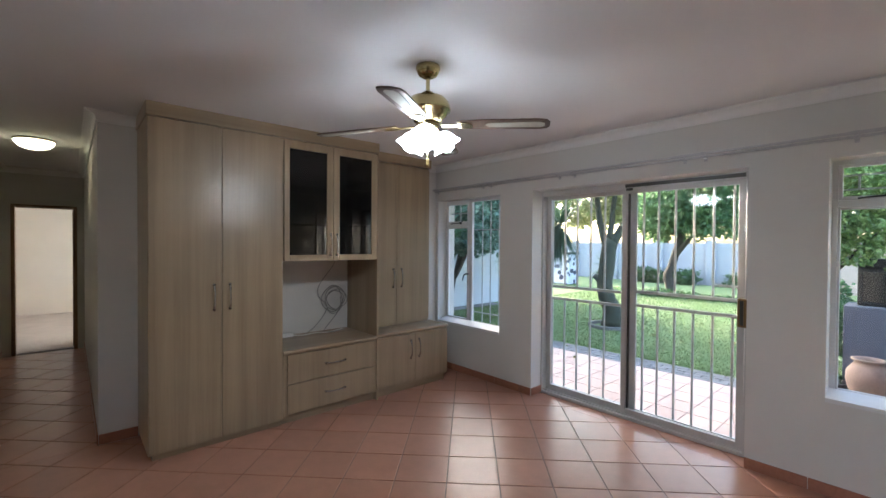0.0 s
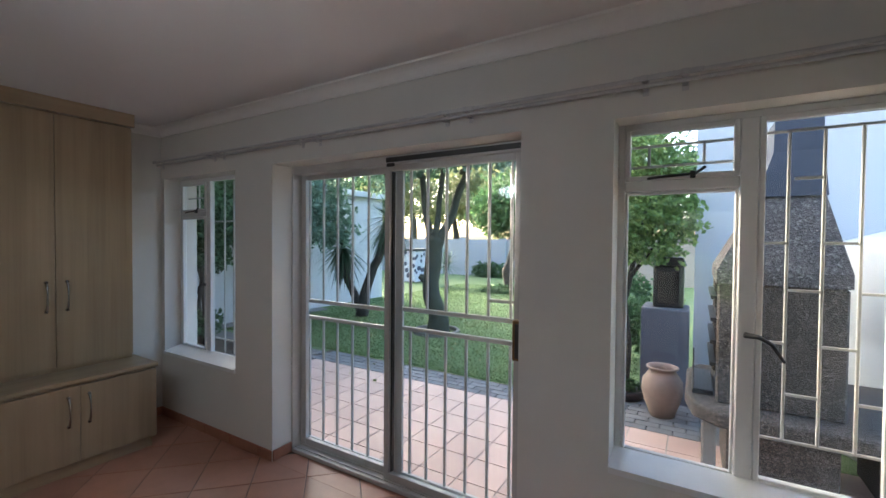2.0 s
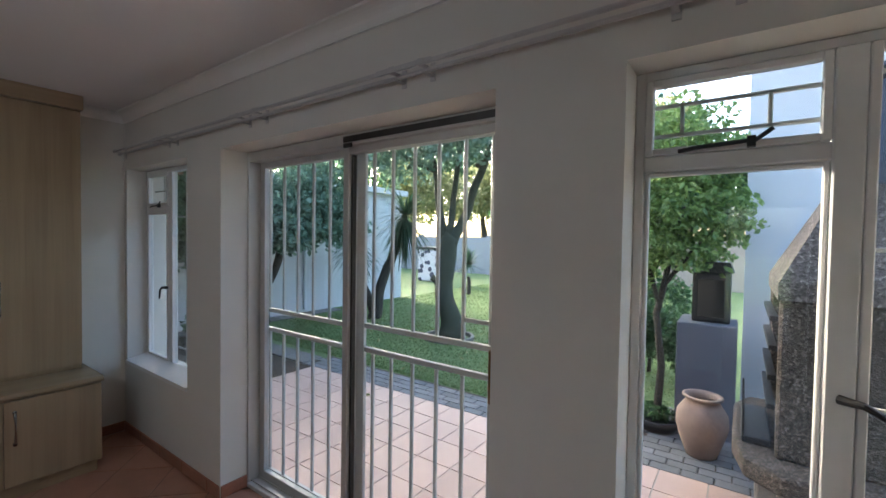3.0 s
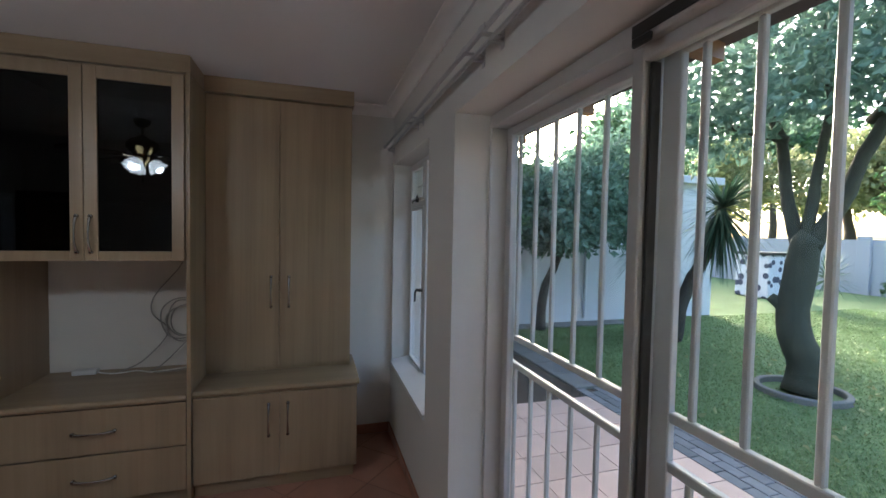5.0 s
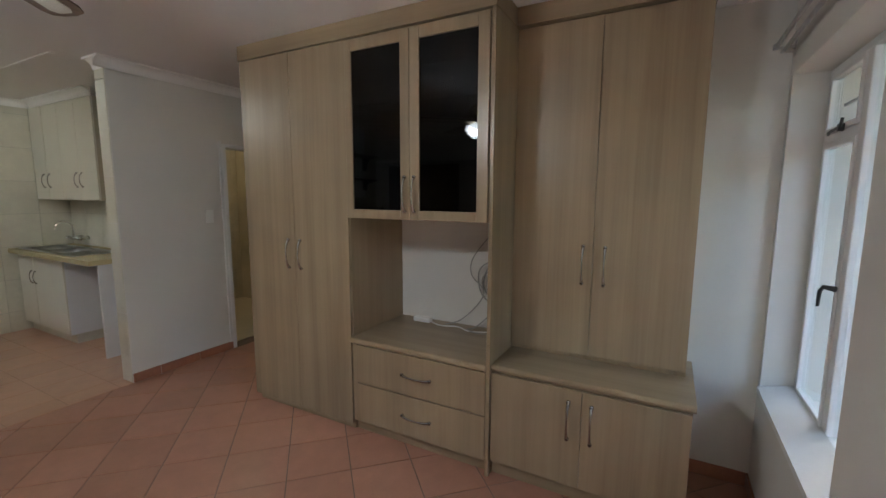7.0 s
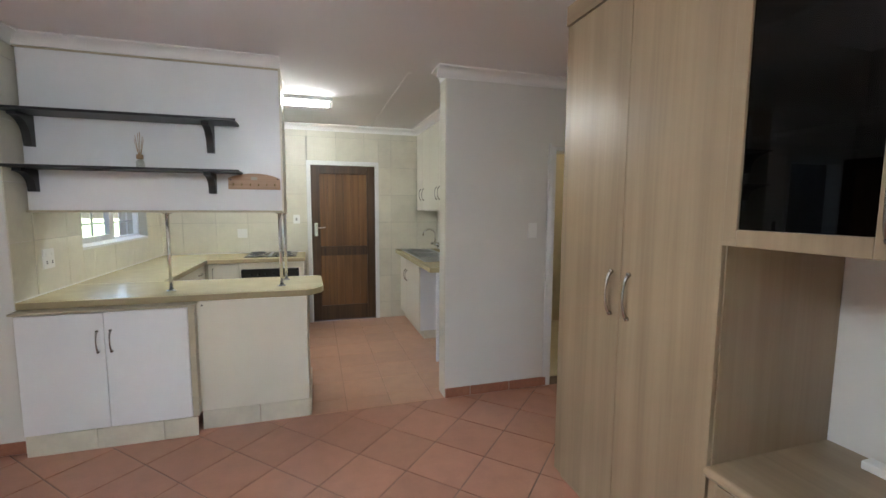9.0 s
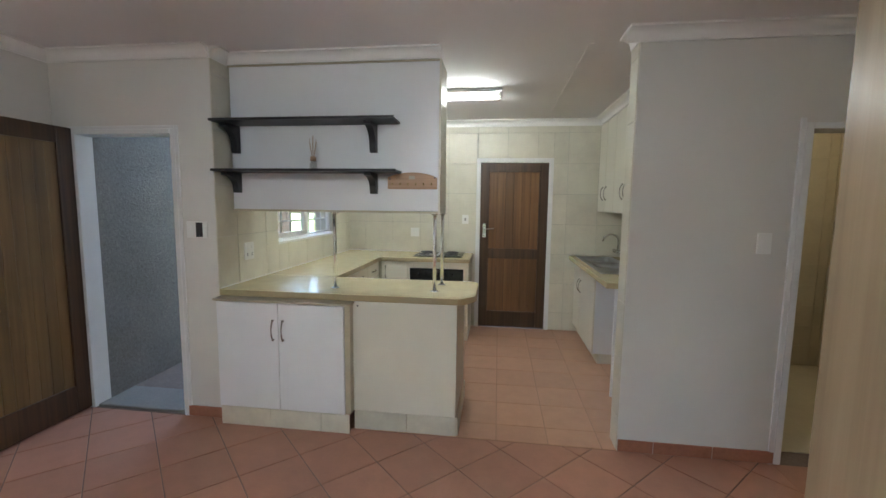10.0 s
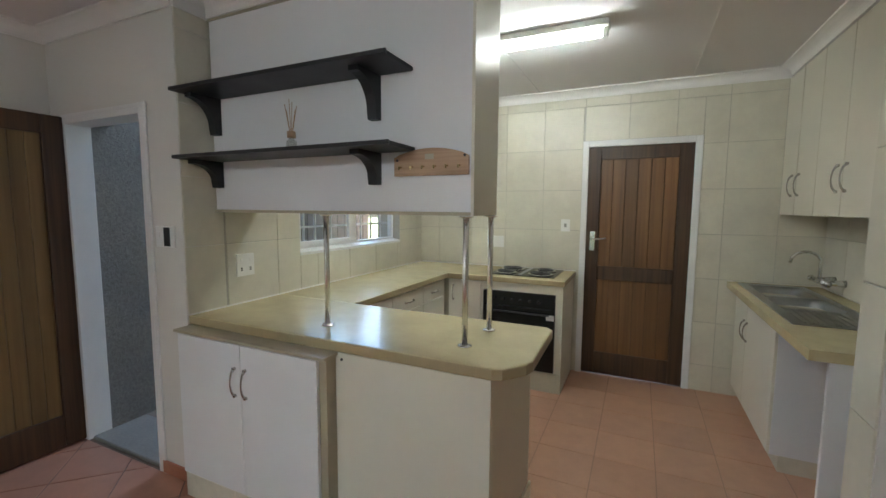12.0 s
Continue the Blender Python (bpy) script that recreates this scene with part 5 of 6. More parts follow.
t_ = thing("kitchen_tap", (-3.21, -6.47, 1.0), "chrome wall-mounted mixer tap with swan neck", "tap")
part("inlet", tube(bmesh.new(), [(-3.212, -6.55, 1.02), (-3.10, -6.55, 1.02)], [0.024, 0.014], 12), M_CHROME, t_, smooth=True)
part("inlet", tube(bmesh.new(), [(-3.212, -6.39, 1.02), (-3.10, -6.39, 1.02)], [0.024, 0.014], 12), M_CHROME, t_, smooth=True)
part("mixer_body", tube(bmesh.new(), [(-3.10, -6.59, 1.02), (-3.10, -6.35, 1.02)], 0.018, 12), M_CHROME, t_, smooth=True)
for y in (-6.59, -6.35):
    bm = tube(bmesh.new(), [(-3.10, y, 1.02), (-3.10, y + (0.03 if y > -6.4 else -0.03), 1.02)], [0.013, 0.022], 10)
    tube(bm, [(-3.13, y, 1.02), (-3.07, y, 1.02)], 0.007, 6)
    part("tap_head", bm, M_CHROME, t_, smooth=True)
part("spout", tube(bmesh.new(), [(-3.10, -6.47, 1.03), (-3.10, -6.47, 1.13)] + [(-3.02 - 0.08 * math.cos(a), -6.47, 1.15 + 0.065 * math.sin(a)) for a in [math.pi * i / 9 for i in range(9)]] + [(-2.935, -6.47, 1.135)], 0.010, 10), M_CHROME, t_, smooth=True)

for y0, y1, hs in ((-6.79, -6.49, (-6.555,)), (-6.475, -6.128, (-6.415,)), (-6.122, -5.748, (-5.80,)), (-5.742, -5.392, (-5.69,))):
    u = thing("kitchen_wall_unit", (-3.07, (y0 + y1) / 2, 1.46), "cream melamine wall cupboard with a bowed handle", "wall unit", "kitchen wall units")
    part("body", boxed(-3.215, y0, 1.46, -2.951, y1, 2.46), M_CREAM_D, u)
    dd = part("door", boxed(-2.95, y0, 1.462, -2.932, y1, 2.455, bev=0.0015), M_CREAM, u)
    bow_handle(dd, (-2.932, hs[0], 1.665), (0, 0, 1), (1, 0, 0), 0.14, rise=0.026, r=0.0045)


def wall_plate(name, label, cat, at, normal, w, h, extra=()):
    """A flat switch or socket plate on a wall; extra: (u, v, w, h, material) marks on it."""
    n = Vector(normal)
    s = Vector((0, 0, 1)).cross(n)
    root = thing(name, at, label, cat)

    def slab(nm, u, v, w_, h_, d0, d1, material):
        c = Vector(at) + s * u + Vector((0, 0, v))
        a, b = c - s * w_ / 2 + n * d0, c + s * w_ / 2 + n * d1
        part(nm, boxed(a.x, a.y, c.z - h_ / 2, b.x, b.y, c.z + h_ / 2, bev=0.0012), material, root)
    slab("plate", 0, 0, w, h, 0.0, 0.009, M_PLASTIC)
    for nm, u, v, w_, h_, material in extra:
        slab(nm, u, v, w_, h_, 0.0092, 0.0135, material)


M_SLOT = M_DARKPLASTIC
wall_plate("intercom_switch", "white switch plate with a dark intercom handset", "switch", (0.255, -4.2195, 1.335), (0, 1, 0), 0.15, 0.11, (("handset", 0.02, 0.0, 0.048, 0.098, M_DARKPLASTIC), ("rocker", -0.05, 0.01, 0.02, 0.032, M_PLASTIC)))
wall_plate("light_switch", "white light switch on the passage wall", "switch", (-3.285, -4.2195, 1.325), (0, 1, 0), 0.075, 0.12, (("rocker", 0, 0, 0.02, 0.034, M_PLASTIC),))
wall_plate("double_socket", "white double wall socket beside the breakfast counter", "socket", (0.1135, -4.575, 1.155), (-1, 0, 0), 0.12, 0.13, tuple(("pin_hole", u, v, 0.012, 0.008, M_SLOT) for u in (-0.03, 0.03) for v in (-0.03, -0.018)) + tuple(("rocker", u, 0.03, 0.016, 0.024, M_PLASTIC) for u in (-0.03, 0.03)))
wall_plate("wall_socket", "white wall socket beside the hob", "socket", (-0.74, -6.793, 1.175), (0, 1, 0), 0.11, 0.11, (("rocker", 0, 0.01, 0.018, 0.026, M_PLASTIC),))
wall_plate("isolator_switch", "white stove isolator switch on the tiled wall", "switch", (-1.37, -6.793, 1.345), (0, 1, 0), 0.08, 0.11, (("rocker", 0, 0, 0.022, 0.034, M_CABLE),))

# ---- outdoors ----
structure("ground", boxed(-90, -60, -0.5, 90, 120, -0.075), M_LAWN, "green lawn and open ground", "ground")
structure("patio", boxed(-3.79, 0.285, -0.2, 2.6, 2.085, -0.056), M_KGROUT, "terracotta tiled patio outside the sliding door", "patio")
structure("paving", boxed(-4.0, 2.086, -0.2, -0.15, 2.56, -0.068), M_SOIL, "grey brick edging between patio and lawn", "paving")
structure("paving_corner", boxed(-0.149, 2.086, -0.2, 1.0, 3.44, -0.068), M_SOIL, "grey brick paving beside the barbecue", "paving")
structure("flower_bed", boxed(-7.1, 0.285, -0.2, -3.795, 2.085, -0.062), M_SOIL, "bare brown flower bed", "flower bed")
structure("courtyard_ground", boxed(0.371, -12.0, -0.2, 8.0, -4.46, -0.03), M_CONCRETE, "grey concrete side courtyard", "ground")
structure("courtyard_wall", boxed(1.19, -5.95, -0.1, 1.36, -4.455, 2.9), M_ROUGH, "grey spatter-plastered courtyard wall", "wall")
structure("courtyard_wall_far", boxed(6.0, -14.0, -0.1, 6.2, -4.4, 3.0), M_PALEWALL, "pale plastered courtyard boundary wall", "wall")
fnc = thing("wooden_fence", (1.27, -6.8, -0.03), "brown wooden fence panel in the courtyard", "fence")
for i in range(12):
    part("board", boxed(1.25, -7.45 + i * 0.125, -0.03, 1.28, -7.33 + i * 0.125, 1.95, bev=0.003), M_SOFFIT, fnc)

for i in range(7):
    x = -4.02 - 0.44 * i
    solid("edging_slab", boxed(x - 0.425, 2.10, -0.15, x, 2.42, -0.045, bev=0.008), M_CONCRETE, "grey concrete edging slab along the flower bed", "slab", "edging slabs")
for i in range(9):
    solid("edging_slab", boxed(-7.06, 0.45 + 0.52 * i, -0.15, -6.72, 0.955 + 0.52 * i, -0.05, bev=0.008), M_CONCRETE, "grey concrete edging slab along the white outbuilding", "slab", "edging slabs")

b_ = thing("outbuilding", (-8.2, 3.0, -0.08), "white plastered outbuilding with a flat roof", "building")
part("wall", boxed(-11.5, 0.3, -0.1, -7.15, 7.6, 2.7), M_WALL_OUT, b_)
part("roof", boxed(-11.6, 0.2, 2.7, -7.0, 7.7, 2.85, bev=0.01), M_WALL_OUT, b_)
part("downpipe", tube(bmesh.new(), [(-7.10, 4.4, 0.0), (-7.10, 4.4, 2.6)], 0.035, 10), M_WALL_OUT, b_)
structure("boundary_wall", boxed(-16.0, 15.7, -0.1, -2.6, 15.95, 1.62), M_PALEWALL, "pale plastered garden boundary wall", "wall")
for i in range(7):
    solid("wall_pier", boxed(-15.0 + i * 2.0, 15.6, -0.1, -14.65 + i * 2.0, 15.699, 1.72, bev=0.01), M_PALEWALL, "pale plastered pier of the boundary wall", "pier", "boundary wall piers", "structure")
# added wall: keeps the low western sun off most of the lawn
structure("boundary_wall_west", boxed(-16.25, 7.6, -0.1, -16.0, 15.95, 1.9), M_PALEWALL, "pale plastered side wall added to shade the far lawn", "wall")
structure("boundary_wall_peach", boxed(-2.6, 15.7, -0.1, 14.0, 15.95, 1.75), M_PINKWALL, "peach plastered garden boundary wall", "wall")
structure("side_wall", boxed(0.60, 3.45, -0.1, 9.0, 3.62, 3.3), M_SIDEWALL, "tall white plastered wall behind the barbecue", "wall")

bn = thing("covered_bin", (-9.0, 11.6, -0.08), "garden bin under a spotted blue and white cloth", "bin")
part("cloth", boxed(-9.55, 11.3, -0.07, -8.55, 12.0, 1.15, bev=0.06, seg=3), M_DOTS, bn)
part("lid", boxed(-9.62, 11.22, 1.151, -8.48, 12.08, 1.22, bev=0.02), M_DARKPLASTIC, bn)

# pre-cast barbecue seen from its side
q = thing("barbecue", (1.05, 1.75, -0.056), "pre-cast exposed-aggregate garden barbecue with a steel chimney hood", "barbecue")
part("pedestal", boxed(0.80, 1.38, -0.055, 1.36, 2.15, 0.442), M_STONE, q)
part("pedestal_front", boxed(0.66, 1.24, -0.055, 0.74, 1.36, 0.442, bev=0.01), M_CONCRETE, q, "pale concrete leg")
bm = prism(bmesh.new(), [(0.56, 1.50, 0.44), (0.61, 1.26, 0.44), (0.75, 1.14, 0.44), (1.98, 1.14, 0.44), (2.05, 1.22, 0.44), (2.05, 2.30, 0.44), (0.64, 2.30, 0.44), (0.56, 2.10, 0.44)], (0, 0, 0.10))
bmesh.ops.bevel(bm, geom=list(bm.edges), offset=0.02, segments=2, affect="EDGES", profile=0.5)
part("slab", bm, M_STONE, q)
part("pedestal", boxed(1.62, 1.30, -0.055, 1.95, 2.15, 0.442), M_STONE, q)
part("side", boxed(0.735, 1.33, 0.538, 1.37, 1.40, 1.315, bev=0.012), M_STONE, q)
part("side", boxed(0.735, 2.12, 0.538, 1.37, 2.19, 1.315, bev=0.012), M_STONE, q)
part("back", boxed(1.31, 1.40, 0.538, 1.37, 2.12, 1.315), M_STONE, q)
for z in (0.75, 0.90, 1.05, 1.20):
    part("grid_ledge", boxed(0.70, 1.42, z, 0.735, 2.10, z + 0.025), M_BLACK, q)
    part("grid_ledge", boxed(0.735, 1.401, z, 1.30, 1.44, z + 0.025), M_BLACK, q)
bm = bmesh.new()
lo = [(0.725, 1.32), (1.38, 1.32), (1.38, 2.20), (0.725, 2.20)]
hi = [(0.96, 1.515), (1.29, 1.515), (1.29, 1.955), (0.96, 1.955)]
prof = [[bm.verts.new((x, y, 1.316)) for x, y in lo], [bm.verts.new((x, y, 1.40)) for x, y in lo], [bm.verts.new((x, y, 1.875)) for x, y in hi]]
for a, b in zip(prof, prof[1:]):
    for i in range(4):
        bm.faces.new((a[i], a[(i + 1) % 4], b[(i + 1) % 4], b[i]))
bm.faces.new(prof[-1])
bm.faces.new(prof[0][::-1])
part("smoke_hood", bm, M_STONE_HOOD, q, "coarse aggregate smoke hood")
bm = bmesh.new()
rows = [[(0.945, 1.50), (1.30, 1.50), (1.30, 1.97), (0.945, 1.97)], [(0.95, 1.505), (1.297, 1.505), (1.297, 1.965), (0.95, 1.965)], [(1.03, 1.56), (1.285, 1.56), (1.285, 1.90), (1.03, 1.90)], [(1.035, 1.565), (1.28, 1.565), (1.28, 1.895), (1.035, 1.895)]]
prof = [[bm.verts.new((x, y, z)) for x, y in r] for r, z in zip(rows, (1.876, 1.90, 2.17, 2.375))]
for a, b in zip(prof, prof[1:]):
    for i in range(4):
        bm.faces.new((a[i], a[(i + 1) % 4], b[(i + 1) % 4], b[i]))
bm.faces.new(prof[-1])
part("chimney", bm, M_HOOD, q, "blue-grey painted steel chimney")
bm = boxed(1.0, 1.60, 2.45, 1.28, 1.86, 2.47)
for x in (1.045, 1.235):
    box(bm, x - 0.006, 1.61, 2.34, x + 0.006, 1.622, 2.45)
part("cowl", bm, M_HOOD, q)
gr = thing("fire_basket", (0.66, 1.62, 0.541), "black iron fire basket on the barbecue slab", "fire basket")
part("tray", boxed(0.60, 1.45, 0.541, 0.725, 2.0, 0.575, bev=0.004), M_BLACK, gr)
for i in range(7):
    part("rod", boxed(0.602, 1.46 + i * 0.085, 0.575, 0.612, 1.47 + i * 0.085, 0.74), M_BLACK, gr)

tk = thing("water_tank", (2.2, 2.75, -0.07), "pale round plastic water tank", "water tank")
part("body", lathe(bmesh.new(), [(0.62, -0.07), (0.63, 0.3), (0.62, 0.34), (0.63, 0.38), (0.63, 0.8), (0.62, 0.84), (0.63, 0.88), (0.63, 1.5), (0.60, 1.58), (0.3, 1.68), (0.0, 1.70)], (2.2, 2.75, 0), 40), M_TANK, tk, smooth=True)
part("lid", lathe(bmesh.new(), [(0.2, 1.69), (0.2, 1.75), (0.18, 1.77), (0.0, 1.77)], (2.2, 2.75, 0), 24), M_TANK, tk, smooth=True)

gb = thing("plastered_plinth", (0.34, 3.1, -0.068), "grey painted plaster plinth carrying a black grill", "plinth")
part("body", boxed(0.13, 2.88, -0.067, 0.565, 3.36, 0.90, bev=0.012, seg=2), M_GREYBOX, gb)
gl = thing("gas_grill", (0.36, 3.12, 0.90), "black upright grill cabinet on the grey plinth", "grill")
part("body", boxed(0.23, 3.0, 0.901, 0.51, 3.3, 1.33, bev=0.01), M_BLACK, gl)
part("door", boxed(0.25, 2.985, 0.92, 0.49, 2.999, 1.31, bev=0.004), M_DARKPLASTIC, gl)
part("glass", boxed(0.275, 2.98, 0.95, 0.465, 2.984, 1.27), M_BLACKGLASS, gl)
part("lid", prism(bmesh.new(), [(0.22, 2.98, 1.331), (0.53, 2.98, 1.331), (0.50, 2.98, 1.42), (0.26, 2.98, 1.42)], (0, 0.32, 0)), M_BLACK, gl)

pot = thing("clay_pot", (0.36, 2.52, -0.06), "large faded terracotta clay pot on the paving", "pot")
part("body", lathe(bmesh.new(), [(0.085, -0.06), (0.10, -0.055), (0.15, 0.08), (0.178, 0.19), (0.172, 0.28), (0.13, 0.345), (0.112, 0.37), (0.115, 0.385), (0.138, 0.40), (0.138, 0.412), (0.12, 0.414), (0.098, 0.40), (0.095, 0.36), (0.12, 0.28), (0.10, 0.05), (0.0, 0.04)], (0.36, 2.52, 0), 36), M_POT, pot, smooth=True)


# ---- plants ----
def leaves(blobs, count, size, seed, droop=0.2, hollow=0.45):
    """Many small folded leaves scattered through rounded, uneven masses."""
    rng = np.random.default_rng(seed)
    vol = np.array([b[3] * b[4] * b[5] for b in blobs]) ** 0.8
    pick = rng.choice(len(blobs), count, p=vol / vol.sum())
    B = np.array(blobs)[pick]
    d = rng.normal(size=(count, 3))
    d /= np.linalg.norm(d, axis=1)[:, None]
    r = hollow + (1 - hollow) * rng.random(count) ** 0.6
    wob = 1 + 0.28 * np.sin(5 * d[:, 0] + B[:, 0] * 7) * np.cos(4 * d[:, 1] + B[:, 1] * 5) + 0.18 * np.sin(9 * d[:, 2] + 3 * d[:, 0])
    c = B[:, :3] + d * (r * wob)[:, None] * B[:, 3:6]
    ax = rng.normal(size=(count, 3)) + d * 0.8
    ax[:, 2] -= droop
    ax /= np.linalg.norm(ax, axis=1)[:, None]
    side = np.cross(ax, rng.normal(size=(count, 3)))
    side /= np.linalg.norm(side, axis=1)[:, None] + 1e-9
    nrm = np.cross(ax, side)
    s = size * (0.6 + 0.8 * rng.random(count))[:, None]
    base, tip = c - ax * s * 0.5, c + ax * s * 0.5
    l, r_ = c + side * s * 0.28 + nrm * s * 0.09, c - side * s * 0.28 + nrm * s * 0.09
    v = np.stack([base, l, tip, r_], 1).reshape(-1, 3)
    i = np.arange(count) * 4
    f = np.concatenate([np.stack([i, i + 1, i + 2], 1), np.stack([i, i + 2, i + 3], 1)])
    return v, f


def raw_part(name, v, f, material, parent, label=""):
    me = bpy.data.meshes.new(name)
    me.from_pydata((v - np.array(place_of(parent))).tolist(), [], f.tolist())
    me.materials.append(material)
    ob = new(name, me)
    ob.parent = parent
    return tagged(ob, label)


def limb(root, pts, radii, mat, name="limb", seg=10):
    out, rad = [], []
    for i in range(len(pts) - 1):
        a, b = Vector(pts[i]), Vector(pts[i + 1])
        for k in range(4):
            t = k / 4
            w = noise.noise_vector(a.lerp(b, t) * 2.3) * radii[i] * 0.5
            out.append(a.lerp(b, t) + w)
            rad.append(radii[i] + (radii[i + 1] - radii[i]) * t)
    out.append(Vector(pts[-1]))
    rad.append(radii[-1])
    part(name, tube(bmesh.new(), out, rad, seg), mat, root, smooth=True)


t = thing("garden_tree", (-3.33, 4.45, -0.08), "forked grey-green tree with a broad leafy crown in a ringed bed", "tree")
limb(t, [(-3.30, 4.43, -0.12), (-3.35, 4.45, 0.3), (-3.50, 4.5, 0.85), (-3.42, 4.52, 1.30), (-3.36, 4.53, 1.62)], [0.21, 0.165, 0.15, 0.15, 0.125], M_BARK_G, "trunk", 14)
limb(t, [(-3.43, 4.53, 1.45), (-3.62, 4.55, 1.95), (-3.78, 4.6, 2.75), (-4.2, 4.7, 3.6), (-4.5, 4.8, 4.2)], [0.085, 0.065, 0.055, 0.04, 0.025], M_BARK_G)
limb(t, [(-3.36, 4.55, 1.45), (-3.16, 4.65, 2.05), (-2.92, 4.8, 2.8), (-2.7, 5.0, 3.8), (-2.5, 5.1, 4.6)], [0.09, 0.072, 0.062, 0.045, 0.025], M_BARK_G)
limb(t, [(-3.40, 4.5, 1.45), (-3.38, 4.55, 2.2), (-3.28, 4.6, 3.0), (-3.3, 4.4, 4.0)], [0.07, 0.05, 0.04, 0.02], M_BARK_G)
limb(t, [(-3.70, 4.6, 2.7), (-4.3, 4.3, 3.0), (-5.0, 4.1, 3.2)], [0.05, 0.035, 0.02], M_BARK_G)
limb(t, [(-3.05, 4.8, 2.8), (-2.4, 4.5, 3.2), (-1.6, 4.3, 3.4)], [0.05, 0.035, 0.02], M_BARK_G)
limb(t, [(-3.52, 4.45, 0.80), (-3.66, 4.38, 0.93)], [0.075, 0.05], M_BARK_G)
raw_part("crown", *leaves([(-4.6, 4.4, 3.5, 1.1, 1.1, 0.7), (-3.3, 4.3, 3.6, 1.2, 1.2, 0.7), (-2.2, 4.4, 3.5, 1.0, 1.0, 0.65), (-1.3, 4.7, 3.7, 0.9, 1.0, 0.7), (-3.5, 5.8, 3.9, 1.5, 1.0, 0.9), (-2.2, 5.8, 4.2, 1.3, 1.0, 0.8), (-4.4, 3.6, 3.1, 0.7, 0.6, 0.5), (-3.4, 4.2, 4.6, 1.5, 1.3, 0.7), (-5.0, 5.0, 3.2, 0.8, 0.8, 0.6), (-2.9, 3.7, 3.0, 0.6, 0.5, 0.4), (-1.9, 3.9, 2.9, 0.6, 0.5, 0.4), (-4.0, 3.9, 2.75, 0.6, 0.5, 0.35)], 19000, 0.10, 1), M_LEAF_BLUE, t)
rg = thing("tree_ring", (-3.34, 4.45, -0.08), "low concrete ring of edging round the tree", "edging")
part("ring", lathe(bmesh.new(), [(0.36, -0.09), (0.36, -0.02), (0.37, -0.01), (0.41, -0.01), (0.42, -0.02), (0.42, -0.09)], (-3.34, 4.45, 0), 32), M_CONCRETE, rg)

t = thing("flowering_shrub", (-5.9, 3.3, -0.08), "large dark blue-green flowering shrub against the white wall", "shrub")
limb(t, [(-6.65, 3.2, -0.1), (-6.62, 3.25, 0.7), (-6.2, 3.3, 1.4), (-5.7, 3.3, 2.0)], [0.09, 0.075, 0.06, 0.03], M_BARK, "trunk")
limb(t, [(-6.58, 3.28, 0.8), (-6.62, 3.5, 1.5), (-6.5, 3.7, 2.1)], [0.05, 0.04, 0.02], M_BARK)
raw_part("crown", *leaves([(-5.6, 3.3, 2.15, 0.8, 0.8, 0.6), (-6.2, 3.6, 2.3, 0.8, 0.8, 0.65), (-5.2, 3.1, 1.8, 0.55, 0.55, 0.45), (-6.0, 2.8, 2.0, 0.7, 0.6, 0.55), (-5.9, 3.9, 2.7, 0.8, 0.7, 0.5), (-5.4, 3.9, 1.8, 0.5, 0.5, 0.45), (-6.5, 2.6, 2.5, 0.6, 0.6, 0.5), (-5.05, 2.75, 1.55, 0.3, 0.3, 0.25), (-5.7, 2.9, 1.62, 0.65, 0.5, 0.35), (-6.3, 2.9, 1.55, 0.5, 0.4, 0.35)], 12500, 0.105, 2), M_LEAF_BLUE, t)

t = thing("corner_shrub", (-6.0, 1.85, -0.08), "slender dark shrub in the flower bed outside the small window", "shrub")
limb(t, [(-5.95, 1.8, -0.1), (-6.02, 1.85, 0.5), (-6.15, 1.9, 1.1), (-6.2, 1.95, 1.7)], [0.06, 0.05, 0.045, 0.02], M_BARK, "trunk")
limb(t, [(-6.0, 1.83, 0.35), (-5.8, 1.8, 0.9), (-5.65, 1.75, 1.5)], [0.045, 0.035, 0.02], M_BARK)
limb(t, [(-5.9, 1.78, -0.1), (-5.78, 1.7, 0.5), (-5.9, 1.72, 1.1), (-5.75, 1.7, 1.6)], [0.04, 0.032, 0.026, 0.015], M_BARK)
limb(t, [(-6.1, 1.85, -0.1), (-6.3, 1.9, 0.5), (-6.25, 1.95, 1.2)], [0.04, 0.03, 0.02], M_BARK)
limb(t, [(-5.97, 1.83, 0.6), (-6.3, 1.9, 1.1), (-6.55, 1.95, 1.5)], [0.035, 0.025, 0.015], M_BARK)
raw_part("crown", *leaves([(-6.1, 1.9, 1.95, 0.6, 0.6, 0.5), (-5.6, 1.75, 1.8, 0.5, 0.5, 0.4), (-6.6, 2.0, 1.7, 0.5, 0.5, 0.4), (-5.9, 1.8, 2.5, 0.7, 0.6, 0.5), (-6.7, 1.6, 2.4, 0.6, 0.6, 0.5), (-6.2, 1.85, 1.35, 0.5, 0.4, 0.32), (-5.6, 1.7, 1.3, 0.35, 0.3, 0.25), (-5.9, 1.75, 0.25, 0.35, 0.3, 0.2)], 8000, 0.10, 3), M_LEAF_DARK, t)


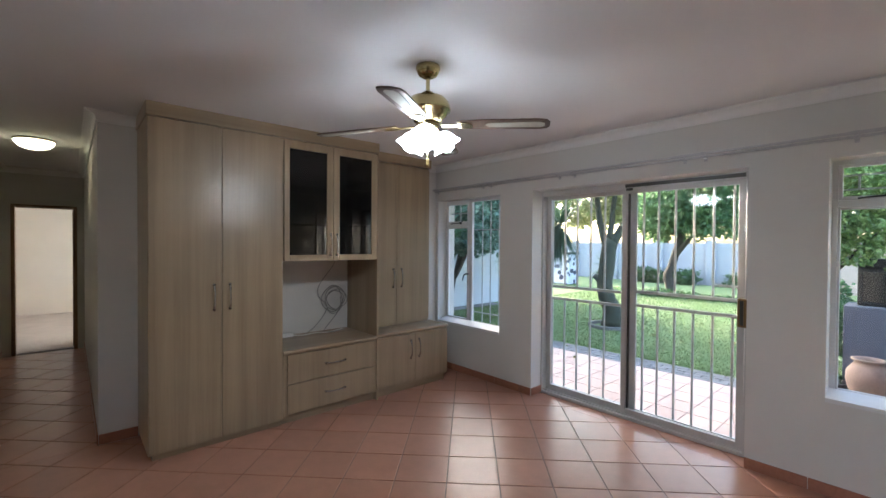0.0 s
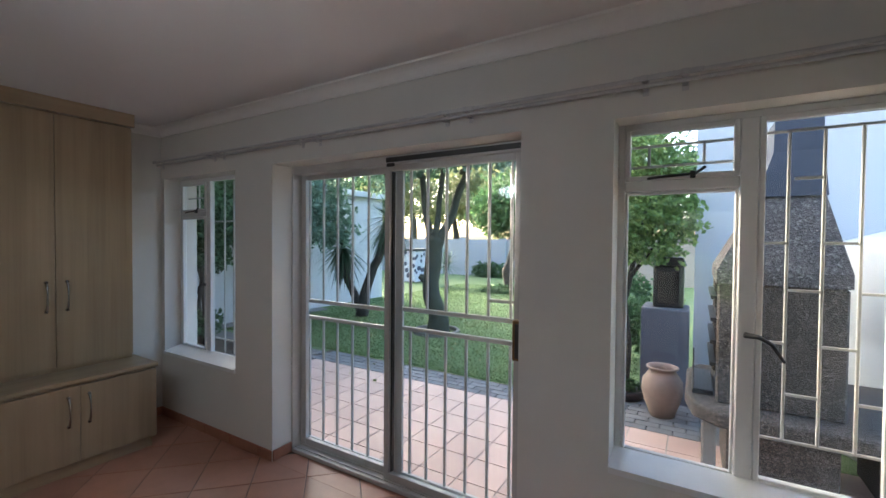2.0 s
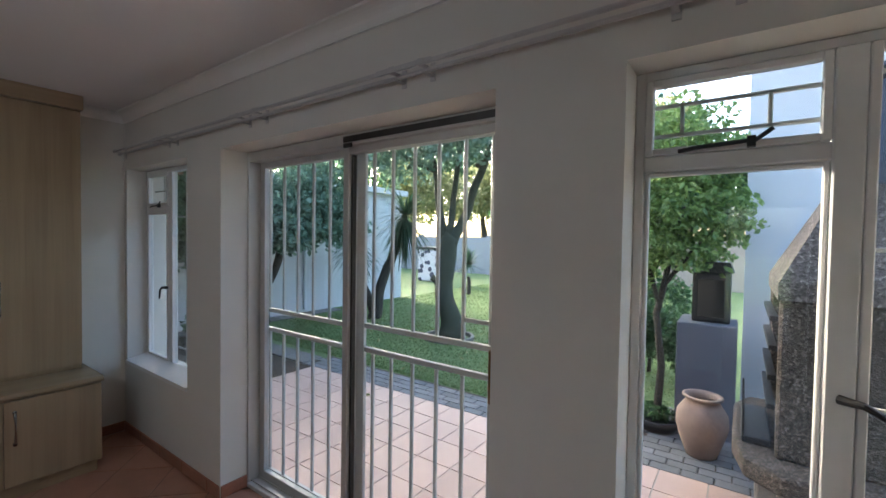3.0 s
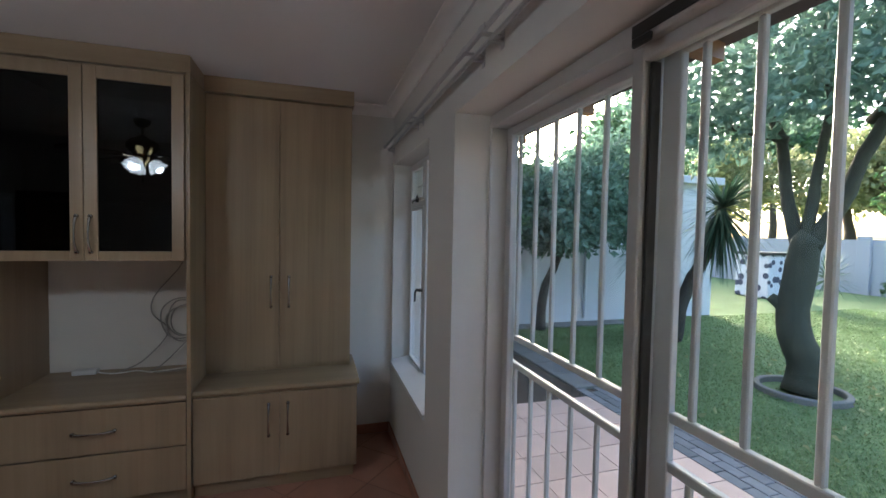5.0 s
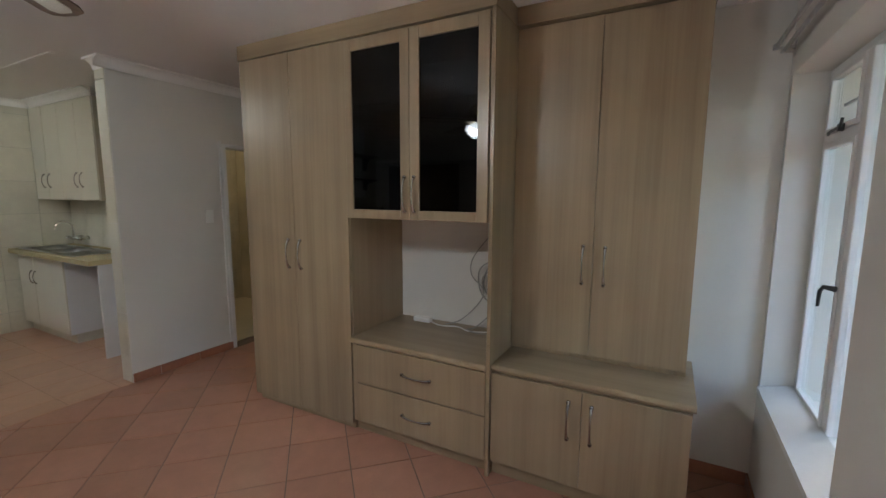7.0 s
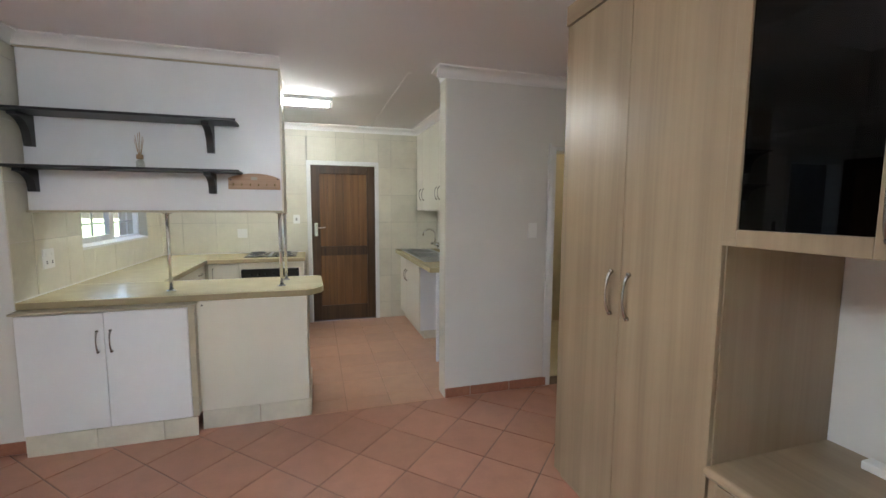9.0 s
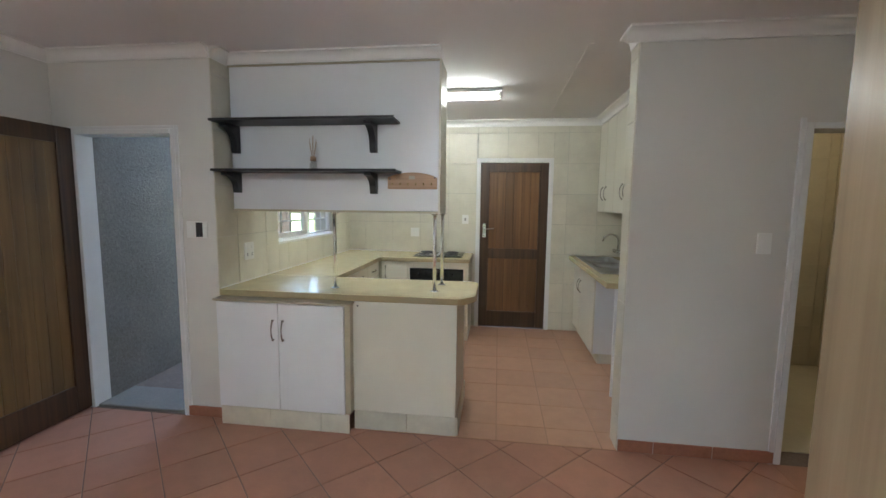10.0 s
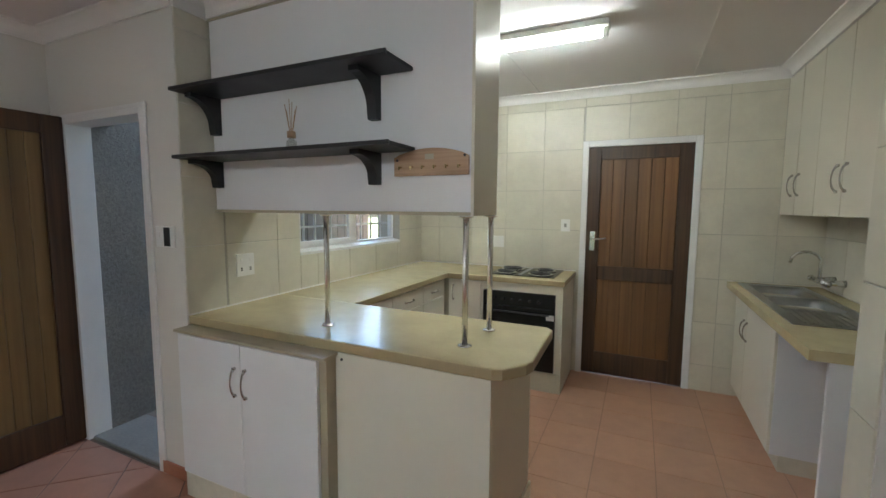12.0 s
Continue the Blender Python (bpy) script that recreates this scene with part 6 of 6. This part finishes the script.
def rosette(root, at, n, length, width, seed, low=-1.1, high=1.2, name="leaf"):
    rng = random.Random(seed)
    v, f = [], []
    for i in range(n):
        a, e = rng.uniform(0, 2 * math.pi), rng.uniform(low, high)
        L = length * rng.uniform(0.75, 1.1)
        d = Vector((math.cos(a) * math.cos(e), math.sin(a) * math.cos(e), math.sin(e)))
        s = Vector((-math.sin(a), math.cos(a), 0)) * width
        o = len(v)
        for k in range(4):
            t_ = k / 3
            p = Vector(at) + d * L * t_ + Vector((0, 0, -0.28 * L * t_ * t_))
            w_ = (1 - t_ ** 1.5) + 0.05
            v += [tuple(p - s * w_), tuple(p + s * w_)]
        for k in range(3):
            f.append((o + 2 * k, o + 2 * k + 1, o + 2 * k + 3, o + 2 * k + 2))
    me = bpy.data.meshes.new(name)
    me.from_pydata([tuple(Vector(p) - place_of(root)) for p in v], [], f)
    me.materials.append(M_PALM)
    ob = new(name, me)
    ob.parent = root
    return ob


t = thing("yucca", (-5.5, 4.95, -0.08), "tall leaning yucca with drooping sword-shaped leaves", "yucca")
limb(t, [(-5.52, 4.93, -0.1), (-5.45, 5.0, 0.6), (-5.25, 5.2, 1.3), (-5.12, 5.35, 1.95)], [0.14, 0.10, 0.085, 0.07], M_BARK, "trunk")
limb(t, [(-5.55, 4.95, 0.0), (-5.85, 4.85, 0.7), (-5.95, 4.8, 1.3)], [0.10, 0.075, 0.06], M_BARK)
rosette(t, (-5.1, 5.37, 2.05), 130, 0.85, 0.022, 5, -0.4, 1.2, "leaf_crown")
rosette(t, (-5.12, 5.35, 1.98), 170, 0.85, 0.02, 15, -1.55, -0.3, "leaf_skirt")
rosette(t, (-5.97, 4.79, 1.45), 110, 0.75, 0.02, 6, -0.3, 1.3, "leaf_crown")
rosette(t, (-5.96, 4.80, 1.40), 140, 0.75, 0.02, 16, -1.55, -0.2, "leaf_skirt")
t = thing("small_yucca", (-6.0, 9.3, -0.08), "small spiky yucca on the lawn", "yucca")
limb(t, [(-6.0, 9.3, -0.1), (-6.0, 9.3, 0.45)], [0.07, 0.05], M_BARK, "trunk")
rosette(t, (-6.0, 9.3, 0.8), 110, 0.75, 0.02, 7, -0.4, 1.5, "leaf_crown")

t = thing("round_tree", (-4.6, 11.0, -0.08), "small tree with dark trunk and dense fresh green crown", "tree")
limb(t, [(-4.6, 11.0, -0.1), (-4.7, 11.0, 0.6), (-4.5, 11.0, 1.2), (-4.3, 11.0, 1.9)], [0.15, 0.13, 0.115, 0.09], M_BARK, "trunk")
limb(t, [(-4.5, 11.0, 1.2), (-4.0, 10.9, 1.8), (-3.6, 10.8, 2.3)], [0.09, 0.06, 0.03], M_BARK)
raw_part("crown", *leaves([(-4.3, 11.0, 2.5, 1.2, 1.1, 0.8), (-5.2, 11.0, 2.6, 0.8, 0.8, 0.7), (-3.5, 10.8, 2.4, 0.9, 0.8, 0.7), (-4.2, 11.0, 3.3, 1.1, 1.0, 0.7), (-3.2, 11.0, 3.2, 0.8, 0.8, 0.6), (-5.0, 10.9, 1.95, 0.5, 0.5, 0.35)], 12000, 0.13, 9), M_LEAF_FRESH, t)

t = thing("young_tree", (0.0, 2.85, -0.06), "young tree with bright fresh leaves beside the window", "tree")
limb(t, [(0.0, 2.85, -0.06), (0.02, 2.86, 0.5), (-0.03, 2.88, 0.95), (0.05, 2.9, 1.35), (0.15, 2.95, 1.9)], [0.035, 0.03, 0.028, 0.025, 0.015], M_BARK, "trunk")
limb(t, [(0.0, 2.87, 1.0), (-0.12, 2.9, 1.4), (-0.2, 2.9, 1.9)], [0.022, 0.018, 0.01], M_BARK)
limb(t, [(0.02, 2.89, 1.2), (0.25, 2.95, 1.55), (0.45, 3.0, 1.8)], [0.02, 0.015, 0.008], M_BARK)
raw_part("crown", *leaves([(0.15, 2.95, 2.0, 0.45, 0.38, 0.35), (0.42, 3.0, 1.75, 0.28, 0.28, 0.2), (-0.15, 2.9, 1.9, 0.35, 0.3, 0.35), (0.1, 2.95, 2.5, 0.38, 0.35, 0.28), (0.3, 2.95, 2.25, 0.35, 0.3, 0.25), (-0.05, 2.9, 1.55, 0.3, 0.28, 0.2), (0.2, 2.95, 1.5, 0.32, 0.28, 0.18), (-0.22, 2.92, 1.3, 0.2, 0.2, 0.14)], 9500, 0.06, 10), M_LEAF_LIME, t)
pl = thing("plant_bowl", (0.0, 2.85, -0.068), "dark round planting bowl with low leaves", "plant bowl")
part("bowl", lathe(bmesh.new(), [(0.14, -0.067), (0.19, 0.0), (0.2, 0.05), (0.18, 0.05), (0.16, 0.02), (0.0, 0.015)], (0.0, 2.85, 0), 24), M_DARKPLASTIC, pl, smooth=True)
raw_part("plant", *leaves([(0.0, 2.85, 0.08, 0.15, 0.15, 0.06)], 260, 0.06, 11), M_LEAF_DARK, pl)
for x, y, s, sd in ((-0.35, 4.6, 0.45, 21), (0.1, 4.2, 0.4, 22), (-0.5, 6.3, 0.6, 23)):
    t = thing("low_shrub", (x, y, -0.07), "low green shrub on the lawn", "shrub", "low shrubs")
    limb(t, [(x, y, -0.08), (x + 0.03, y, s * 0.9)], [0.03, 0.012], M_BARK, "trunk", 6)
    raw_part("crown", *leaves([(x, y, s, s * 0.7, s * 0.7, s * 0.75)], 1500, 0.09, sd), M_LEAF_DARK, t)
for x, sd in ((-7.6, 31), (-6.9, 32), (-3.6, 33), (-5.6, 34)):
    t = thing("border_plant", (x, 15.2, -0.07), "low dark plant at the foot of the boundary wall", "shrub", "border plants")
    raw_part("foliage", *leaves([(x, 15.2, 0.2, 0.55, 0.3, 0.35)], 700, 0.13, sd), M_LEAF_DARK, t)

gc = thing("ground_cover", (-4.3, 10.6, -0.07), "low dark ground cover under the small tree", "ground cover")
raw_part("foliage", *leaves([(-4.6, 10.8, -0.02, 0.8, 0.5, 0.14), (-3.8, 10.4, -0.02, 0.8, 0.45, 0.13), (-4.9, 10.3, -0.03, 0.5, 0.35, 0.10), (-3.0, 10.6, -0.03, 0.6, 0.4, 0.11)], 2600, 0.09, 92), M_LEAF_DARK, gc)

k = 40
# gold crowns have the sunlight tinted into their leaf colour
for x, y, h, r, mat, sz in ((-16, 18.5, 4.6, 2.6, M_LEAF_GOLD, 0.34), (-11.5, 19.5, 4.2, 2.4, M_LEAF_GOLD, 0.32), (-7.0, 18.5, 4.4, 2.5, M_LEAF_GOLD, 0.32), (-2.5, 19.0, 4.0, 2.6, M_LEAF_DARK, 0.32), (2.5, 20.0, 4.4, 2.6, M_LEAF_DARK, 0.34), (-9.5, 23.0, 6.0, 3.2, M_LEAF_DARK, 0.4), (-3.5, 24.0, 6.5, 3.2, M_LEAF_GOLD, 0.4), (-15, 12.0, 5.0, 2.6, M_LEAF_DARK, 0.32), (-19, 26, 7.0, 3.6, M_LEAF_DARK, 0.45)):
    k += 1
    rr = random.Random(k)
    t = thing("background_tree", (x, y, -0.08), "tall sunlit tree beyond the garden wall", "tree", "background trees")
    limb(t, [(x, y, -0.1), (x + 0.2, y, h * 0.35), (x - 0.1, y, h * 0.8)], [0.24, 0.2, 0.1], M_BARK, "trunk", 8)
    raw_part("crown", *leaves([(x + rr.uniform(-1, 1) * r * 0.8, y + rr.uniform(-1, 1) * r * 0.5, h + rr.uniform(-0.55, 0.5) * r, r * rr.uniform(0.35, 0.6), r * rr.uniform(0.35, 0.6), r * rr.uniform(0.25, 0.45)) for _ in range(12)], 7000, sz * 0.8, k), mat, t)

rng = np.random.default_rng(77)
n = 80000
gx, gy = rng.uniform(-7.0, 0.4, n), 2.6 + 9.5 * rng.random(n) ** 1.6
keep = ~((gx > -0.15) & (gy < 3.5)) & (np.hypot(gx + 3.34, gy - 4.45) > 0.42) & ~((gx > 0.1) & (gy < 3.7))
gx, gy = gx[keep], gy[keep]
n = len(gx)
hh = rng.uniform(0.012, 0.032, n)
ang, lean = rng.uniform(0, 6.283, n), rng.normal(0, 0.018, (n, 2))
w_ = 0.004 + 0.0011 * gy
A = np.stack([gx - w_ * np.cos(ang), gy - w_ * np.sin(ang), np.full(n, -0.077)], 1)
B = np.stack([gx + w_ * np.cos(ang), gy + w_ * np.sin(ang), np.full(n, -0.077)], 1)
C = np.stack([gx + lean[:, 0], gy + lean[:, 1], -0.075 + hh], 1)
me = bpy.data.meshes.new("grass")
me.from_pydata(np.stack([A, B, C], 1).reshape(-1, 3).tolist(), [], np.arange(3 * n).reshape(-1, 3).tolist())
me.materials.append(M_GRASS)
tagged(new("grass", me), "short green lawn grass", "grass", kind="stuff")
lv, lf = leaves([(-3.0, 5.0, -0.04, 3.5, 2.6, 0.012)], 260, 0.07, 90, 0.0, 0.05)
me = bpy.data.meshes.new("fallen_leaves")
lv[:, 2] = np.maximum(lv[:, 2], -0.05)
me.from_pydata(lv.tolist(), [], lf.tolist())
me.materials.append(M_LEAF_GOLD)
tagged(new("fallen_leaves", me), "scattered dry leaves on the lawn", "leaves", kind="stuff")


# ---- tiles, bricks ----
def piece(name, me, parent, m):
    ob = new(name, me)
    ob.parent = parent
    ob.matrix_local = Matrix.Translation(-place_of(parent)) @ m
    return ob


floor = bpy.data.objects["floor"]
S = 0.484 / 2
g = 0.0045
diamond = [(S - g, 0), (0, S - g), (-S + g, 0), (0, -S + g)]
whole = plate_mesh("tile", diamond, 0.008, 0.002, M_TILE)
for i in range(-26, 14):
    for j in range(-3, 18):
        if (i + j) % 2 == 0:
            continue
        cx, cy = -1.58 + i * S, -3.88 + j * S
        for x0, y0, x1, y1 in ((-3.44, -4.213, 1.31, 0.0), (-7.35, -4.213, -3.441, -3.38), (-1.935, 0.001, -0.12, 0.163), (-3.44, -4.40, -2.56, -4.214)):
            poly = clip([(cx + p[0], cy + p[1]) for p in diamond], x0, y0, x1, y1)
            if len(poly) < 3 or area(poly) < 0.0008:
                continue
            if x0 < -3.43 and x1 < -2.5 and y1 < -4.2:
                continue
            if len(poly) == 4 and abs(area(poly) - area(diamond)) < 1e-6:
                piece("tile", whole, floor, Matrix.Translation((cx, cy, -0.008)))
            else:
                c = (sum(p[0] for p in poly) / len(poly), sum(p[1] for p in poly) / len(poly))
                piece("tile", plate_mesh("tile", [(p[0] - c[0], p[1] - c[1]) for p in poly], 0.008, 0.002, M_TILE), floor, Matrix.Translation((c[0], c[1], -0.008)))
K = 0.3335
sq = [(-K / 2 + 0.002, -K / 2 + 0.002), (K / 2 - 0.002, -K / 2 + 0.002), (K / 2 - 0.002, K / 2 - 0.002), (-K / 2 + 0.002, K / 2 - 0.002)]
whole = plate_mesh("tile", sq, 0.008, 0.0015, M_TILE_K)
for i in range(-6, 8):
    for j in range(0, 9):
        cx, cy = -1.795 - K / 2 + i * K, -6.094 - K / 2 - 2 * K + j * K
        poly = clip([(cx + p[0], cy + p[1]) for p in sq], -3.22, -6.80, 0.12, -4.222)
        if len(poly) >= 3 and area(poly) > 0.0008:
            if abs(area(poly) - area(sq)) < 1e-6:
                piece("tile", whole, floor, Matrix.Translation((cx, cy, -0.008)))
            else:
                c = (sum(p[0] for p in poly) / len(poly), sum(p[1] for p in poly) / len(poly))
                piece("tile", plate_mesh("tile", [(p[0] - c[0], p[1] - c[1]) for p in poly], 0.008, 0.002, M_TILE_K), floor, Matrix.Translation((c[0], c[1], -0.008)))


def minus(r, holes):
    out = [r]
    for h in holes:
        nxt = []
        for a in out:
            if h[2] <= a[0] or h[0] >= a[2] or h[3] <= a[1] or h[1] >= a[3]:
                nxt.append(a)
                continue
            if h[0] > a[0]:
                nxt.append((a[0], a[1], h[0], a[3]))
            if h[2] < a[2]:
                nxt.append((h[2], a[1], a[2], a[3]))
            m0, m1 = max(a[0], h[0]), min(a[2], h[2])
            if h[1] > a[1]:
                nxt.append((m0, a[1], m1, h[1]))
            if h[3] < a[3]:
                nxt.append((m0, h[3], m1, a[3]))
        out = nxt
    return out


def wall_tiles(parent, basis, u0, u1, v0, v1, uline, pu, vline, pv, holes=(), mat=None, h=0.006):
    """Tiles in the plane of basis, a matrix that takes (u, v, out) to the world."""
    shared = {}
    for i in range(math.floor((u0 - uline) / pu), math.ceil((u1 - uline) / pu)):
        for j in range(math.floor((v0 - vline) / pv), math.ceil((v1 - vline) / pv)):
            a = (max(u0, uline + i * pu), max(v0, vline + j * pv), min(u1, uline + (i + 1) * pu), min(v1, vline + (j + 1) * pv))
            if a[2] - a[0] < 0.012 or a[3] - a[1] < 0.012:
                continue
            for b in minus(a, holes):
                w_, h_ = b[2] - b[0] - 0.004, b[3] - b[1] - 0.004
                if w_ < 0.01 or h_ < 0.01:
                    continue
                key = (round(w_, 3), round(h_, 3))
                if key not in shared:
                    shared[key] = plate_mesh("tile", [(-w_ / 2, -h_ / 2), (w_ / 2, -h_ / 2), (w_ / 2, h_ / 2), (-w_ / 2, h_ / 2)], h, 0.0018, mat or M_KTILE)
                piece("tile", shared[key], parent, basis @ Matrix.Translation(((b[0] + b[2]) / 2, (b[1] + b[3]) / 2, 0)))


def plane(u, v, at):
    u, v = Vector(u), Vector(v)
    n_ = u.cross(v)
    return Matrix(((u.x, v.x, n_.x, at[0]), (u.y, v.y, n_.y, at[1]), (u.z, v.z, n_.z, at[2]), (0, 0, 0, 1)))


obs = bpy.data.objects
wall_tiles(obs["wall_kitchen_south"], plane((-1, 0, 0), (0, 0, 1), (0, -6.80, 0)), -0.12, 3.22, 0, 2.46, 1.16, 0.354, 2.02, 0.36, ((1.50, 0, 2.41, 2.085),))
wall_tiles(obs["wall_kitchen_east"], plane((0, 1, 0), (0, 0, -1), (0.12, 0, 0)), -6.80, -4.452, -2.46, -0.88, -4.46, 0.37, -1.285, 0.36, ((-6.352, -2.092, -5.028, -1.165),))
wall_tiles(obs["wall_entrance"], plane((0, 1, 0), (0, 0, -1), (0.12, 0, 0)), -4.45, -4.222, -2.46, -0.88, -4.46, 0.37, -1.285, 0.36)
wall_tiles(obs["wall_kitchen_west"], plane((0, 1, 0), (0, 0, 1), (-3.22, 0, 0)), -6.79, -4.372, 0.0, 2.46, -6.79, 0.36, 2.02, 0.36)
wall_tiles(obs["wall_south"], plane((0, 1, 0), (0, 0, 1), (-2.55, 0, 0)), -4.37, -4.226, 0.0, 2.46, -4.37, 0.36, 2.02, 0.36)
wall_tiles(obs["wall_bathroom"], plane((1, 0, 0), (0, 0, -1), (0, -6.0, 0)), -4.88, -3.35, -2.5, -0.01, -4.8, 0.25, -1.0, 0.2, mat=M_BATHTILE)

pt = obs["patio"]
K = 0.302
sq = [(-K / 2 + 0.004, -K / 2 + 0.004), (K / 2 - 0.004, -K / 2 + 0.004), (K / 2 - 0.004, K / 2 - 0.004), (-K / 2 + 0.004, K / 2 - 0.004)]
whole = plate_mesh("tile", sq, 0.008, 0.002, M_PATIO)
for i in range(21):
    for j in range(6):
        piece("tile", whole, pt, Matrix.Translation((-3.79 + K * (i + 0.5), 0.277 + K * (j + 0.5), -0.058)))
brick = plate_mesh("brick", [(-0.097, -0.047), (0.097, -0.047), (0.097, 0.047), (-0.097, 0.047)], 0.02, 0.006, M_PAVER)
rnd = random.Random(5)
for nm, x0, x1, y0, rows in (("paving", -3.99, -0.16, 2.09, 4), ("paving_corner", -0.14, 0.98, 2.09, 13)):
    par = obs[nm]
    for j in range(rows):
        x = x0 + 0.1 + (0.1 if j % 2 else 0)
        while x < x1 - 0.09:
            y = y0 + 0.05 + j * 0.102
            piece("brick", brick, par, Matrix.Translation((x, y, -0.072 + rnd.uniform(0, 0.004))) @ Matrix.Rotation(rnd.uniform(-0.015, 0.015), 4, "Z"))
            x += 0.202
